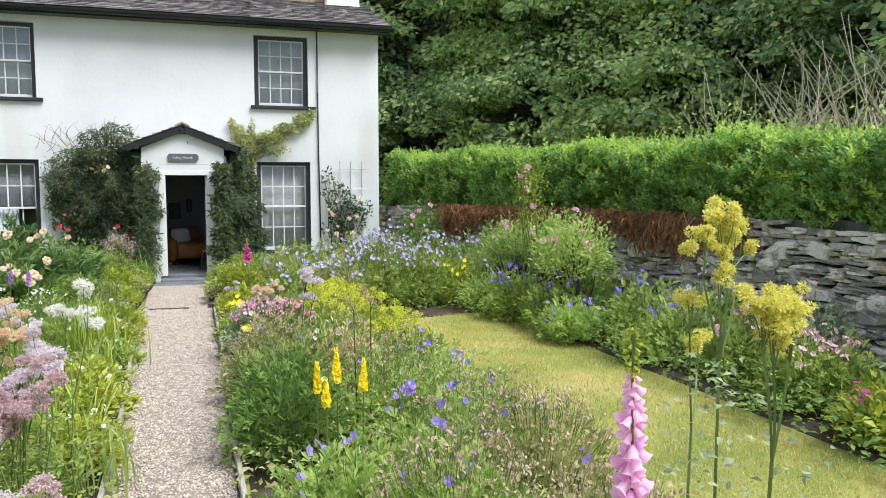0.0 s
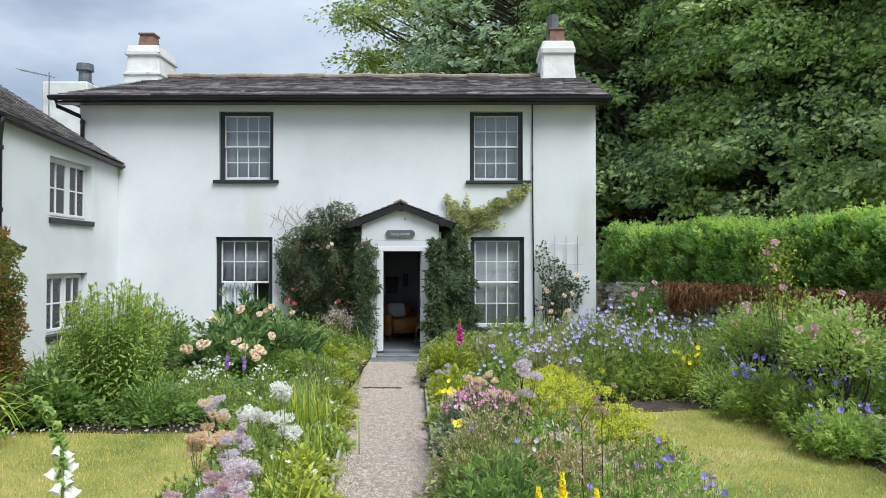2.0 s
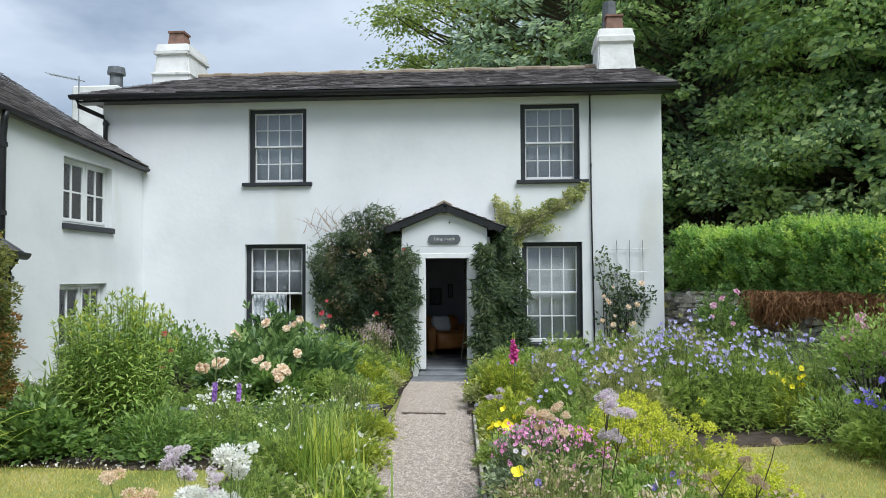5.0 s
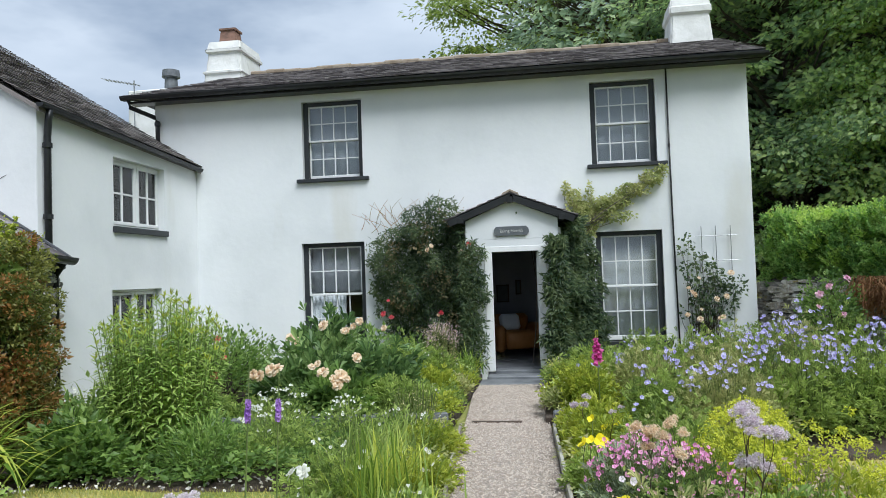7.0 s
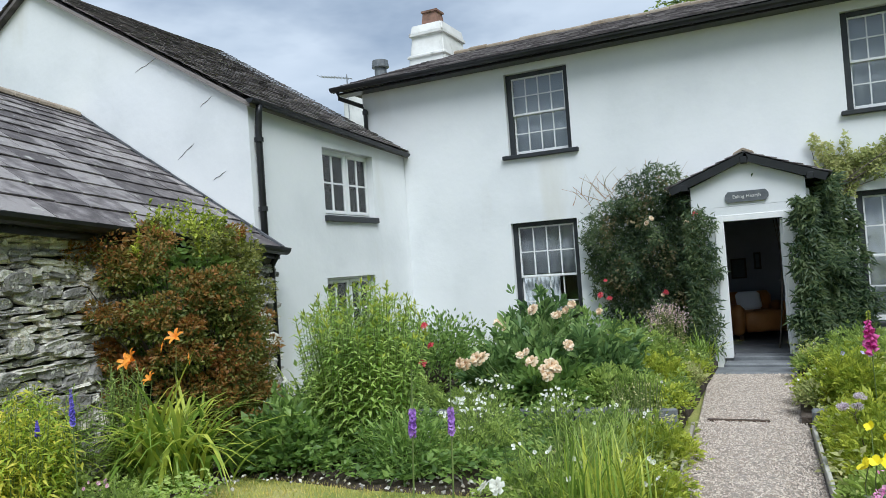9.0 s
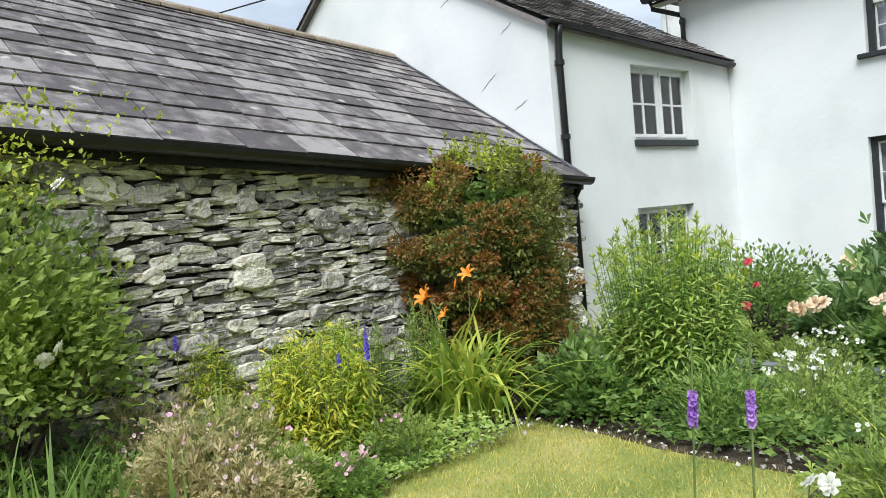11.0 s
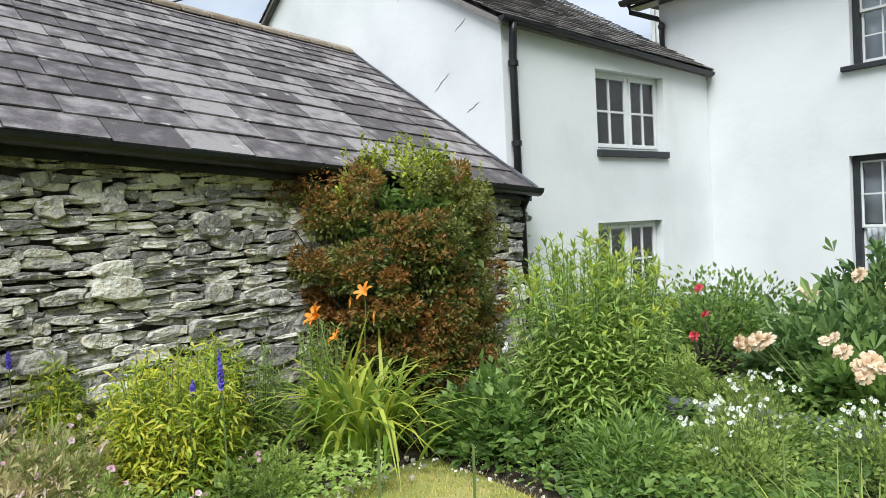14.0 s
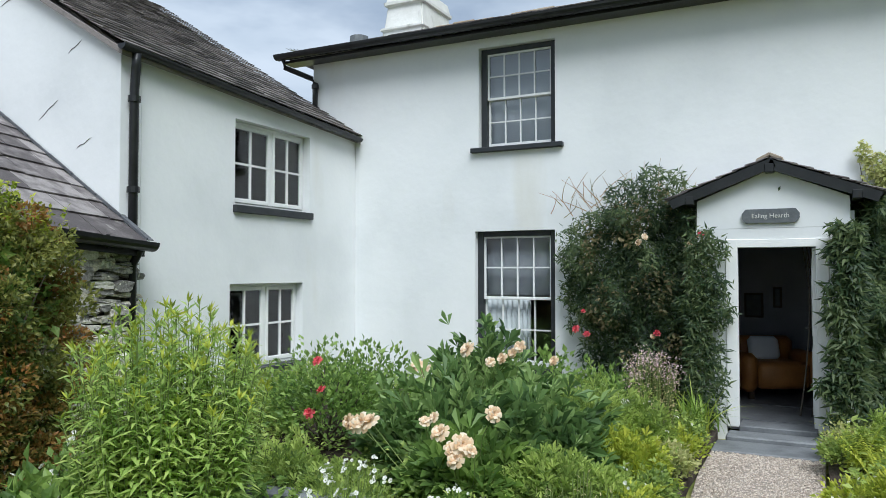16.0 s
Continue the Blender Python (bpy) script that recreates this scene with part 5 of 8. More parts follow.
def geranium(x, y, r, h, label, petal, n_flowers=40, leaf=None, n=1500, size=0.07, fsize=0.022, buds=0, ry=None, tm=None, name="cranesbill"):
    rng = rngs(x, y)
    th = plant(name, x, y, label, "flower")
    foliage(th, rng, r, h * 0.92, n, tm or PALMATE, size, leaf or L_MID, ry=ry)
    if n_flowers:
        p = top_points(th, rng, r, h * 1.04, n_flowers, ry, 0.85)
        p = p[np.arange(n_flowers) // 3 * 3] + rng.normal(0, fsize * 1.1, p.shape)
        p0 = p * np.array((0.8, 0.8, 0.65))
        add("flower_stemwork", stem_set(p0, p, 0.0022, 0.0014, rng), STEM, th)
        face = np.stack([rng.normal(0, 0.6, n_flowers), rng.normal(-0.5, 0.6, n_flowers), rng.uniform(0.2, 1, n_flowers)], 1)
        add("blossom", scatter(FLOWER5, p, face, fsize * rng.uniform(0.6, 1.15, n_flowers), rng, 0.8), petal, th)
    buds = int(buds * 0.7)
    if buds:
        p = top_points(th, rng, r * 1.05, h * 1.08, buds, ry)
        add("bud_stemwork", stem_set(p * np.array((0.9, 0.9, 0.85)), p, 0.0014, 0.0009, rng), STEM, th)
        q = np.repeat(p, 2, 0) + rng.normal(0, 0.012, (buds * 2, 3))
        add("seed_froth", scatter(DIAMOND, q, rng.normal(0, 0.5, q.shape) + np.array((0, 0, 0.6)), 0.024 * rng.uniform(0.6, 1.3, buds * 2), rng), P_SEED, th)
    return th


def fluff(centres, rad, per, tm, size, rng, flat=0.8):
    d = unit(rng.normal(0, 1, (len(centres) * per, 3)))
    p = np.repeat(centres, per, 0) + d * np.repeat(rad, per)[:, None] * rng.uniform(0.35, 1, (len(d), 1)) * np.array((1, 1, flat))
    return scatter(tm, p, d, size * rng.uniform(0.7, 1.3, len(d)), rng, 1.0)


HEADS = {}


def meadow_rue(x, y, h, n_heads, label, petal, spread=0.25, rad=0.045, leaves=260, leaf=None, stem_mat=None):
    rng = rngs(x, y)
    th = plant("meadow_rue", x, y, label, "flower")
    k = max(2, n_heads // 4)
    f0 = np.stack([rng.normal(0, 0.06, k), rng.normal(0, 0.06, k), np.zeros(k)], 1)
    f1 = f0 + np.stack([rng.normal(0, spread * 0.55, k), rng.normal(0, spread * 0.55, k), h * rng.uniform(0.72, 0.9, k)], 1)
    c = f1[np.arange(n_heads) % k] + np.stack([rng.normal(0, spread * 0.4, n_heads), rng.normal(0, spread * 0.4, n_heads), h * rng.uniform(0.03, 0.24, n_heads)], 1)
    add("stemwork", join(stem_set(f0, f1, 0.0045, 0.003, rng, 0.05), stem_set(f1[np.arange(n_heads) % k], c, 0.0025, 0.0016, rng, 0.06)), stem_mat or STEM, th)
    rad *= 0.62
    key = (petal.name, round(rad, 3))
    if key not in HEADS:
        HEADS[key] = [array_mesh("flower_head", *fluff(np.concatenate([np.zeros((1, 3)), rng.normal(0, rad * 0.8, (3, 3)) * (1, 1, 0.5)]), np.array([rad, rad * 0.75, rad * 0.65, rad * 0.7]), 240, DIAMOND, rad * 0.26, rng)) for _ in range(4)]
        for me in HEADS[key]:
            me.materials.append(petal)
    for p in c:
        o = new("flower_head", HEADS[key][int(rng.integers(4))])
        o.parent = th
        o.matrix_basis = pose(*p, 0, 0, rng.uniform(0, 360)) @ Matrix.Diagonal((*[rng.uniform(0.65, 1.25)] * 3, 1))
    t = rng.uniform(0.1, 0.85, leaves)
    i = rng.integers(0, k, leaves)
    p = f0[i] * (1 - t)[:, None] + f1[i] * t[:, None] + rng.normal(0, 0.07, (leaves, 3))
    p[:, 2] = np.maximum(p[:, 2], 0.02)
    add("foliage", scatter(OVATE, p, rng.normal(0, 1, p.shape) * (1, 1, 0.4), 0.035, rng), leaf or L_MID, th)
    return th


def spire_plant(name, x, y, h, spikes, label, petal, bell=True, size=0.03, fill=0.45, base_r=0.2, leaf=None, spread=0.08, leaf_size=0.12, n_leaf=120, tip=None, lean=(0, 0), per=70, topcut=None):
    """Upright flower spikes: bells or small florets up a stem, over a tuft of leaves."""
    rng = rngs(x, y)
    th = plant(name, x, y, label, "flower")
    p0 = np.stack([rng.normal(0, spread * 0.5, spikes), rng.normal(0, spread * 0.5, spikes), np.zeros(spikes)], 1)
    p1 = p0 + np.stack([rng.normal(lean[0], spread, spikes), rng.normal(lean[1], spread, spikes), h * rng.uniform(0.8, 1.0, spikes)], 1)
    if spikes == 1:
        p1[0] = (lean[0], lean[1], h)
    add("stemwork", stem_set(p0, p1, 0.007, 0.003, rng, 0.0), STEM, th)
    for i in range(spikes):
        k = per
        t = 1 - fill + fill * (np.arange(k) / k) ** 0.9
        taper = np.clip(1.25 - (t - (1 - fill)) / fill, 0.18, 1)
        az = np.arange(k) * 2.4 + rng.uniform(0, 6)
        out = np.stack([np.cos(az), np.sin(az), np.full(k, -1.1 if bell else 0.3)], 1) + rng.normal(0, 0.25, (k, 3))
        p = p0[i] * (1 - t)[:, None] + p1[i] * t[:, None] + out * np.array((1, 1, 0)) * 0.006
        cut = t < (topcut or (0.93 if bell else 1.1))
        add("flower_spike", scatter(BELL if bell else FLOWER5, p[cut], out[cut], (size * taper * rng.uniform(0.65, 1.2, k))[cut], rng, 0.8), petal, th, stuff=False, smooth=bell)
        if tip and (~cut).any():
            add("spike_tip", scatter(BELL if bell else DIAMOND, p[~cut], out[~cut] + np.array((0, 0, 0.2 if bell else 1)), size * 0.28, rng), tip, th)
    if n_leaf:
        pl, d = dome(n_leaf, base_r, base_r, h * 0.35, rng, 0.3, 0.3)
        add("foliage", scatter(OVATE, pl, d + rng.normal(0, 0.3, d.shape), leaf_size * rng.uniform(0.6, 1.2, n_leaf), rng), leaf or L_MID, th)
    return th


def bloom_mesh(name, material_, rings=4, petals=7, seed=1):
    """A full double bloom of cupped petals, radius about 1, facing +z."""
    rng = np.random.default_rng(seed)
    P = []
    for j in range(rings):
        for i in range(petals):
            a = 2 * math.pi * (i + 0.5 * (j % 2)) / petals + rng.normal(0, 0.12)
            P.append((a, 1 - j / rings * 0.72, (0.1 if j == 0 else 0.5 + 0.9 * j / rings)))
    sets = []
    for a, s, el in P:
        el += rng.normal(0, 0.1)
        u, w = np.array((math.cos(a), math.sin(a), 0)), np.array((-math.sin(a), math.cos(a), 0))
        dirv = u * math.cos(el) + np.array((0, 0, math.sin(el)))
        n = np.cross(dirv, w)
        T = np.array([(0.02, 0, 0), (0.5, 0.33, 0.1), (0.55, 0, -0.04), (0.5, -0.33, 0.1), (0.95, 0.28, 0.2), (1.0, 0, 0.12), (0.95, -0.28, 0.2)])
        V = s * (T[:, :1] * dirv + T[:, 1:2] * w - T[:, 2:] * n)
        sets.append((V, np.array([(0, 2, 1), (0, 3, 2), (1, 2, 4), (2, 5, 4), (2, 3, 6), (2, 6, 5)])))
    V, F = join(*sets)
    me = array_mesh(name, V, F, True)
    me.materials.append(material_)
    return me


def open_bloom_mesh(name, material_, petals=5, cup=0.35, narrow=0.5, curl=0.0):
    sets = []
    for i in range(petals):
        a = 2 * math.pi * i / petals
        u, w = np.array((math.cos(a), math.sin(a), 0)), np.array((-math.sin(a), math.cos(a), 0))
        V = []
        for t in (0.03, 0.35, 0.7, 0.92, 1.0):
            wd = narrow * math.sin(math.pi * min(1, 0.12 + 0.8 * t)) * (0.45 if t == 1.0 else 1)
            z = cup * t ** 0.7 * 1.4 - curl * t ** 3
            for s in (-1, 0, 1):
                V.append(u * t + w * wd * s + np.array((0, 0, z + 0.07 * abs(s))))
        F = []
        for j in range(4):
            for k in range(2):
                q = j * 3 + k
                F += [(q, q + 1, q + 4), (q, q + 4, q + 3)]
        sets.append((np.array(V), np.array(F)))
    V, F = join(*sets)
    me = array_mesh(name, V, F, True)
    me.materials.append(material_)
    return me


B_PEACH, B_PEACH2 = bloom_mesh("peony_bloom", P_PEACH, 5, 8, 3), bloom_mesh("peony_bloom", P_PEACH, 4, 7, 5)
B_PINK, B_RED, B_WHITE = bloom_mesh("rose_bloom", P_PINK, 4, 6, 4), bloom_mesh("rose_bloom", P_RED, 4, 6, 6), bloom_mesh("rose_bloom", P_WHITE, 4, 6, 8)
B_POPPY = open_bloom_mesh("poppy_bloom", P_YELLOW, 4, 0.45, 0.6)
B_LILY = open_bloom_mesh("lily_bloom", P_ORANGE, 6, 0.75, 0.2, 0.5)


def blooms(th, me, places, size, rng, name="bloom", stems=True, facing=0.6, stem_from=0.6):
    """Single blooms, each an object of its own, at places in the plant's own space."""
    places = np.asarray(places, float)
    for p in places:
        ob = new(name, me)
        ob.parent = th
        ob.matrix_basis = Matrix.LocRotScale(Vector(p), Euler((rng.uniform(0.5, 1.5) * facing + 0.3, rng.normal(0, 0.35), rng.uniform(-0.8, 0.8))), Vector((1, 1, rng.uniform(0.75, 1.1))) * size * rng.uniform(0.62, 1.25))
    if stems:
        add("flower_stemwork", stem_set(places * np.array((stem_from, stem_from, 0.3)), places, 0.004, 0.003, rng), STEM, th)


def at_world(th, pts):
    o = np.array(th.matrix_basis.translation)
    return np.asarray(pts, float) - o


def strap_clump(name, x, y, n, length, label, mat_, lean=0.6, droop=0.5, width=0.012, r=0.1, category="plant"):
    rng = rngs(x, y)
    th = plant(name, x, y, label, category)
    p = np.stack([rng.normal(0, r, n), rng.normal(0, r, n), np.zeros(n)], 1)
    add("leafage", blade_set(p, rng.uniform(0, 6.283, n), length * rng.uniform(0.5, 1.1, n), np.clip(rng.normal(lean, 0.25, n), 0.02, 1.2), np.clip(rng.normal(droop, 0.2, n), 0, 1), width * rng.uniform(0.6, 1.2, n), rng, 6), mat_, th)
    return th, rng


def leafy_stems(name, x, y, r, h, n_stems, per, label, mat_, leaf_len=0.1, tm=None, ry=None, category="plant"):
    """A clump of upright stems with leaves set along each."""
    rng = rngs(x, y)
    ry = ry or r
    th = plant(name, x, y, label, category)
    a, q = rng.uniform(0, 6.283, n_stems), np.sqrt(rng.uniform(0, 1, n_stems))
    p0 = np.stack([np.cos(a) * q * r * 0.6, np.sin(a) * q * ry * 0.6, np.zeros(n_stems)], 1)
    p1 = np.stack([np.cos(a) * q * r, np.sin(a) * q * ry, h * rng.uniform(0.72, 1.03, n_stems) * (1 - 0.22 * q ** 2)], 1)
    add("stemwork", stem_set(p0, p1, 0.005, 0.003, rng, 0.02), STEM, th)
    t = np.tile(np.linspace(0.08, 1.0, per), n_stems)
    i = np.repeat(np.arange(n_stems), per)
    az = np.tile(np.arange(per) * 2.4, n_stems) + np.repeat(rng.uniform(0, 6, n_stems), per)
    p = p0[i] * (1 - t)[:, None] + p1[i] * t[:, None]
    d = np.stack([np.cos(az), np.sin(az), np.where(t > 0.9, 1.0, 0.02) + rng.normal(0, 0.15, len(t))], 1)
    size = leaf_len * np.clip(1.2 - 0.55 * t, 0.3, 1) * rng.uniform(0.8, 1.2, len(t))
    add("foliage", scatter(tm or LANCE, p, d, size, rng, 0.25), mat_, th)
    return th, rng, p1


def shrub(name, x, y, r, ry, h, n, size, label, mat_, tm=None, z0=0.0, lumps=0.25, trunk=True, category="shrub", inner=0.7):
    rng = rngs(x, y)
    th = plant(name, x, y, label, category)
    p, d = dome(n, r, ry, h, rng, inner, 0.6, lumps, 3)
    p[:, 2] = np.maximum(0.05, p[:, 2] + z0)
    add("foliage", scatter(tm or OVATE, p, d + rng.normal(0, 0.45, p.shape) + np.array((0, 0, 0.2)), size * rng.uniform(0.6, 1.3, n), rng, 0.4, d * 0.8 + np.array((0, 0, 0.5))), mat_, th)
    if trunk:
        k = 24
        a = np.stack([rng.normal(0, 0.05, k), rng.normal(0, 0.05, k), np.zeros(k)], 1)
        add("branchwork", stem_set(a, p[:k] * 0.9, 0.022, 0.006, rng, 0.08), BARK, th)
    return th, rng


def tree(x, y, h, r, mat_, n, leaf, label, seed, name="tree"):
    """A tapered trunk with limbs and a crown of separate leafy boughs."""
    rng = np.random.default_rng(seed)
    z = ground_z(x, y)
    th = base(name, x, y, z, label, "tree", "trees of the wood")
    bm = bmesh.new()
    tube(bm, [(0, 0, -0.3), (0.1, 0.05, h * 0.3), (-0.1, 0.1, h * 0.6), (0.05, 0, h * 0.85)], [0.32, 0.24, 0.15, 0.05], 8)
    part("trunk", bm, BARK, th, smooth=True)
    k = 270
    d = unit(rng.normal(0, 1, (k, 3)))
    d[:, 2] = d[:, 2] * 0.85 + 0.1
    rr = r * (0.8 + 0.24 * rng.uniform(0, 1, k) ** 0.6)
    c = d * np.stack([rr, rr, rr * h * 0.48 / r], 1) + np.array((0, 0, h * 0.56))
    c[:, 2] = np.maximum(c[:, 2], h * 0.08)
    low = rng.uniform(0, 1, k) < 0.3
    side = unit(c[:, :2]) * (r * rng.uniform(0.55, 1.0, k))[:, None]
    c[low] = np.column_stack([side, h * rng.uniform(0.04, 0.4, k)])[low]
    st = np.stack([np.zeros(k), np.zeros(k), np.clip(c[:, 2] - rr * 0.4, h * 0.12, h * 0.8)], 1)
    add("branchwork", stem_set(st, c, 0.07, 0.015, rng, 0.06), BARK, th)
    per = n // k
    i = np.repeat(np.arange(k), per)
    q = unit(rng.normal(0, 1, (len(i), 3)))
    q[:, 2] = np.abs(q[:, 2]) * 0.8 - 0.15
    br = (r * rng.uniform(0.14, 0.34, k))[i]
    p = c[i] + q * (br * rng.uniform(0.35, 1.0, len(i)) ** 0.6)[:, None] * np.array((1.2, 1.2, 0.5))
    p[:, 2] -= 0.35 * (np.abs(q[:, 0]) + np.abs(q[:, 1])) ** 2 * br * 0.5
    way = q * np.array((1, 1, 0.3)) + np.array((0, 0, -0.35)) + rng.normal(0, 0.3, p.shape)
    add("crown", scatter(DIAMOND, p, way, leaf * rng.uniform(0.6, 1.3, len(p)), rng, 0.35, unit(c - np.array((0, 0, h * 0.5)))[i] * 0.9 + q * 0.5 + np.array((0, 0, 0.45))), mat_, th, stuff=False)
    return th


def clump_crown(centres, rad, per, size, rng, tm, flat=0.75):
    k = len(centres)
    i = np.repeat(np.arange(k), per)
    q = unit(rng.normal(0, 1, (len(i), 3)))
    p = centres[i] + q * (np.broadcast_to(rad, (k,))[i] * rng.uniform(0.3, 1, len(i)) ** 0.5)[:, None] * np.array((1, 1, flat))
    return scatter(tm, p, q + rng.normal(0, 0.35, q.shape) + np.array((0, 0, 0.15)), size * rng.uniform(0.6, 1.3, len(i)), rng, 0.4, q + np.array((0, 0, 0.5)))


# woodland behind the cottage and the hedge
WOOD = [(7.2, 8.6, 11, 3.9, 0), (10.5, 5.6, 11.5, 4.1, 0), (13.4, 1.6, 11, 4.1, 0), (15.8, -3.2, 11, 4.3, 0), (19.2, -8.0, 11, 4.5, 0), (14.6, -7.4, 9.5, 3.8, 0), (3.6, 11.5, 12, 3.8, 1), (7.6, 13.5, 14, 4.6, 1), (12.6, 10.5, 14, 4.8, 1), (17.0, 6.5, 14, 4.8, 1), (20.5, 0.5, 14, 5, 1), (1.2, 15.5, 14.5, 4.4, 2), (5.5, 19, 16, 5, 1), (12, 17, 17, 5.5, 1), (19, 13, 17, 5.5, 1), (25, 5, 16, 5.5, 1), (-13.5, 31, 9.2, 2.6, 2)]
for i, (x, y, h, r, k) in enumerate(WOOD):
    tree(x, y, h, r, (L_TREE, L_TREE2, L_TREE3)[k], (90000, 24000, 60000)[k], (0.165, 0.25, 0.17)[k], ("broad dark green sycamore in full leaf", "dense dark green woodland tree", "light green tree above the roof ridge")[k], 100 + i)
rng = np.random.default_rng(5)
n = 46000
ux, uy = rng.uniform(4.5, 27, n), rng.uniform(-12, 22, n)
ok = (uy > 6.5) | (ux > 10.5)
ux, uy = ux[ok], uy[ok]
uz = np.array([ground_z(a, b) for a, b in zip(ux, uy)]) + rng.uniform(0, 3.2, len(ux))
und = base("undergrowth", 12, 8, 3, "dark shrubby undergrowth below the trees", "undergrowth")
ob = add("leafage", scatter(OVATE, np.stack([ux, uy, uz], 1), rng.normal(0, 1, (len(ux), 3)), 0.13 * rng.uniform(0.6, 1.3, len(ux)), rng), L_TREE2, und)
ob.matrix_parent_inverse = und.matrix_basis.inverted()
und["kind"] = "stuff"

# clipped hedge on the boundary wall
rng = np.random.default_rng(11)
hedge = base("hedge", 5.5, -6, 1.3, "clipped bright green hedge on the stone wall", "hedge")
inv = hedge.matrix_basis.inverted()
HT = lambda y: 2.2 + 0.1 * np.interp(y, (-9, 0), (0, 1.6)) + 0.06 * np.sin(y * 2.1) + 0.04 * np.sin(y * 5.3)
bm = bmesh.new()
ring = []
for y in np.linspace(0.7, -15, 50):
    x = hedge_line(y)
    ring.append([bm.verts.new(p) for p in ((x + 0.3, y, 1.36), (x + 0.28, y, HT(y) - 0.26), (x + 0.45, y, HT(y) - 0.18), (x + 0.85, y, HT(y) - 0.18), (x + 0.95, y, 1.2))])
for a, b in zip(ring, ring[1:]):
    for k in range(4):
        bm.faces.new((a[k], a[k + 1], b[k + 1], b[k]))
bm.faces.new(ring[0]); bm.faces.new(ring[-1][::-1])
# core in dark leaf green: the shade deep in the hedge, as colour
o = part("hedge_shade_core", bm, L_DARK, hedge)
o.matrix_parent_inverse = inv


def hedge_face(y, z):
    """x of the hedge's leafy face, bulging more where it is left unclipped towards the near end."""
    x = np.interp(y, (-30, -15, -9, -6, -3, 0.6, 3), (6.6, 6.45, 6.3, 5.9, 5.2, 4.05, 3.95))
    loose = np.interp(y, (-10, -7, -4), (1.0, 0.6, 0.25))
    belly = 0.14 * loose * np.sin(np.clip((z - 1.2) / 1.1, 0, 1) * math.pi)
    return x + 0.1 - belly - loose * (0.1 * np.sin(y * 3.3 + z * 2) * np.sin(z * 4 + y * 1.3)) - 0.035 * np.sin(y * 8.5 + 2.5 * z) * np.sin(z * 6 + y)


# inner leaves, darker green so the gaps between shoots have shade painted in
n = 34000
yy = rng.uniform(-15, 0.72, n)
zz = 1.3 + (HT(yy) - 1.32) * rng.uniform(0, 1, n)
px = hedge_face(yy, zz) + rng.uniform(0.1, 0.26, n)
o = add("gap_shade_foliage", scatter(DIAMOND, np.stack([px, yy, zz], 1), np.stack([-np.ones(n), rng.normal(0, 0.7, n), rng.uniform(-0.4, 0.8, n)], 1), 0.06 * rng.uniform(0.6, 1.3, n), rng, 0.7, (-0.9, 0, 0.5)), L_DARK, hedge)
o.matrix_parent_inverse = inv
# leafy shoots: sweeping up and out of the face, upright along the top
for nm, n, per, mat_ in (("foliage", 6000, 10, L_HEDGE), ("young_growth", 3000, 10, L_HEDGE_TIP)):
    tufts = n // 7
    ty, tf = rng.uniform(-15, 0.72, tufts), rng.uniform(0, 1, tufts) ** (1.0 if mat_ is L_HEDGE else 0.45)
    ci = rng.integers(0, tufts, n)
    jut = rng.uniform(-0.02, 0.12, tufts)[ci]
    yy = np.clip(ty[ci] + rng.normal(0, 0.05, n), -15, 0.72)
    face = rng.uniform(0, 1, n) < (0.84 if mat_ is L_HEDGE else 0.22)
    fz = 1.26 + (HT(yy) - 1.28) * tf[ci] + rng.normal(0, 0.035, n)
    x0 = np.where(face, hedge_face(yy, fz) + 0.09 - jut, hedge_face(yy, HT(yy)) + rng.uniform(-0.03, 0.9, n))
    z0 = np.where(face, fz - 0.06, HT(yy) - 0.12 + jut * 0.7)
    p0 = np.stack([x0, yy, z0], 1)
    out = np.where(face[:, None], np.stack([-rng.uniform(0.25, 0.8, n), rng.normal(0, 0.35, n), rng.uniform(0.5, 1.0, n)], 1), np.stack([rng.normal(-0.05, 0.22, n), rng.normal(0, 0.22, n), np.ones(n)], 1))
    p1 = p0 + unit(out) * rng.uniform(0.08, 0.17, n)[:, None] * np.where(face | (rng.uniform(0, 1, n) > 0.25), 1.0, 1.5)[:, None]
    i = np.repeat(np.arange(n), per)
    t = np.tile(np.linspace(0.1, 1, per), n)
    az = np.tile(np.arange(per) * 2.4, n) + np.repeat(rng.uniform(0, 6.28, n), per)
    d = unit(p1 - p0)[i] * 0.7 + np.stack([np.cos(az), np.sin(az), 0.3 * np.sin(az * 1.7)], 1) * (1.15 - 0.7 * t)[:, None]
    o = add(nm, scatter(DIAMOND, p0[i] + (p1 - p0)[i] * t[:, None], d, 0.058 * (1.15 - 0.4 * t) * rng.uniform(0.75, 1.25, len(i)), rng, 0.4, (-0.4, -0.2, 0.8)), mat_, hedge)
    o.matrix_parent_inverse = inv

# dead creeper hanging down the boundary wall
creeper = base("dead_creeper", 5.2, -5, 1.0, "brown dead creeper draped over the stone wall", "creeper")
inv = creeper.matrix_basis.inverted()
n = 3600
yy = np.concatenate([rng.uniform(-4.6, -1.6, n // 2), rng.uniform(-8.6, -5.2, n // 3), rng.uniform(-5.6, -4.2, n - n // 2 - n // 3)])
hx = np.array([hedge_line(v) for v in yy])
top = 1.42 - rng.uniform(0, 0.35, n) ** 1.2
ln = rng.uniform(0.06, 0.48, n) * (0.65 + 0.35 * np.sin(yy * 2.3) + 0.25 * np.sin(yy * 7.1))
p0 = np.stack([hx - rng.uniform(0.02, 0.16, n), yy, top], 1)
p1 = p0 + np.stack([rng.normal(-0.03, 0.05, n), rng.normal(0, 0.13, n), -np.abs(ln)], 1)
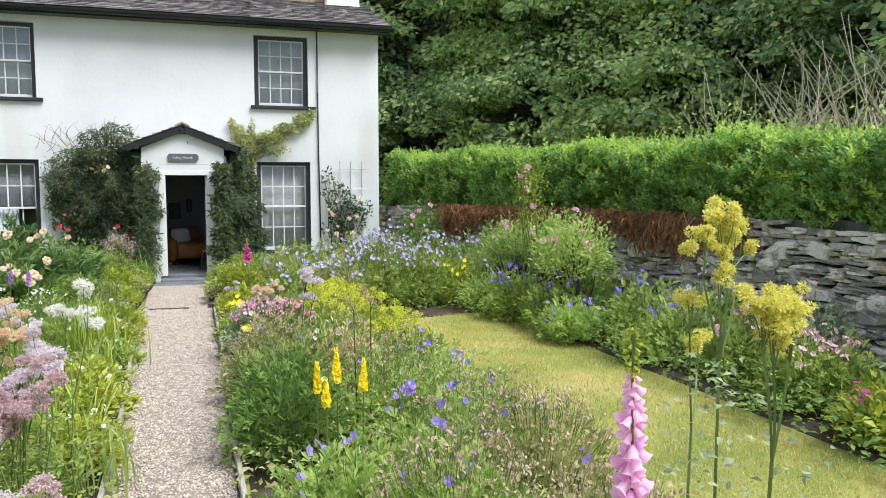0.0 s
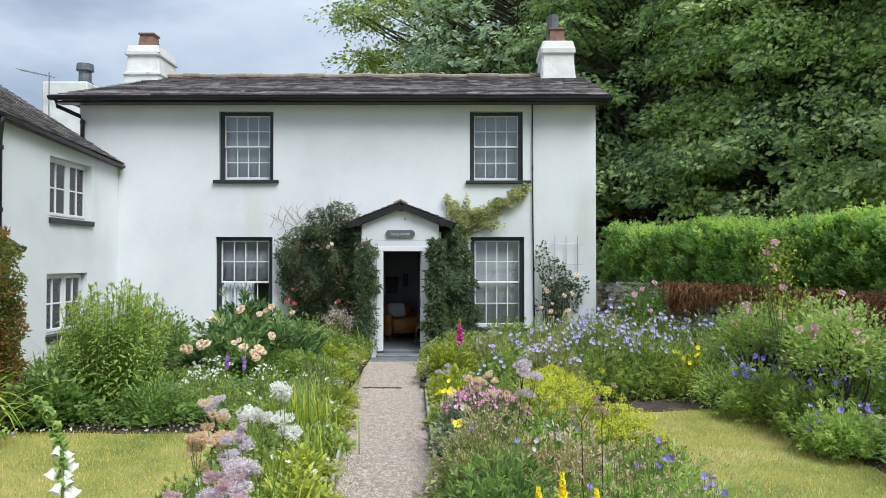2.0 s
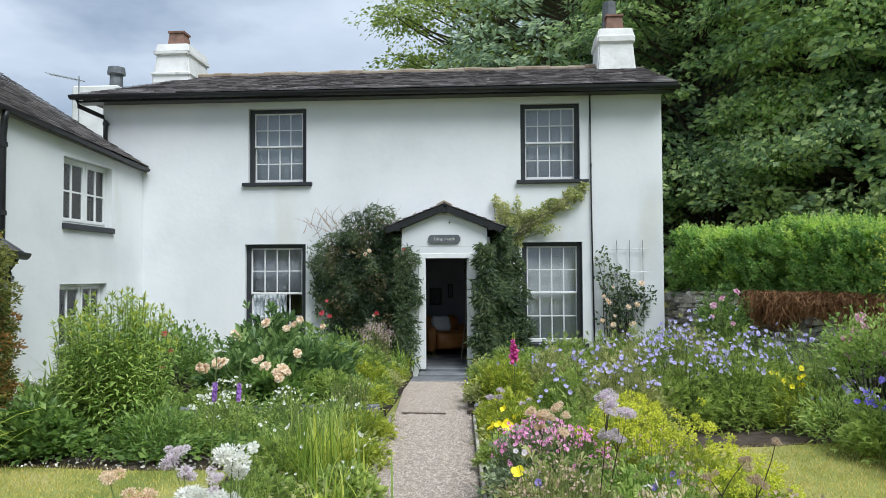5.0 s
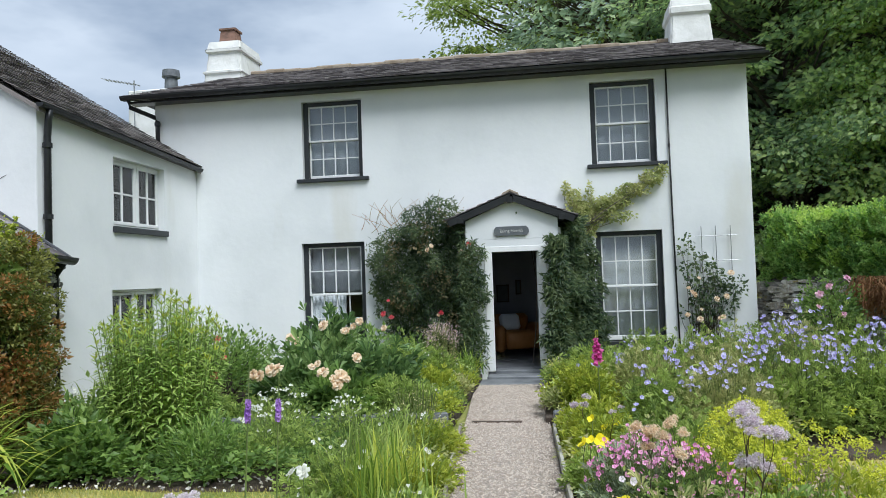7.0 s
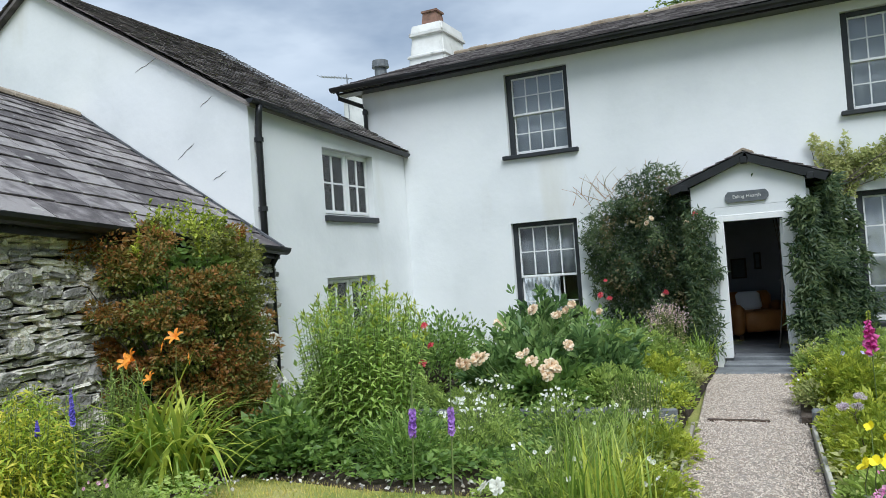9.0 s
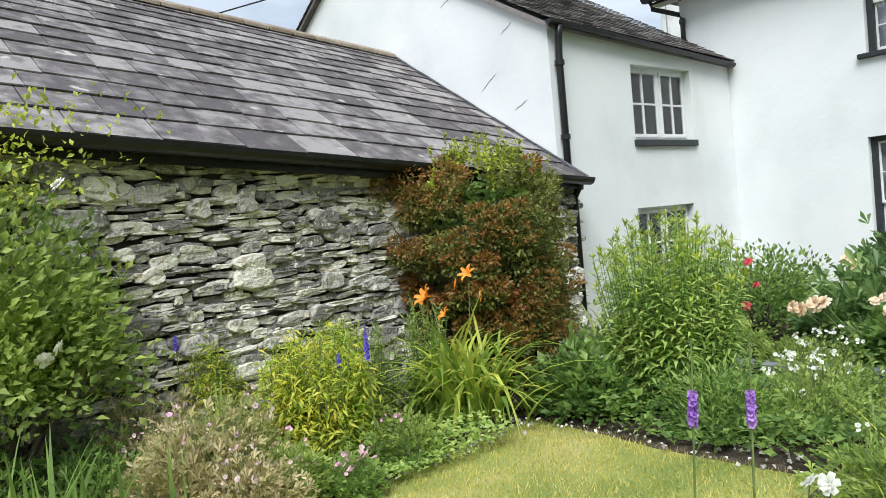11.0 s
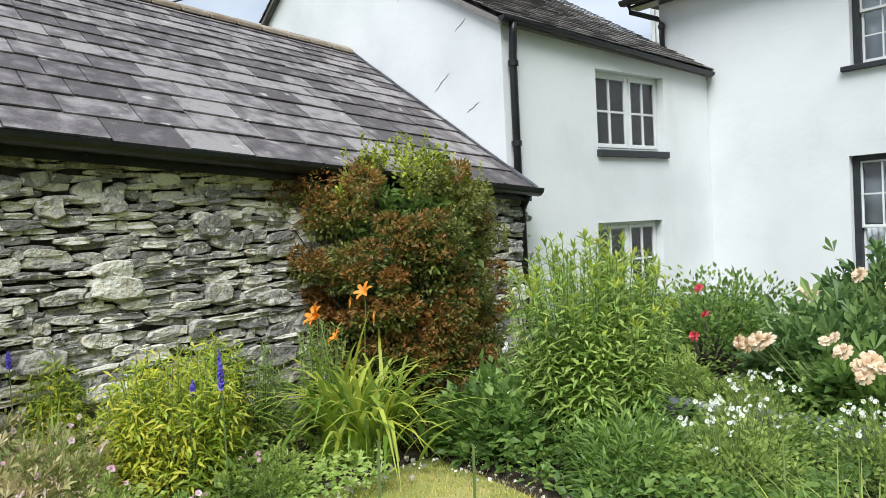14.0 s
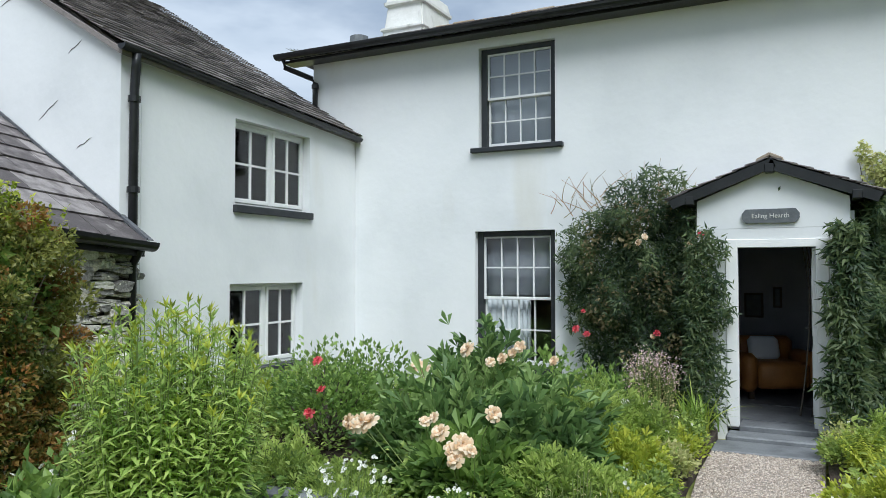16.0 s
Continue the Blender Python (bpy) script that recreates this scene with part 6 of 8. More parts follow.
o = add("strand_mat", stem_set(p0, p1, 0.006, 0.003, rng, 0.3), L_DEAD, creeper)
o.matrix_parent_inverse = inv
o = add("dead_foliage", scatter(LANCE, p0 * 0.5 + p1 * 0.5 + rng.normal(0, 0.03, p0.shape), np.stack([rng.normal(0, 0.3, n), rng.normal(0, 0.4, n), -np.ones(n)], 1), 0.11 * rng.uniform(0.5, 1.3, n), rng), L_DEAD, creeper)
o.matrix_parent_inverse = inv

# dry twigs and brambles behind the hedge
brush = base("brushwood", 8, -7, 1.3, "tangle of dry pale twigs behind the hedge", "brushwood")
inv = brush.matrix_basis.inverted()
n = 520
p0 = np.stack([rng.uniform(7.2, 9.6, n), rng.uniform(-11.5, -6.3, n), np.full(n, 1.5)], 1)
p1 = p0 + np.stack([rng.normal(0, 0.6, n), rng.normal(0, 0.6, n), rng.uniform(0.7, 2.0, n)], 1)
o = add("twig_tangle", stem_set(p0, p1, 0.012, 0.004, rng, 0.15, 5), TWIG, brush)
o.matrix_parent_inverse = inv
n = 6000
p = np.stack([rng.uniform(6.9, 9.8, n), rng.uniform(-12, -5.2, n), 1.3 + rng.uniform(0, 1.35, n) ** 1.0], 1)
p[:, 2] += 0.25 * np.sin(p[:, 1] * 1.7)
o = add("bramble_foliage", scatter(OVATE, p, rng.normal(0, 1, p.shape), 0.075, rng), L_FRESH, brush)
o.matrix_parent_inverse = inv


# ---- climbers on the cottage front ----
def climber(name, label, blobs, n, size, mat_, tm, depth, stems, category="climber", root=(None, 0.0)):
    """Leaves over a patch of wall made of overlapping ovals (x, z, rx, rz, weight)."""
    rng = np.random.default_rng(len(label) * 31 + n)
    cx = np.mean([b[0] for b in blobs])
    th = base(name, cx, -0.02, 0.1, label, category)
    wts = np.array([b[2] * b[3] * b[4] for b in blobs])
    bi = rng.choice(len(blobs), n, p=wts / wts.sum())
    B = np.array(blobs)[bi]
    a, q = rng.uniform(0, 6.283, n), np.sqrt(rng.uniform(0, 1, n))
    edge = 1 + 0.16 * np.sin(5 * a + bi) + 0.1 * np.sin(11 * a + 2 * bi)
    x, z = B[:, 0] + np.cos(a) * q * B[:, 2] * edge, B[:, 1] + np.sin(a) * q * B[:, 3] * edge
    bulge = 0.55 + 0.45 * np.sin(x * 7 + 1) * np.sin(z * 6) + 0.25 * np.sin(x * 17) * np.sin(z * 13)
    dep = depth(x) if callable(depth) else np.full(n, depth)
    y = -dep * np.sqrt(np.maximum(0.3 if callable(depth) else 0.04, 1 - q ** 2)) * np.clip(bulge, 0.55 if callable(depth) else 0.25, 1.1) * rng.uniform(0.5, 1, n) ** 0.5 - 0.02
    y = np.where((np.abs(x) < 0.8) & (z < 2.15), np.minimum(y, -0.88 - rng.uniform(0, 0.22, n)), y)
    ok = (np.abs(x - 0.045) > 0.47 + 0.07 * np.sin(z * 8.3) + 0.05 * np.sin(z * 19) + rng.normal(0, 0.035, n)) | (z > 2.2)
    x, y, z, q, bi = x[ok], y[ok], z[ok], q[ok], bi[ok]
    n = len(x)
    p = np.stack([x - cx, y, np.maximum(z - 0.1, 0.0)], 1)
    way = np.stack([rng.normal(0, 0.8, n), -np.abs(rng.normal(0.6, 0.4, n)), rng.normal(-0.25, 0.6, n)], 1)
    add("foliage", scatter(tm, p, way, size * rng.uniform(0.6, 1.35, n), rng, 0.45, (0, -0.9, 0.6)), mat_, th)
    k = stems
    j = rng.integers(0, n, k)
    p0 = np.stack([rng.uniform(-0.3, 0.3, k) if root[0] is None else rng.normal(root[0] - cx, 0.05, k), np.full(k, -0.08), np.full(k, root[1])], 1)
    add("stemwork", stem_set(p0, p[j] * np.array((1, 0.5, 1)), 0.012, 0.003, rng, 0.05, 6), BARK, th)
    return th, rng


clim_l, rng = climber("climbing_rose", "dark climbing shrub with a few red roses by the door", [(-1.35, 1.2, 0.95, 1.2, 1), (-1.85, 1.6, 0.6, 0.7, 1), (-0.85, 1.75, 0.48, 0.75, 1), (-1.35, 2.35, 0.6, 0.45, 0.9), (-0.72, 0.8, 0.34, 0.9, 1), (-1.9, 2.25, 0.4, 0.2, 0.6), (-1.2, 2.72, 0.3, 0.2, 0.6), (-2.25, 2.0, 0.25, 0.35, 0.5)], 26000, 0.082, L_CLIMB, LANCE, lambda x: np.interp(x, (-2.5, -1.5, -1.0, -0.3), (0.3, 0.85, 1.1, 1.15)), 60)
blooms(clim_l, B_RED, at_world(clim_l, [(-0.66, -1.02, 2.08), (-1.15, -0.85, 1.02), (-2.1, -0.42, 1.22), (-2.2, -0.4, 1.0), (-2.05, -0.45, 0.95)]), 0.045, rng, "rose", False)
blooms(clim_l, B_PEACH, at_world(clim_l, [(-0.78, -1.0, 1.98), (-1.35, -0.8, 2.02), (-1.28, -0.82, 2.08), (-0.7, -1.02, 1.9), (-1.2, -0.84, 0.98)]), 0.04, rng, "rose", False)
n = 60
sp = np.stack([rng.uniform(-1.2, 0.6, n), np.full(n, -0.12), rng.uniform(2.1, 2.6, n)], 1)
add("sprig_growth", stem_set(sp, sp + np.stack([rng.normal(0, 0.25, n), rng.normal(0, 0.04, n), rng.uniform(0.15, 0.45, n)], 1), 0.006, 0.002, rng, 0.15, 5), L_RUST, clim_l)
n = 2600
x, z = rng.uniform(-2.1, -0.62, n), rng.uniform(0.7, 2.6, n)
ok = np.sin(x * 9 + z * 4) + np.sin(z * 7 - x * 3) > 0.1
x, z = x[ok], z[ok]
y = -np.interp(x, (-2.5, -1.5, -1.0, -0.3), (0.3, 0.8, 1.02, 1.1)) * rng.uniform(0.72, 1.0, len(x)) * np.where(z > 2.1, 0.7, 1.0)
p = at_world(clim_l, np.stack([x, y, z], 1))
add("bronze_foliage", scatter(OVATE, p, rng.normal(0, 0.8, p.shape) + np.array((0, -0.4, 0)), 0.058 * rng.uniform(0.6, 1.3, len(p)), rng), L_BRONZE, clim_l)
clim_r, rng = climber("evergreen_climber", "dense dark evergreen climber trained beside the door", [(0.88, 0.6, 0.55, 0.7, 1), (0.88, 1.3, 0.47, 0.8, 1), (0.88, 1.95, 0.4, 0.55, 1), (1.15, 0.5, 0.3, 0.45, 0.8), (0.72, 2.25, 0.25, 0.2, 1)], 17000, 0.11, L_CLIMB, LANCE, lambda x: np.interp(x, (0.3, 0.95, 1.25, 1.6), (1.15, 1.1, 0.7, 0.3)), 40)
clim_t, rng = climber("ivy", "bright variegated ivy spreading up the white wall", [(1.12, 2.45, 0.3, 0.28, 1), (1.35, 2.6, 0.28, 0.2, 1), (1.0, 2.8, 0.13, 0.16, 0.8), (1.65, 2.72, 0.25, 0.13, 1), (1.95, 2.9, 0.25, 0.12, 1), (2.25, 3.08, 0.18, 0.13, 1), (2.42, 3.2, 0.1, 0.1, 0.8), (0.88, 2.98, 0.06, 0.13, 0.7), (1.25, 2.9, 0.06, 0.16, 0.6), (1.7, 2.48, 0.28, 0.09, 0.5)], 4200, 0.055, L_PALE, OVATE, 0.16, 30, root=(1.0, 2.1))
clim_p, rng = climber("canopy_ivy", "dark ivy creeping under the porch canopy", [(0.62, 2.4, 0.36, 0.12, 1), (0.25, 2.55, 0.22, 0.07, 0.8), (0.7, 2.2, 0.2, 0.15, 1)], 900, 0.055, L_CLIMB, OVATE, 1.15, 8)
trel = base("trellis", 3.05, -0.05, 0.6, "thin wire trellis fixed on the white wall", "trellis")
for dx in (-0.05, 0.17, 0.4):
    bm = bmesh.new()
    tube(bm, [(dx, 0, -0.4), (dx, 0, 1.66)], 0.006, 5)
    part("upright_wire", bm, METAL, trel)
for dz in (0.3, 0.7, 1.1, 1.5):
    bm = bmesh.new()
    tube(bm, [(-0.15, -0.012, dz), (0.5, -0.012, dz)], 0.005, 5)
    part("cross_wire", bm, METAL, trel)
tr, rng = climber("trained_rose", "thin climbing rose with pale yellow blooms on trellis", [(2.95, 1.5, 0.3, 0.32, 0.7), (3.2, 1.15, 0.35, 0.35, 0.7), (2.75, 1.95, 0.16, 0.2, 0.6), (3.45, 1.3, 0.2, 0.2, 0.5), (2.9, 0.9, 0.25, 0.3, 0.5)], 850, 0.065, L_CLIMB, OVATE, 0.25, 40)
blooms(tr, B_PEACH2, at_world(tr, np.stack([np.random.default_rng(2).uniform(2.65, 3.55, 12), np.full(12, -0.25), np.random.default_rng(3).uniform(0.7, 1.7, 12)], 1)), 0.05, rng, "rose", False)

# ---- border below the barn ----
rng = np.random.default_rng(61)
bush = plant("pieris_bush", -4.84, -6.2, "large rounded shrub with rust-tipped green leaves", "shrub")
k = 150
a, t = rng.uniform(0, 6.283, k), rng.uniform(0, 1, k) ** 0.85
q = np.where(t < 0.7, 0.86 + 0.2 * t, np.sqrt(np.maximum(0.02, 1 - ((t - 0.66) / 0.36) ** 2))) * rng.uniform(0.8, 1.08, k)
cl = np.stack([np.maximum(np.cos(a) * q * 0.7, -0.42), np.sin(a) * q * 0.88, 0.22 + 1.92 * t], 1)
cl = np.concatenate([cl, [(-0.3, -0.95, 1.95), (-0.3, -0.82, 2.0), (-0.1, -0.78, 2.0), (-0.25, -1.08, 1.9)]])
k = len(cl)
rad = rng.uniform(0.11, 0.2, k)
rusty = np.sin(cl[:, 0] * 3.1 + cl[:, 2] * 2.3) + np.sin(cl[:, 1] * 3.7 + cl[:, 2] * 1.1 + 2) + rng.normal(0, 0.7, k) - 0.7 * (cl[:, 2] - 1.2) > -0.95
low = np.array((0, 0, 0.05))
add("foliage", clump_crown(cl - low, rad * 0.8, 130, 0.042, rng, OVATE, 0.6), L_OLIVE, bush)
add("rust_foliage", clump_crown(cl[rusty] + low, rad[rusty] * 0.95, 230, 0.042, rng, OVATE, 0.55), L_RUST, bush)
add("green_foliage", clump_crown(cl[~rusty] + low, rad[~rusty] * 0.95, 170, 0.042, rng, OVATE, 0.55), L_OLIVE, bush)
# dark green inner leaves, put in as painted shade between the clumps
add("gap_shade_foliage", clump_crown(cl * np.array((0.68, 0.68, 0.86)) + np.array((0, 0, 0.1)), rad, 24, 0.09, rng, OVATE), L_DARK, bush)
add("branchwork", stem_set(np.stack([rng.normal(0, 0.08, k), rng.normal(0, 0.1, k), np.zeros(k)], 1), cl * 0.9, 0.02, 0.005, rng, 0.06), BARK, bush)
n = 90
a, q = rng.uniform(0, 6.283, n), np.sqrt(rng.uniform(0, 1, n))
p0 = np.stack([np.cos(a) * q * 0.5, np.sin(a) * q * 0.75, 1.5 + 0.72 * np.sqrt(1 - 0.7 * q ** 2)], 1)
p1 = p0 + np.stack([rng.normal(0, 0.05, n), rng.normal(0, 0.05, n), rng.uniform(0.06, 0.28, n)], 1)
i = np.repeat(np.arange(n), 22)
p = p0[i] + (p1 - p0)[i] * np.tile(np.linspace(-0.3, 1, 22), n)[:, None]
add("young_growth", scatter(OVATE, p, rng.normal(0, 0.7, p.shape) + np.array((0, 0, 0.6)), 0.048, rng), L_LIME, bush)
lil, rng = strap_clump("daylily", -4.1, -7.2, 260, 1.2, "arching daylily with a few orange flowers", L_STRAP, 0.6, 0.5, 0.021, 0.15, "flower")
blooms(lil, B_LILY, at_world(lil, [(-4.07, -7.11, 1.15), (-4.16, -7.3, 0.84), (-4.2, -7.42, 1.02), (-4.3, -7.38, 0.98)]), 0.075, rng, "lily", True)
add("bud_cluster", scatter(LANCE, at_world(lil, [(-4.15, -7.2, 1.05), (-4.12, -7.22, 1.08), (-3.85, -7.2, 0.95), (-4.4, -7.3, 1.0), (-4.42, -7.32, 1.04), (-3.88, -7.18, 0.98)]), np.array([(0.2, 0, 1)] * 6), 0.07, rng), P_ORANGE, lil)
for x, y, r, h, k in ((-4.3, -8.45, 0.4, 0.95, 120), (-4.6, -8.05, 0.26, 1.0, 50), (-4.85, -9.0, 0.22, 0.95, 44)):
    th, rng, tips = leafy_stems("bleeding_heart", x, y, r, h, k, 16, "yellow-green feathery leafy clump by the barn", L_LIME, 0.09, LANCE)
    i = np.repeat(np.arange(k), 60)
    p = tips[i] * np.array((1, 1, 1)) - np.stack([np.zeros(len(i)), np.zeros(len(i)), rng.uniform(0, h * 0.75, len(i))], 1) + rng.normal(0, 0.05, (len(i), 3))
    d = np.stack([rng.normal(0, 1, len(i)), rng.normal(0, 1, len(i)), rng.uniform(-0.7, 0.3, len(i))], 1)
    add("feathery_foliage", scatter(LANCE, p, d, 0.075 * rng.uniform(0.6, 1.3, len(i)), rng, 0.4), L_YELLOWING, th)
for x, y, r, h, k in ((-4.75, -7.7, 0.3, 0.85, 40), (-4.6, -7.25, 0.3, 1.0, 44)):
    leafy_stems("border_aster", x, y, r, h, k, 34, "tall fine-leaved green perennial by the wall", L_MID, 0.09, LANCE)
for x, y, r, h, m, n in ((-4.05, -9.25, 0.42, 0.66, L_PALE, 2000), (-4.5, -9.55, 0.4, 0.72, L_TAN, 1500), (-3.5, -9.3, 0.3, 0.42, L_TAN, 1100)):
    geranium(x, y, r, h, "fading cranesbill with pale papery leaves", P_DUSTY, 30, m, n, 0.06, 0.02, 60)
spire_plant("delphinium", -3.78, -8.32, 0.98, 1, "single blue delphinium spike with dark leaves", P_BLUE, False, 0.018, 0.24, 0.12, L_MID, 0.02, 0.06, 90)
spire_plant("delphinium", -4.02, -8.4, 0.78, 1, "short blue delphinium spike in the border", P_BLUE, False, 0.016, 0.12, 0.1, L_MID, 0.02, 0.05, 60)
spire_plant("delphinium", -4.75, -9.25, 1.0, 1, "blue delphinium spike beside the stone wall", P_BLUE, False, 0.016, 0.1, 0.1, L_MID, 0.02, 0.05, 60)
geranium(-3.5, -8.72, 0.22, 0.26, "low pink flowering cranesbill at the lawn edge", P_PINK, 26, L_DARK, 800, 0.05, 0.022)
geranium(-3.75, -8.05, 0.24, 0.32, "low leafy plant with small pink flowers", P_PINK, 8, L_MID, 700, 0.05, 0.018)
geranium(-3.8, -9.55, 0.42, 0.62, "fading cranesbill with tan leaves and seed heads", P_PINK, 10, L_TAN, 2300, 0.07, 0.018, 120)
geranium(-4.3, -9.1, 0.3, 0.55, "fading tan and green leafy perennial", P_PINK, 8, L_TAN, 1200, 0.05, 0.018, 40)
geranium(-3.65, -9.05, 0.28, 0.4, "green leafy perennial by the lawn", P_PINK, 10, L_MID, 1100, 0.055, 0.018)
strap_clump("iris", -4.65, -9.05, 40, 0.8, "upright dark green iris leaves", L_MID, 0.2, 0.05, 0.014, 0.1)
strap_clump("iris", -3.55, -10.35, 110, 0.75, "upright dark green iris leaves near the lawn", L_DARK, 0.3, 0.12, 0.013, 0.2)
rb, rng = shrub("white_rose_bush", -4.5, -10.45, 0.6, 0.8, 1.35, 11000, 0.07, "tall loose rose bush with a few white roses", L_MID, OVATE, 0.75, 0.35, inner=0.3)
blooms(rb, B_WHITE, at_world(rb, [(-4.0, -10.2, 1.05), (-4.02, -10.12, 1.1), (-4.1, -10.35, 1.02), (-4.2, -10.0, 2.0)]), 0.05, rng, "rose", False)
n = 900
p = np.stack([rng.normal(0, 0.3, n), rng.normal(0.1, 0.35, n), rng.uniform(1.9, 2.55, n)], 1)
add("young_growth", scatter(OVATE, p, rng.normal(0, 0.6, p.shape) + np.array((0, 0, 0.5)), 0.05, rng), L_LIME, rb)
geranium(-4.35, -10.65, 0.5, 0.75, "dark leafy perennial below the rose bush", P_LILAC, 6, L_DARK, 2000, 0.065)
geranium(-4.2, -10.0, 0.35, 0.6, "dark leafy perennial below the rose bush", P_LILAC, 6, L_DARK, 1500, 0.06)
geranium(-3.4, -9.9, 0.22, 0.3, "low lime-green leafy perennial", P_YELLOW, 6, L_LIME, 700, 0.05, 0.014)

# ---- bed in front of the raised edging, left of the path ----
gold, rng, tips = leafy_stems("goldenrod", -3.02, -5.95, 0.62, 1.5, 190, 64, "tall bushy goldenrod clump not yet in flower", L_FRESH, 0.125, LANCE, 0.55)
add("tip_growth", scatter(LANCE, np.repeat(tips, 5, 0), rng.normal(0, 0.5, (len(tips) * 5, 3)) + np.array((0, 0, 0.8)), 0.075, rng), L_LIME, gold)
geranium(-3.75, -5.85, 0.42, 0.62, "leafy bush with small white flowers by the shrub", P_WHITE, 16, L_DARK, 2200, 0.065, 0.028, tm=OVATE, name="white_shrub")
geranium(-3.5, -6.4, 0.46, 0.56, "dark green leafy mound at the lawn edge", P_WHITE, 8, L_DARK, 1500, 0.1, 0.018, tm=OVATE, name="leafy_mound")
geranium(-2.35, -6.4, 0.38, 0.5, "feathery green leafy mound at the lawn edge", P_WHITE, 4, L_DARK, 1900, 0.085, 0.014, tm=LANCE, name="leafy_mound")
geranium(-1.85, -6.1, 0.42, 0.5, "small white flowering perennial clump", P_WHITE, 70, L_MID, 2000, 0.04, 0.016, tm=OVATE, name="white_perennial")
geranium(-2.1, -5.4, 0.38, 0.52, "green clump with many small white flowers", P_WHITE, 60, L_MID, 1600, 0.04, 0.017, tm=OVATE, name="white_perennial")
geranium(-1.35, -5.45, 0.34, 0.48, "green clump with many small white flowers", P_WHITE, 50, L_MID, 1400, 0.04, 0.017, tm=OVATE, name="white_perennial")

# ---- raised bed left of the door: peonies ----
peony_blooms = [(-2.78, -4.36, 0.5), (-2.7, -4.38, 0.49), (-2.63, -3.55, 0.85), (-2.58, -3.5, 0.8), (-2.05, -3.05, 0.88), (-1.97, -3.02, 0.93), (-2.3, -3.25, 0.97), (-1.86, -3.12, 1.0), (-1.92, -3.62, 0.92), (-1.49, -3.32, 0.92), (-2.03, -4.52, 0.6), (-1.97, -4.5, 0.63), (-1.9, -4.55, 0.54), (-2.4, -4.76, 0.6), (-2.34, -4.74, 0.61), (-1.7, -4.78, 0.5), (-1.63, -4.76, 0.53), (-1.66, -4.8, 0.44), (-1.56, -4.78, 0.5), (-1.52, -4.5, 0.69)]
for k, (x, y, r, h) in enumerate(((-2.25, -3.75, 0.6, 0.6), (-1.5, -3.7, 0.5, 0.58), (-1.8, -4.3, 0.42, 0.32), (-2.4, -2.75, 0.55, 0.86))):
    rng = rngs(x, y)
    th = plant("peony", x, y, "leafy peony with large faded peach blooms", "flower", "peonies before the cottage")
    foliage(th, rng, r, h, 1700, PALMATE, 0.19, L_PEONY if k != 2 else L_DARK, inner=0.3, lift=0.4, lumps=0.5)
    mine = [p for p in peony_blooms if (p[0] - x) ** 2 + (p[1] - y) ** 2 == min((p[0] - a) ** 2 + (p[1] - b) ** 2 for a, b, _, _ in ((-2.25, -3.75, 0, 0), (-1.5, -3.7, 0, 0), (-1.8, -4.3, 0, 0), (-2.4, -2.75, 0, 0)))]
    if mine:
        blooms(th, B_PEACH if k % 2 else B_PEACH2, at_world(th, [(a, b - 0.05, c + 0.05) for a, b, c in mine]), 0.07, rng, "peony_bloom")
rr, rng = shrub("red_rose_bush", -3.55, -3.6, 0.55, 0.55, 0.72, 3800, 0.055, "rose bush with a few dusky red roses", L_DARK, OVATE, 0.2, 0.3, inner=0.4)
blooms(rr, B_RED, at_world(rr, [(-3.3, -4.05, 0.7), (-3.42, -4.05, 0.5), (-3.45, -3.9, 0.92)]), 0.05, rng, "rose", False)
for x, y, r, h, m in ((-4.6, -3.4, 0.5, 0.7, L_MID), (-4.2, -4.5, 0.4, 0.5, L_DARK), (-3.3, -4.6, 0.4, 0.4, L_MID), (-2.7, -4.65, 0.38, 0.3, L_MID), (-1.15, -4.35, 0.36, 0.4, L_MID), (-0.85, -3.6, 0.32, 0.42, L_LIME), (-0.85, -4.3, 0.26, 0.28, L_MID), (-4.9, -2.0, 0.5, 0.6, L_MID), (-3.9, -2.2, 0.6, 0.85, L_DARK), (-1.3, -2.7, 0.5, 0.7, L_MID), (-2.0, -2.2, 0.6, 0.9, L_DARK), (-1.6, -1.2, 0.5, 0.6, L_DARK)):
    geranium(x, y, r, h, "green leafy perennial in the raised bed", P_WHITE, 0, m, 1500, 0.075, name="leafy_perennial", tm=OVATE if m is L_DARK else PALMATE)
strap_clump("iris", -4.35, -4.6, 60, 0.9, "upright green sword leaves beside the shrub", L_MID, 0.25, 0.08, 0.016, 0.15)
strap_clump("ornamental_grass", -0.68, -1.35, 130, 0.55, "green grassy clump beside the doorstep", L_STRAP, 0.6, 0.4, 0.008, 0.1)
pinky, rng, tips = leafy_stems("pink_heuchera", -1.02, -1.9, 0.28, 0.86, 90, 16, "tall airy perennial with pale buff-pink seed heads", L_TAN, 0.04, DIAMOND)
add("blossom", fluff(tips, np.full(len(tips), 0.06), 12, DIAMOND, 0.02, rng), P_DUSTY, pinky)
geranium(-0.95, -2.6, 0.28, 0.5, "green mound with a few white blooms", P_WHITE, 6, L_MID, 1100, 0.07, 0.04)

for k, (x, y) in enumerate(((-0.72, -1.9), (-0.66, -2.5), (-0.64, -3.1), (-0.66, -3.9), (-0.62, -4.4), (0.66, -1.7), (0.62, -2.1), (0.64, -3.6), (0.66, -4.1))):
    geranium(x, y, 0.22, 0.26, "low leafy clump spilling over the path edge", P_WHITE, 4, (L_MID, L_LIME, L_PALE)[k % 3], 800, 0.045, 0.016, tm=OVATE, name="edging_plant")

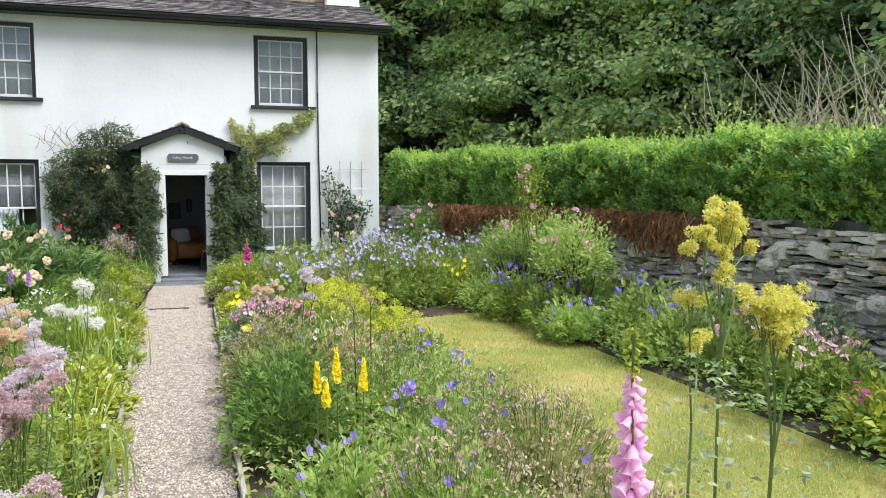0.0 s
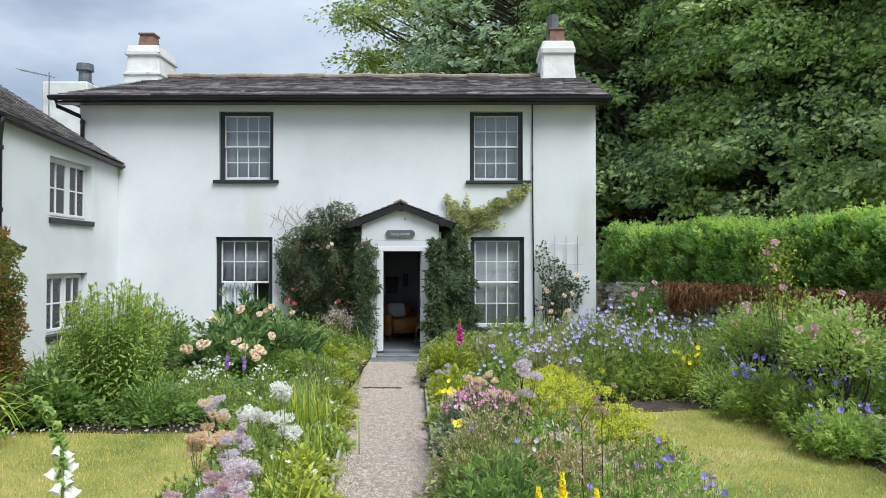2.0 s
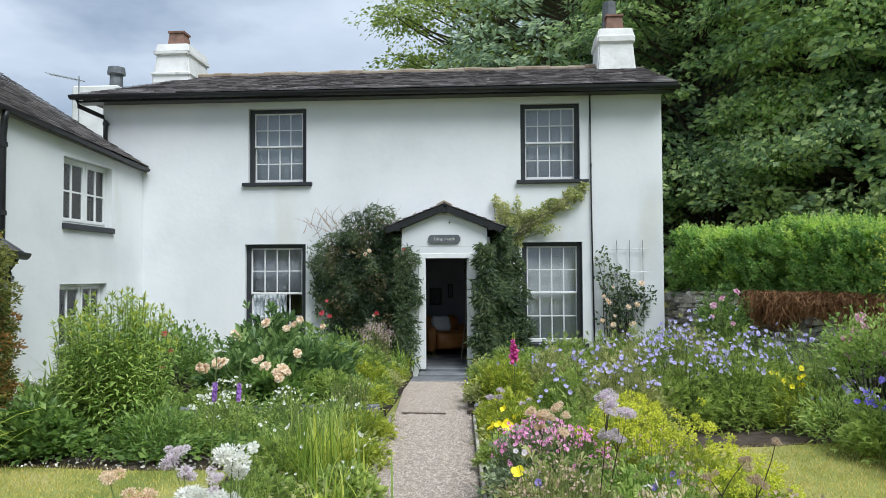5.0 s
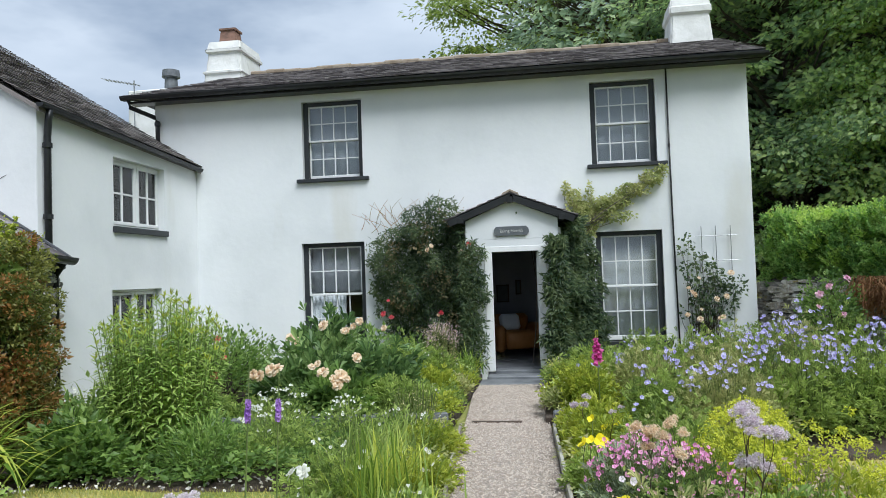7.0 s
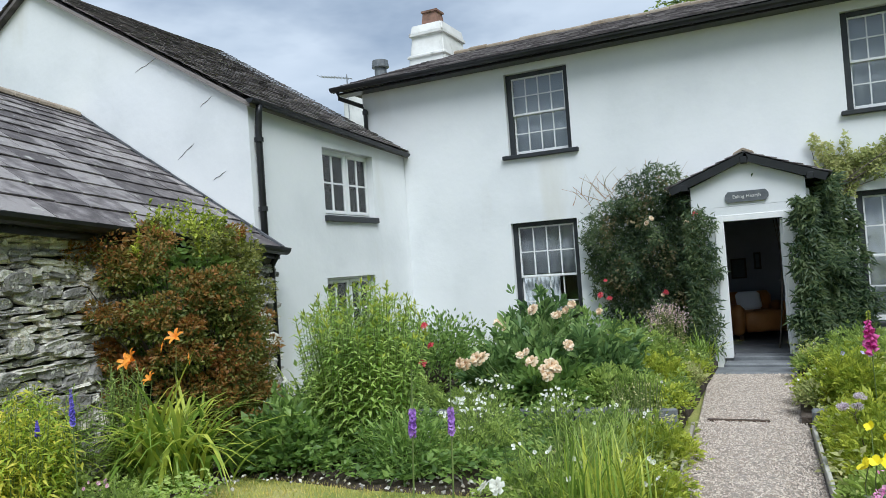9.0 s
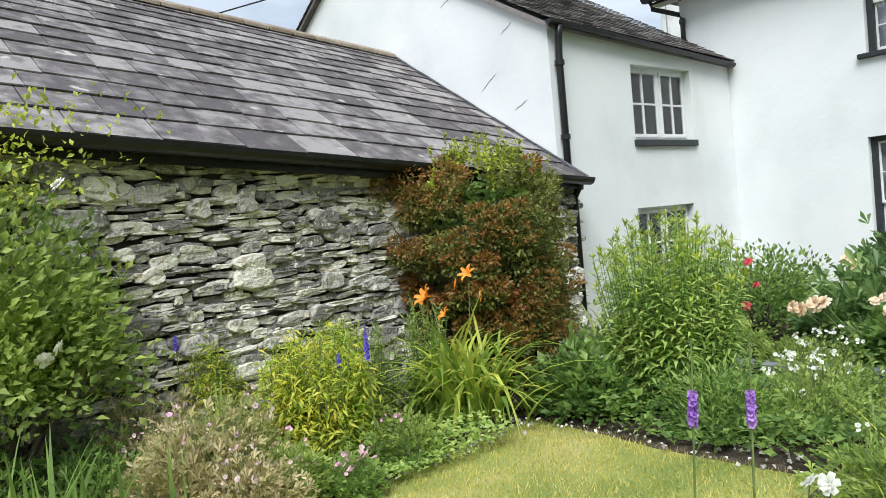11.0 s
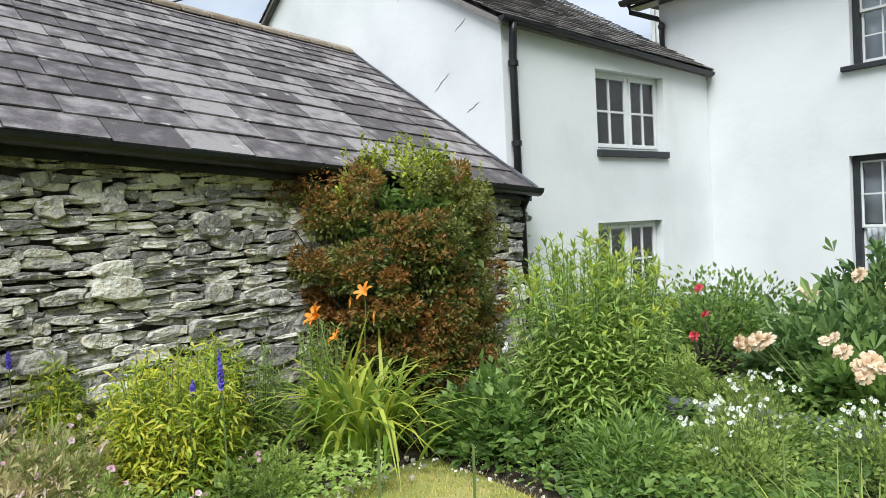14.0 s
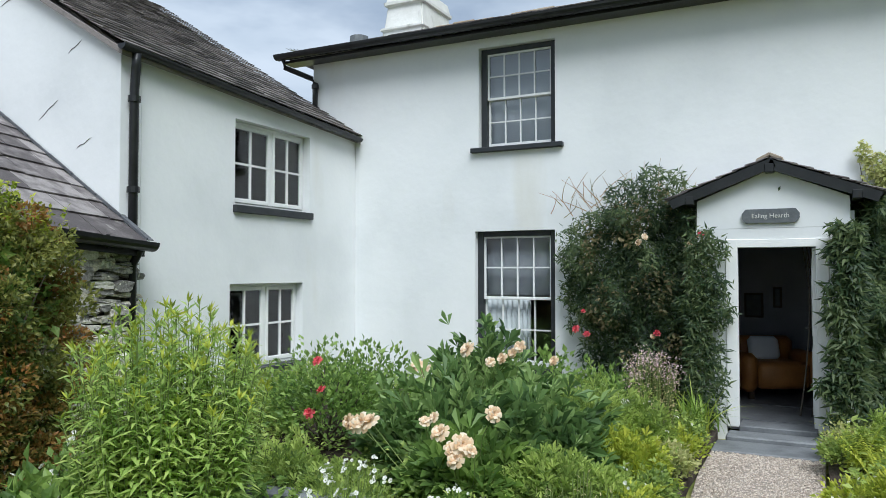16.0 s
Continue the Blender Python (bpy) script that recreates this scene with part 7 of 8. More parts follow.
# ---- bed along the path, left side ----
for x, y, h, n, m, lab, rad, sp in ((0.0, -11.3, 1.12, 7, P_WHITE, "tall meadow rue with fluffy white flowers", 0.055, 0.08), (-0.16, -11.2, 1.08, 10, P_PEACH, "tall meadow rue with fading cream flowers", 0.05, 0.1), (-0.12, -11.5, 0.94, 9, P_LILAC, "tall meadow rue with pale lilac flowers", 0.05, 0.1), (-0.05, -11.8, 0.84, 12, P_LILAC, "tall meadow rue with pale lilac flowers", 0.05, 0.1), (-0.18, -11.9, 0.86, 16, P_DUSTY, "tall meadow rue with dusty lilac flowers", 0.045, 0.11), (-0.16, -12.06, 0.8, 34, P_DUSTY, "meadow rue with a dense dusty pink flower head", 0.045, 0.1), (-0.06, -12.02, 0.82, 34, P_DUSTY, "meadow rue with a dense dusty pink flower head", 0.045, 0.1), (0.02, -12.5, 0.66, 7, P_LILAC, "low meadow rue with pale lilac flowers", 0.045, 0.1), (-0.4, -10.4, 0.86, 8, P_LILAC, "tall meadow rue with pale lilac flowers", 0.055, 0.12), (-0.1, -13.0, 0.72, 9, P_DUSTY, "tall meadow rue with dusty pink flowers", 0.05, 0.12), (0.22, -12.88, 0.78, 4, P_DUSTY, "meadow rue with pink flowers beside the path", 0.05, 0.05)):
    meadow_rue(x, y, h, n, lab, m, sp, rad, 200)

def nodding_foxglove(x, y, h, hook, label, petal):
    """A foxglove whose green tip nods over: buds above, bells opening below them on one side."""
    rng = rngs(x, y)
    th = plant("white_foxglove", x, y, label, "flower")
    t = np.linspace(0, 1, 15)
    pts = np.stack([0.02 * np.sin(t * 3) + hook * np.clip((t - 0.82) / 0.18, 0, 1) ** 1.7, np.zeros(15), h * (t - 0.05 * np.clip((t - 0.86) / 0.14, 0, 1) ** 2)], 1)
    bm = bmesh.new()
    tube(bm, [tuple(p) for p in pts], list(np.linspace(0.009, 0.004, 15)), 7)
    part("stem", bm, STEM, th, smooth=True)
    at = lambda f: np.stack([np.interp(f, t, pts[:, k]) for k in range(3)], 1)
    f = np.linspace(0.5, 0.86, 40)
    az = rng.uniform(-1.3, 1.3, 40) * np.where(rng.uniform(0, 1, 40) < 0.8, 1, 2.2)
    out = np.stack([np.cos(az), np.sin(az), np.full(40, -1.25)], 1)
    add("flower_spike", scatter(BELL, at(f) + out * (0.008, 0.008, 0), out, 0.052 * (1.15 - (f - 0.5) * 1.6) * rng.uniform(0.75, 1.15, 40), rng, 0.6), petal, th, stuff=False, smooth=True)
    f = np.concatenate([np.linspace(0.8, 1, 60), rng.uniform(0.3, 0.8, 26)])
    az = rng.uniform(0, 6.283, len(f))
    out = np.stack([np.cos(az), np.sin(az), np.full(len(f), -0.5)], 1)
    add("green_bud_growth", scatter(BELL, at(f), out, 0.024 * (1.7 - f), rng, 0.6), L_FRESH, th)
    pl_, d = dome(34, 0.16, 0.16, h * 0.3, rng, 0.3, 0.3)
    add("foliage", scatter(OVATE, pl_, d + rng.normal(0, 0.3, d.shape), 0.13 * rng.uniform(0.6, 1.2, 34), rng), L_MID, th)


nodding_foxglove(-0.2, -12.62, 1.48, -0.07, "white foxglove with nodding green tip and hanging bells", P_WHITE)
nodding_foxglove(-0.26, -12.72, 1.16, -0.03, "shorter white foxglove still mostly in green bud", P_WHITE)
for x, y, h in ((-0.8, -9.22, 1.23), (-0.72, -9.06, 1.2)):
    spire_plant("purple_toadflax", x, y, h, 1, "slender purple toadflax spike", P_PURPLE, False, 0.0125, 0.2, 0.06, L_GREY, 0.02, 0.03, 60, L_GREY, (0.06, 0.01), 110, 0.88)
for x, y, n, l, m in ((-0.6, -7.4, 260, 0.72, L_STRAP), (-0.85, -7.0, 160, 0.7, L_MID), (-0.3, -8.2, 90, 0.5, L_STRAP), (-0.55, -8.9, 80, 0.5, L_MID), (-0.2, -10.2, 90, 0.6, L_STRAP), (-0.75, -6.5, 160, 0.65, L_MID), (0.05, -11.0, 70, 0.6, L_MID), (-0.05, -12.8, 80, 0.6, L_STRAP)):
    strap_clump("meadow_grass", x, y, n, l, "loose green grassy tuft in the flower bed", m, 0.4, 0.25, 0.006, 0.14)
for x, y, r, h, m, pm, nf in ((-0.5, -5.9, 0.32, 0.36, L_LIME, P_WHITE, 8), (-0.85, -5.7, 0.34, 0.42, L_MID, P_WHITE, 14), (-0.4, -6.9, 0.28, 0.3, L_LIME, P_WHITE, 12), (-0.95, -7.3, 0.36, 0.42, L_MID, P_WHITE, 16), (-0.28, -7.75, 0.24, 0.26, L_MID, P_WHITE, 10), (-0.85, -8.2, 0.34, 0.34, L_MID, P_WHITE, 8), (-0.32, -8.75, 0.26, 0.28, L_LIME, P_WHITE, 10), (-0.75, -9.6, 0.34, 0.36, L_MID, P_WHITE, 8), (-0.2, -9.5, 0.27, 0.32, L_LIME, P_WHITE, 10), (-0.5, -10.4, 0.36, 0.42, L_MID, P_WHITE, 12), (-0.05, -10.55, 0.22, 0.32, L_LIME, P_WHITE, 8), (-0.35, -11.2, 0.38, 0.42, L_MID, P_WHITE, 8), (0.0, -11.9, 0.24, 0.36, L_LIME, P_WHITE, 6), (-0.5, -12.2, 0.38, 0.42, L_MID, P_WHITE, 4), (0.08, -12.7, 0.24, 0.3, L_LIME, P_WHITE, 4), (-0.4, -13.3, 0.4, 0.45, L_MID, P_LILAC, 4)):
    geranium(x, y, r, h, "low green leafy flowering perennial by the path", pm, nf, m, 1300, 0.055, 0.018, tm=OVATE if nf % 4 else PALMATE, name="border_perennial")
wf = plant("white_campion", -0.92, -8.1, "pair of flat white flowers above grassy leaves", "flower")
blooms(wf, B_WHITE, at_world(wf, [(-0.95, -8.15, 0.45), (-0.88, -8.15, 0.46)]), 0.04, rng, "bloom")
bz, rng, tips = leafy_stems("seedhead_clump", -0.75, -5.2, 0.24, 0.62, 60, 10, "clump of fading tan seed heads", L_TAN, 0.05, LANCE)
bz, rng, tips = leafy_stems("seedhead_clump", -0.45, -10.9, 0.2, 0.72, 40, 10, "clump of fading tan seed heads", L_TAN, 0.05, LANCE)

# ---- bed along the path, right side ----
fx = spire_plant("pink_foxglove", 1.63, -13.99, 1.4, 1, "tall pink foxglove spike with hanging bells", P_FOX, True, 0.046, 0.45, 0.18, L_GREY, 0.02, 0.14, 30, L_LIME, (0.0, 0.0), 130)


def lemon_rue(x, y, clusters, label):
    """Meadow rue whose fluffy heads stand in the given clusters (x, y, z, count, spread)."""
    rng = rngs(x, y)
    th = plant("meadow_rue", x, y, label, "flower")
    mid = at_world(th, [(a, b, c - 0.1) for a, b, c, _, _ in clusters])
    k = len(mid)
    node = np.repeat(mid.mean(0, keepdims=True) - np.array((0, 0, 0.22)), k, 0)
    foot = np.repeat(rng.normal(0, 0.02, (1, 3)) * (1, 1, 0), k, 0)
    i = np.repeat(np.arange(k), [c[3] for c in clusters])
    heads = mid[i] + np.array((0, 0, 0.1)) + rng.normal(0, 1, (len(i), 3)) * np.array([c[4] for c in clusters])[i][:, None] * (1, 1, 0.8)
    add("stemwork", join(stem_set(foot[:1], node[:1], 0.006, 0.0045, rng, 0.02), stem_set(node, mid, 0.0035, 0.003, rng, 0.04), stem_set(mid[i], heads, 0.002, 0.0015, rng, 0.05)), STEM, th)
    meshes = [array_mesh("flower_head", *fluff(np.concatenate([np.zeros((1, 3)), rng.normal(0, 0.014, (4, 3))]), np.full(5, 0.016), 120, DIAMOND, 0.008, rng)) for _ in range(3)]
    for me in meshes:
        me.materials.append(P_LEMON)
    for p in heads:
        o = new("flower_head", meshes[int(rng.integers(3))])
        o.parent = th
        o.matrix_basis = pose(*p, 0, 0, rng.uniform(0, 360)) @ Matrix.Diagonal((*[rng.uniform(0.55, 1.05)] * 3, 1))
    t, j = rng.uniform(0.15, 0.9, 130), rng.integers(0, k, 130)
    p = foot[j] * (1 - t)[:, None] + mid[j] * t[:, None] + rng.normal(0, 0.05, (130, 3))
    add("foliage", scatter(OVATE, p, rng.normal(0, 1, p.shape) * (1, 1, 0.4), 0.03, rng), L_GREY, th)


lemon_rue(2.05, -13.68, [(2.07, -13.68, 1.59, 6, 0.025), (2.1, -13.66, 1.53, 8, 0.035), (2.16, -13.62, 1.53, 4, 0.02), (2.0, -13.7, 1.53, 3, 0.02), (2.07, -13.68, 1.44, 3, 0.012)], "tall meadow rue with fluffy lemon yellow heads")
lemon_rue(1.92, -14.05, [(1.89, -14.06, 1.43, 6, 0.02), (1.97, -14.05, 1.395, 12, 0.028), (1.92, -14.06, 1.38, 5, 0.02)], "meadow rue with dense bright yellow fluffy heads")
lemon_rue(2.03, -13.57, [(2.04, -13.59, 1.37, 4, 0.015), (2.2, -13.4, 1.2, 3, 0.02)], "slender meadow rue with small lemon heads")
for x, y, h in ((1.4, -11.12, 0.78), (1.55, -11.18, 0.72), (1.3, -11.02, 0.68), (1.33, -11.2, 0.62)):
    spire_plant("yellow_loosestrife", x, y, h, 1, "golden yellow loosestrife spike in the bed", P_YELLOW, False, 0.026, 0.26, 0.12, L_MID, 0.02, 0.07, 60, None, (0, 0), 80)
for x, y, r, h, m, pm, nf, buds in ((1.78, -11.9, 0.42, 0.62, L_FRESH, P_VIOLET, 20, 160), (2.25, -12.1, 0.42, 0.62, L_PALE, P_BLUE, 9, 420), (1.35, -12.1, 0.4, 0.55, L_FRESH, P_VIOLET, 22, 10), (1.7, -12.6, 0.42, 0.6, L_FRESH, P_BLUE, 12, 420), (2.2, -12.9, 0.36, 0.55, L_PALE, P_BLUE, 6, 380), (1.4, -13.0, 0.36, 0.5, L_MID, P_VIOLET, 14, 40), (1.85, -13.3, 0.34, 0.48, L_FRESH, P_BLUE, 6, 300), (2.25, -11.3, 0.4, 0.52, L_FRESH, P_VIOLET, 10, 260), (1.16, -10.7, 0.38, 0.68, L_DARK, P_WHITE, 2, 0), (1.2, -10.2, 0.4, 0.64, L_DARK, P_LILAC, 3, 0), (1.8, -10.5, 0.45, 0.6, L_FRESH, P_BLUE, 8, 200), (2.3, -10.4, 0.4, 0.48, L_FRESH, P_VIOLET, 8, 60), (1.15, -9.5, 0.38, 0.62, L_PALE, P_BLUE, 5, 200), (1.7, -9.6, 0.42, 0.62, L_TAN, P_LILAC, 8, 60), (2.25, -9.5, 0.4, 0.5, L_FRESH, P_BLUE, 10, 160), (1.15, -8.8, 0.36, 0.6, L_PALE, P_LILAC, 8, 40), (1.7, -8.7, 0.4, 0.6, L_FRESH, P_VIOLET, 6, 160), (1.1, -7.85, 0.36, 0.58, L_GREY, P_ROSE, 130, 0), (1.35, -8.15, 0.34, 0.56, L_DARK, P_ROSE, 70, 10), (1.0, -6.9, 0.3, 0.34, L_MID, P_WHITE, 6, 0), (1.5, -6.6, 0.45, 0.62, L_MID, P_LAVENDER, 12, 0), (1.0, -6.0, 0.32, 0.4, L_LIME, P_YELLOW, 6, 0), (1.0, -5.3, 0.32, 0.42, L_LIME, P_YELLOW, 4, 0), (0.85, -4.9, 0.22, 0.3, L_LIME, P_YELLOW, 4, 0)):
    geranium(x, y, r, h, "leafy cranesbill mound between path and lawn", P_VIOLET if pm is P_BLUE else pm, int(nf * (2.4 if nf > 40 else 0.9)), m, 1500, 0.07, 0.016 if nf > 40 else 0.025, int(buds * 1.7))
for x, y, r, h in ((1.75, -7.6, 0.4, 0.62), (2.15, -8.0, 0.4, 0.58), (2.3, -8.7, 0.36, 0.5), (1.95, -7.0, 0.36, 0.6)):
    th = geranium(x, y, r, h, "lime-yellow lady's mantle in frothy flower", P_LEMON, 0, L_LIME, 1300, 0.06, name="ladys_mantle")
    rng = rngs(x, y)
    p = top_points(th, rng, r, h * 1.06, 42)
    p = np.concatenate([p, p + rng.normal(0, 0.03, p.shape)])
    add("flower_froth", fluff(p, rng.uniform(0.02, 0.045, len(p)), 40, DIAMOND, 0.016, rng), P_LIMEY, th)
meadow_rue(1.35, -9.1, 0.95, 10, "meadow rue with dusty lilac flower heads", P_LILAC, 0.16, 0.045, 60, None, STEM_RED)
meadow_rue(1.2, -8.5, 0.85, 9, "meadow rue with faded pink flower heads", P_PEACH, 0.18, 0.045, 60, None, STEM_RED)
meadow_rue(1.0, -6.1, 0.55, 5, "lilac meadow rue heads near the path", P_LILAC, 0.12, 0.045, 30, None, STEM_RED)
meadow_rue(1.6, -10.6, 1.05, 4, "thin dark-stemmed meadow rue gone over", P_SEED, 0.12, 0.03, 30, None, STEM_RED)
pp = plant("welsh_poppy", 0.86, -6.9, "yellow poppies at the edge of the path", "flower")
blooms(pp, B_POPPY, at_world(pp, [(0.9, -6.42, 0.42), (0.84, -7.55, 0.5), (0.9, -7.5, 0.49), (0.8, -7.62, 0.5), (0.95, -8.6, 0.42)]), 0.045, rng, "poppy")
spire_plant("magenta_foxglove", 1.03, -4.95, 1.04, 1, "deep magenta foxglove near the doorstep", P_HOT, True, 0.055, 0.28, 0.2, L_LIME, 0.02, 0.14, 60, L_LIME, (0, 0), 46)

# ---- raised bed right of the door and blue mass ----
for x, y, r, h, n in ((2.2, -5.2, 0.5, 0.72, 60), (2.9, -4.9, 0.55, 0.92, 110), (3.5, -4.8, 0.5, 0.86, 90), (2.4, -4.2, 0.5, 0.8, 60), (3.2, -4.0, 0.5, 0.95, 70), (3.9, -4.4, 0.42, 0.8, 60), (1.7, -4.8, 0.42, 0.68, 40), (1.6, -3.9, 0.45, 0.62, 30)):
    geranium(x, y, r, h, "large lavender-blue cranesbill in full flower", P_LAVENDER, int(n * 1.25), L_MID if int(x * 10) % 2 else L_PALE, 2100, 0.07, 0.025)
for x, y, r, h, m in ((0.95, -4.2, 0.32, 0.55, L_LIME), (1.2, -3.2, 0.4, 0.55, L_MID), (2.2, -2.8, 0.5, 0.7, L_MID), (3.2, -2.6, 0.5, 0.75, L_MID), (2.9, -1.6, 0.5, 0.7, L_MID), (1.9, -1.4, 0.5, 0.6, L_MID), (1.1, -2.0, 0.4, 0.5, L_MID), (3.7, -1.4, 0.4, 0.7, L_MID), (4.1, -2.6, 0.4, 0.9, L_MID)):
    geranium(x, y, r, h, "green leafy perennial below the cottage window", P_LAVENDER, 4, m, 1400, 0.075, 0.024, name="leafy_perennial")
for x, y in ((0.72, -2.4), (0.85, -3.1)):
    th, rng = strap_clump("fern", x, y, 16, 0.6, "bright green fern beside the path", L_LIME, 0.6, 0.3, 0.006, 0.05)
    k = 16 * 30
    az = np.repeat(rng.uniform(0, 6.283, 16), 30)
    t = np.tile(np.linspace(0.1, 1, 30), 16)
    p = np.stack([np.cos(az) * 0.42 * t ** 1.4, np.sin(az) * 0.42 * t ** 1.4, 0.55 * t - 0.14 * t ** 3], 1)
    s = np.where(np.arange(k) % 2, 1, -1)
    add("frond_growth", scatter(LANCE, p, np.stack([-np.sin(az) * s + 0.4 * np.cos(az), np.cos(az) * s + 0.4 * np.sin(az), np.full(k, -0.1)], 1), 0.15 * (1.05 - t), rng, 0.1), L_LIME, th)
pw, rng = shrub("pink_rose_bush", 4.25, -1.9, 0.4, 0.5, 0.75, 2200, 0.06, "rose bush with pale pink roses by the wall", L_DARK, OVATE, 0.6, 0.3, inner=0.4)
blooms(pw, B_PINK, at_world(pw, [(4.0, -2.3, 1.2), (4.1, -2.35, 1.3), (3.95, -2.4, 1.05), (4.3, -2.4, 1.4), (4.2, -2.5, 0.95)]), 0.055, rng, "rose", False)

# ---- border below the boundary wall ----
for x, y, r, h, pm, n in ((4.9, -4.9, 0.5, 1.2, B_PINK, 16), (4.95, -6.9, 0.5, 1.3, B_PINK, 16), (5.3, -5.6, 0.45, 1.3, B_PEACH2, 12)):
    th, rng = shrub("pink_rose_bush", x, y, r, r, h * 0.55, 3200, 0.058, "rose bush with soft pink roses by the wall", L_FRESH, OVATE, h * 0.5, 0.3, inner=0.4, category="rose bush")
    p = top_points(th, rng, r, h, n)
    blooms(th, pm, p, 0.05, rng, "rose", False)
hr = plant("rambling_rose", 4.85, -5.95, "pale pink rambling rose reaching up before the hedge", "climber")
rng = rngs(4.95, -3.3)
p = at_world(hr, np.stack([rng.normal(4.8, 0.1, 620), rng.normal(-5.85, 0.22, 620), rng.uniform(1.15, 2.05, 620)], 1))
add("foliage", scatter(OVATE, p, rng.normal(0, 1, p.shape), 0.045, rng), L_LIME, hr)
k = 9
p0 = np.stack([rng.normal(0, 0.05, k), rng.normal(0, 0.05, k), np.zeros(k)], 1)
add("stemwork", stem_set(p0, at_world(hr, np.stack([rng.normal(4.8, 0.1, k), rng.normal(-5.85, 0.22, k), rng.uniform(1.5, 2.05, k)], 1)), 0.008, 0.003, rng, 0.05), STEM, hr)
blooms(hr, B_PINK, at_world(hr, [(4.72, -5.78, 1.93), (4.76, -5.84, 1.98), (4.7, -5.74, 1.86), (4.8, -5.7, 1.7), (4.83, -5.66, 1.66), (4.78, -6.0, 1.45)]), 0.045, rng, "rose", False)
for x, y, r, h, m, pm, n, t in ((4.3, -5.4, 0.42, 0.55, L_FRESH, P_LAVENDER, 14, LANCE), (4.5, -6.2, 0.45, 0.6, L_MID, P_BLUE, 14, PALMATE), (4.65, -7.0, 0.45, 0.62, L_MID, P_BLUE, 16, PALMATE), (4.55, -7.7, 0.38, 0.42, L_FRESH, P_VIOLET, 12, PALMATE), (5.3, -6.8, 0.5, 0.75, L_FRESH, P_LAVENDER, 12, PALMATE), (5.2, -8.2, 0.5, 0.72, L_MID, P_BLUE, 12, OVATE), (5.0, -9.0, 0.42, 0.55, L_MID, P_BLUE, 6, OVATE), (5.7, -8.6, 0.42, 0.7, L_FRESH, P_LAVENDER, 6, OVATE), (5.3, -9.8, 0.45, 0.6, L_MID, P_PINK, 30, PALMATE), (5.2, -10.7, 0.45, 0.55, L_MID, P_PINK, 30, PALMATE), (5.8, -10.0, 0.4, 0.7, L_GREY, P_PINK, 10, OVATE), (5.1, -11.6, 0.42, 0.45, L_LIME, P_HOT, 12, OVATE), (5.7, -11.4, 0.42, 0.6, L_GREY, P_PINK, 20, PALMATE), (4.1, -4.9, 0.4, 0.6, L_LIME, P_YELLOW, 6, LANCE), (4.75, -4.2, 0.45, 0.8, L_FRESH, P_LAVENDER, 8, LANCE), (4.7, -3.5, 0.4, 0.9, L_FRESH, P_LAVENDER, 6, LANCE)):
    geranium(x, y, r, h, "leafy flowering perennial in the wall border", pm, n * 2, m, 1500, 0.08, 0.032, tm=t, name="border_perennial")
strap_clump("daylily_clump", 4.95, -8.6, 90, 0.55, "green arching strap leaves at the lawn edge", L_MID, 0.6, 0.45, 0.011, 0.14)

# ---- low leaves that carpet the beds ----
def carpet(name, label, x0, x1, y0, y1, n, h, mat_, size=0.05, keep=None, z=0.0):
    rng = np.random.default_rng(int(n + 10 * abs(x0)))
    x, y = rng.uniform(x0, x1, n), rng.uniform(y0, y1, n)
    if keep:
        ok = keep(x, y)
        x, y = x[ok], y[ok]
    k = len(x)
    zz = z + h * rng.uniform(0.1, 1, k) * (0.55 + 0.45 * np.sin(x * 5 + 1) * np.sin(y * 4))
    th = tagged(base(name, (x0 + x1) / 2, (y0 + y1) / 2, z, label, "ground cover"), kind="stuff")
    o = add("leafage", scatter(OVATE, np.stack([x, y, zz], 1), np.stack([rng.normal(0, 1, k), rng.normal(0, 1, k), rng.uniform(-0.1, 0.8, k)], 1), size * rng.uniform(0.5, 1.4, k), rng), mat_, th)
    o.matrix_parent_inverse = th.matrix_basis.inverted()


pl = lambda y: np.interp(y, (-18, -14, -10.4, -8.4, -6, -2.6), (0.45, 0.32, 0.12, -0.05, -0.27, -0.5))
pr = lambda y: np.interp(y, (-18, -14, -10.4, -8.3, -6.2, -2.6), (1.2, 0.98, 0.8, 0.74, 0.63, 0.46))
carpet("ground_cover", "low green leaves filling the bed by the path", -1.3, 0.3, -14, -5.0, 7000, 0.26, L_PALE, 0.05, lambda x, y: (x < pl(y) + 0.06) & (x > pl(y) - 1.0))
carpet("ground_cover", "low green leaves filling the bed by the lawn", 0.6, 2.7, -14, -4.6, 8500, 0.34, L_PALE, 0.05, lambda x, y: (x > pr(y) - 0.02) & (x < 2.62))
carpet("ground_cover", "low green leaves in the raised bed", -5.3, -0.55, -4.8, -0.3, 9000, 0.34, L_MID, 0.06, z=0.1)
carpet("ground_cover", "low green leaves below the window", 0.6, 4.0, -4.4, -0.3, 7000, 0.4, L_MID, 0.06, z=0.1)
carpet("ground_cover", "low green leaves at the foot of the wall", 4.4, 6.2, -12.5, -3.0, 9000, 0.4, L_DARK, 0.06, lambda x, y: x < np.interp(y, (-15, -9, -6, -3), (6.4, 6.2, 5.8, 5.1)))
carpet("ground_cover", "low green leaves at the foot of the barn", -5.0, -3.9, -11.5, -4.6, 6500, 0.4, L_MID, 0.055)
carpet("ground_cover", "low green leaves before the raised bed", -4.0, -1.3, -6.85, -4.9, 6000, 0.26, L_DARK, 0.07)

carpet("ground_cover", "low green leaves along the lawn edge", -3.95, -3.4, -10.2, -7.4, 2600, 0.2, L_FRESH, 0.05)

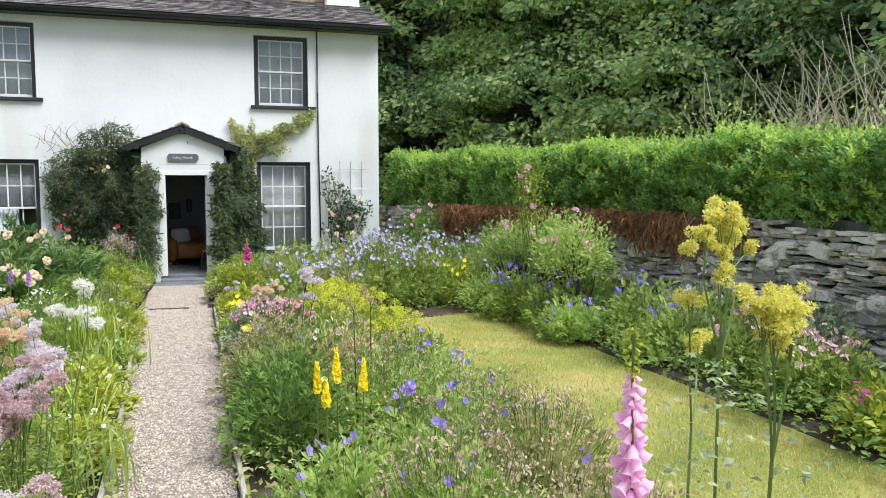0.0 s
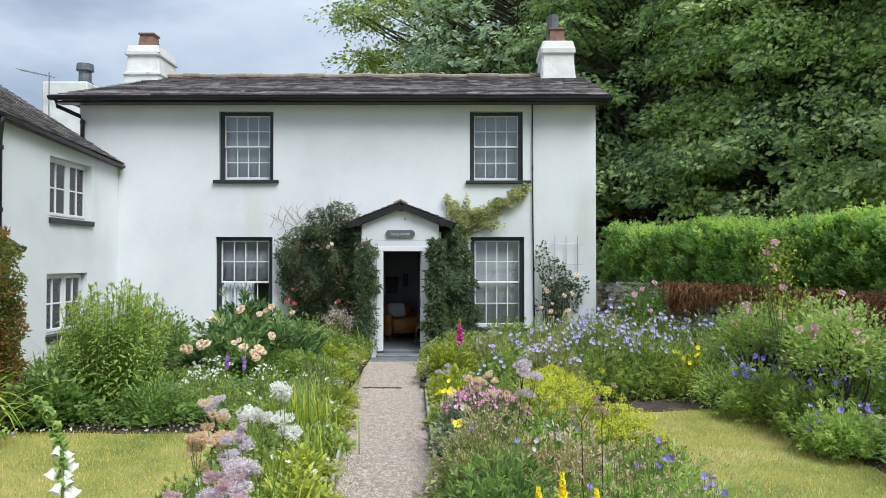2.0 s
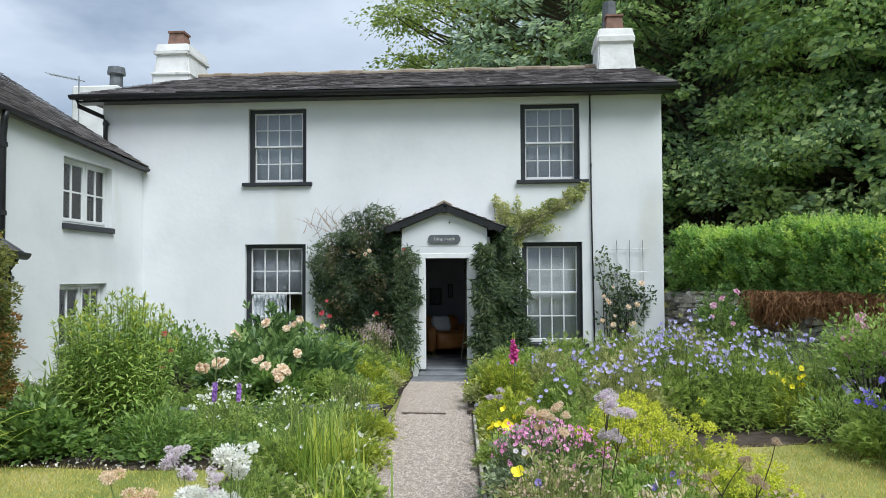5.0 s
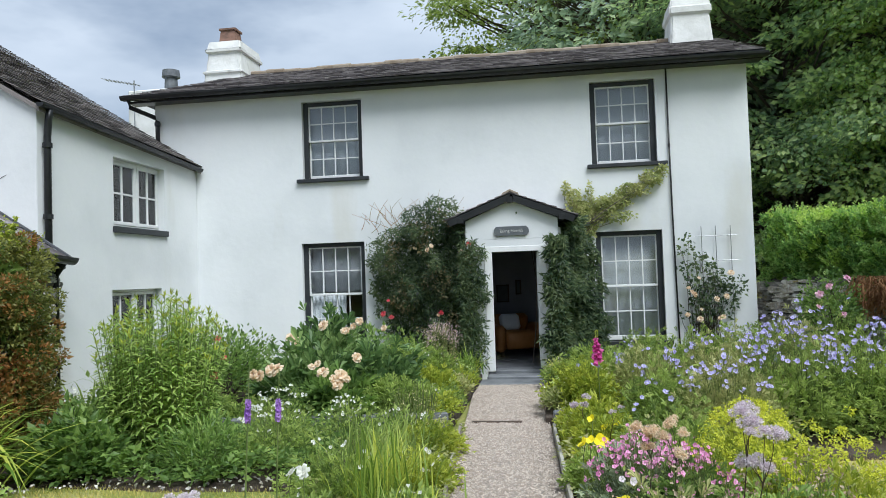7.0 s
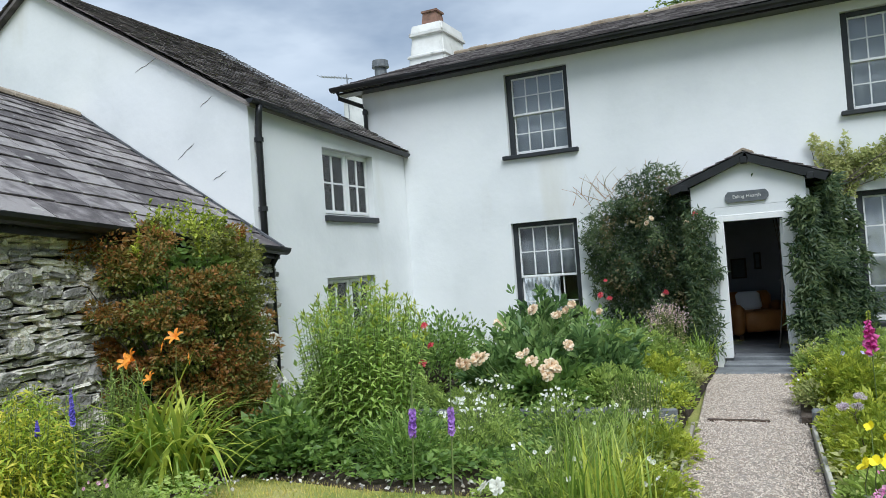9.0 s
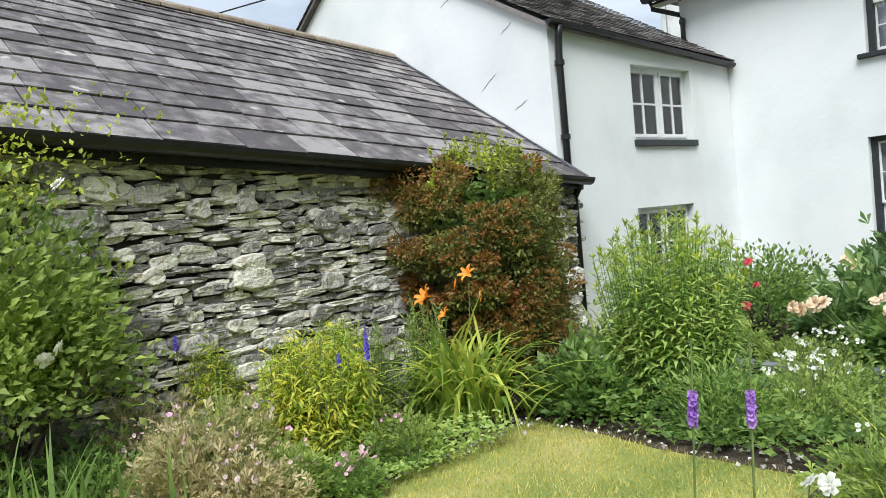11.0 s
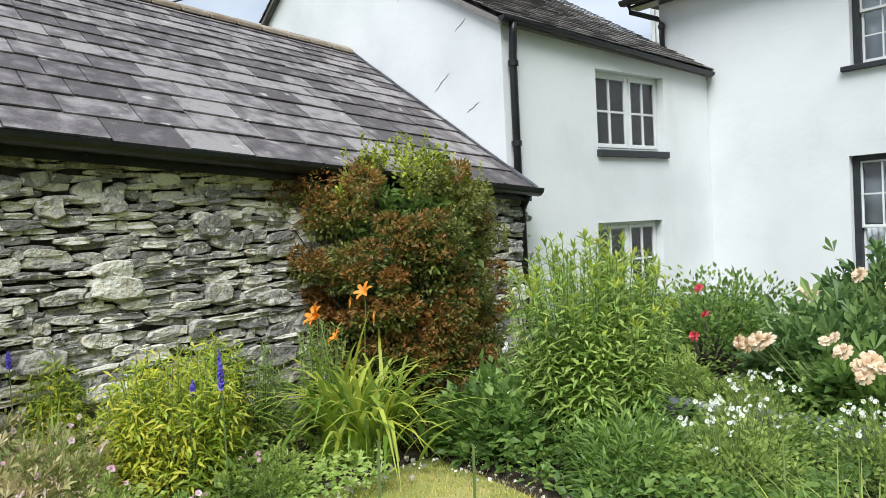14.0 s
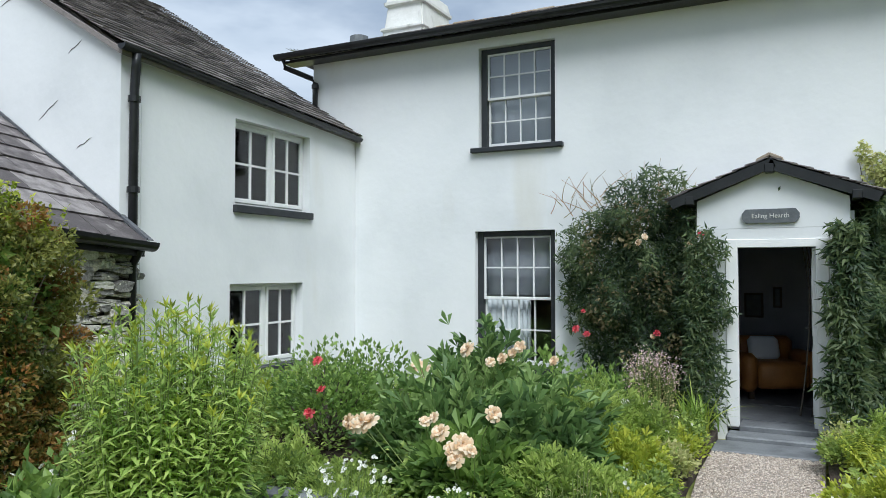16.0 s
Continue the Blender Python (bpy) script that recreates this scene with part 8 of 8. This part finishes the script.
# ---- lawn blades ----
rng = np.random.default_rng(21)
n = 90000
x = np.concatenate([rng.uniform(2.6, 4.7, n // 2), rng.uniform(-3.8, -0.9, n - n // 2)])
y = np.concatenate([rng.uniform(-14.5, -5.4, n // 2), rng.uniform(-13, -6.7, n - n // 2)])
wob = 0.08 * np.sin(y * 3) + 0.05 * np.sin(y * 7.7) + rng.normal(0, 0.04, n)
ok = np.where(x > 0, (x > 2.6 + wob) & (x < np.interp(y, (-14, -9, -6, -5.4), (4.75, 4.62, 4.5, 4.3)) + wob), (x < np.interp(y, (-13, -9, -6.9), (-0.95, -1.15, -1.5)) + wob) & (x > np.interp(y, (-13, -9, -8, -6.7), (-3.2, -3.35, -3.75, -3.6)) + wob))
x, y = x[ok], y[ok]
k = len(x)
h = rng.uniform(0.015, 0.04, k)
a = rng.uniform(0, 6.283, k)
w = 0.0035
ax_, ay_ = np.cos(a) * w, np.sin(a) * w
lx, ly = rng.normal(0, 0.014, k), rng.normal(0, 0.014, k)
z0 = np.full(k, -0.062)
V = np.stack([np.stack([x - ax_, y - ay_, z0], 1), np.stack([x + ax_, y + ay_, z0], 1), np.stack([x + lx, y + ly, z0 + h], 1)], 1).reshape(-1, 3)
lawn = link_mesh("lawn_grass", array_mesh("lawn_grass", V, np.arange(3 * k).reshape(-1, 3)), L_GRASS)
tagged(lawn, "short dry yellow-green lawn grass", "grass", kind="stuff")

# ---- loose gravel ----
rng = np.random.default_rng(22)
n = 62000
y = rng.uniform(-12.5, -1.6, n)
x = pl(y) + (pr(y) - pl(y)) * rng.uniform(0.01, 0.99, n)
OCT = template([(1, 0, -0.2), (-1, 0.2, -0.2), (0.1, 0.9, -0.2), (0, -1, -0.2), (0.15, 0, 0.65)], [(0, 2, 4), (2, 1, 4), (1, 3, 4), (3, 0, 4)])
p = np.stack([x, y, 0.0 + rng.uniform(-0.004, 0.008, n)], 1)
stones = link_mesh("gravel", array_mesh("gravel", *scatter(OCT, p, np.stack([rng.normal(0, 1, n), rng.normal(0, 1, n), rng.normal(0, 0.2, n)], 1), 0.0062 * rng.uniform(0.5, 1.6, n), rng, 0.3)), PEBBLE)
tagged(stones, "pale pinkish loose gravel stones on the path", "gravel", kind="stuff")
n = 1600
y = rng.uniform(-11, -6.5, n)
x = rng.uniform(-4.4, -1.5, n)
ok = (np.abs(y + 6.75) < 0.22) | ((x < -3.45) & (y < -6.6) & (x > -4.1))
p = np.stack([x[ok], y[ok], np.full(ok.sum(), -0.005)], 1)
chips = link_mesh("stone_chips", array_mesh("stone_chips", *scatter(OCT, p, rng.normal(0, 1, p.shape), 0.016 * rng.uniform(0.4, 1.6, len(p)), rng, 0.3)), STONE_GREY)
tagged(chips, "grey stone chips lying on the border soil", "stone chips", kind="stuff")


# ---- barn slates, and rubble stones of the two walls ----
slates(barn_roof, slate_arrays(bq[0], bq[1], bq[3], bq[2], 0.46, 0.34, 41), SLATE, lambda c: -9.3 < c[1] < -4.2 and c[2] < 4.2)
n = 30
for i in range(n):
    t0, t1 = i / n, (i + 0.96) / n
    a, b = Vector(bq[3]).lerp(Vector(bq[2]), t0), Vector(bq[3]).lerp(Vector(bq[2]), t1)
    bm = boxes((0, (b - a).length, -0.17, 0.0, -0.03, 0.03), (0, (b - a).length, 0.0, 0.17, -0.03, 0.03), bevel=0.012)
    for v in bm.verts:
        v.co.z -= abs(v.co.y) * 0.5
    o = part("ridge_stone", bm, RIDGE_STONE, barn_roof)
    d = (b - a).normalized()
    o.matrix_basis = Matrix.Translation(a + Vector((0, 0, 0.05))) @ d.to_track_quat("X", "Z").to_matrix().to_4x4()


def stone_variant(seed):
    """A rough split stone in a unit box, its outline broken; depth runs along y from 0 to -1."""
    r = np.random.default_rng(seed)
    k = 10
    lean, wedge, fat = r.uniform(-0.18, 0.18), r.uniform(-0.3, 0.3), r.uniform(2.8, 7.0)
    ring = []
    for i in range(k):
        a = 2 * math.pi * (i + r.uniform(-0.28, 0.28)) / k
        c, q = math.cos(a), math.sin(a)
        m = (abs(c) ** fat + abs(q) ** fat) ** (-1 / fat) * r.uniform(0.86, 1.08)
        ring.append((0.5 * c * m + lean * q * m * 0.4, 0.5 * q * m * (1 + wedge * c)))
    V = [(a * s, y + (r.uniform(-0.14, 0.1) if y else 0), b * s) for y, s in ((0.0, 1.0), (-0.8, 1.0), (-0.98, 0.86)) for a, b in ring]
    F = []
    for j in (0, k):
        for i in range(k):
            a, b = j + i, j + (i + 1) % k
            F += [(a, b, b + k), (a, b + k, a + k)]
    V.append((r.uniform(-0.15, 0.15), -1.0 + r.uniform(-0.14, 0.1), r.uniform(-0.15, 0.15)))
    F += [(2 * k + i, 2 * k + (i + 1) % k, 3 * k) for i in range(k)]
    return np.array(V), np.array(F)


VARIANTS = [stone_variant(s) for s in range(24)]


def rubble(owner, u0, u1, z0, top, place, material_, seed, mean=0.26, singles=None, depth=0.07):
    """Coursed rubble from u0 to u1; place(u) gives the point at the foot of the wall's face and its heading in degrees."""
    rng = np.random.default_rng(seed)
    meshes = []
    for i, (V, F) in enumerate(VARIANTS):
        me = array_mesh("stone", V, F)
        me.materials.append(material_)
        meshes.append(me)
    rest, count = [], 0
    zmax = max(top(u0), top(u1))
    z = z0
    while z < zmax:
        ch = rng.choice((0.026, 0.034, 0.044, 0.058, 0.076), p=(0.22, 0.32, 0.25, 0.13, 0.08))
        u = u0 - rng.uniform(0, 0.2)
        while u < u1:
            w = mean * rng.uniform(0.3, 1.8)
            hh = ch * rng.uniform(0.9, 1.5)
            zz = z + ch / 2 + rng.normal(0, 0.012) + 0.045 * math.sin(u * 2.2 + z * 3) + 0.03 * math.sin(u * 5.3 - z * 4)
            proud = rng.uniform(0.5, 1.25)
            if rng.random() < 0.085:
                hh = rng.uniform(0.08, 0.17)
                w, proud = hh * rng.uniform(1.2, 2.6), rng.uniform(1.25, 1.6)
            uc = u + w / 2
            u += w
            if zz + hh / 2 > top(min(max(uc, u0), u1)) or uc > u1 or uc < u0:
                continue
            (fx_, fy_), head = place(uc)
            m = pose(fx_, fy_, zz, 0, rng.normal(0, 3.5), head) @ Matrix.Diagonal((w * 1.06, depth * proud, hh * 1.08, 1))
            i = int(rng.integers(len(VARIANTS)))
            if singles and count < 300 and singles(uc, zz):
                o = new("stone", meshes[i])
                o.parent = owner
                o.matrix_basis = m
                count += 1
            else:
                V, F = VARIANTS[i]
                M = np.array(m)
                rest.append((V @ M[:3, :3].T + M[:3, 3], F))
        z += ch * 0.97
    if rest:
        V, F = join(*rest)
        tagged(link_mesh("rubble_stonework", array_mesh("rubble_stonework", V, F), material_, owner), kind="stuff")


rubble(wall_barn, 4.2, 13.5, -0.08, lambda u: barn_eave(-u) - 0.03, lambda u: ((barn_x(-u), -u), 90 + math.degrees(math.atan(0.103))), STONE, 51, 0.18, lambda u, z: 6.6 < u < 10.0 and z > 0.45)


def wall_place(u):
    y = -u
    dx = (hedge_line(y - 0.05) - hedge_line(y + 0.05)) / 0.1
    return (hedge_line(y) + 0.05, y), -90 + math.degrees(math.atan(dx))


rubble(wall_garden, -0.85, 13.0, -0.08, lambda u: 1.36 + 0.04 * math.sin(u * 1.7), wall_place, STONE_GREY, 52, 0.22, lambda u, z: 5.5 < u < 11.0 and z > 0.35, 0.09)
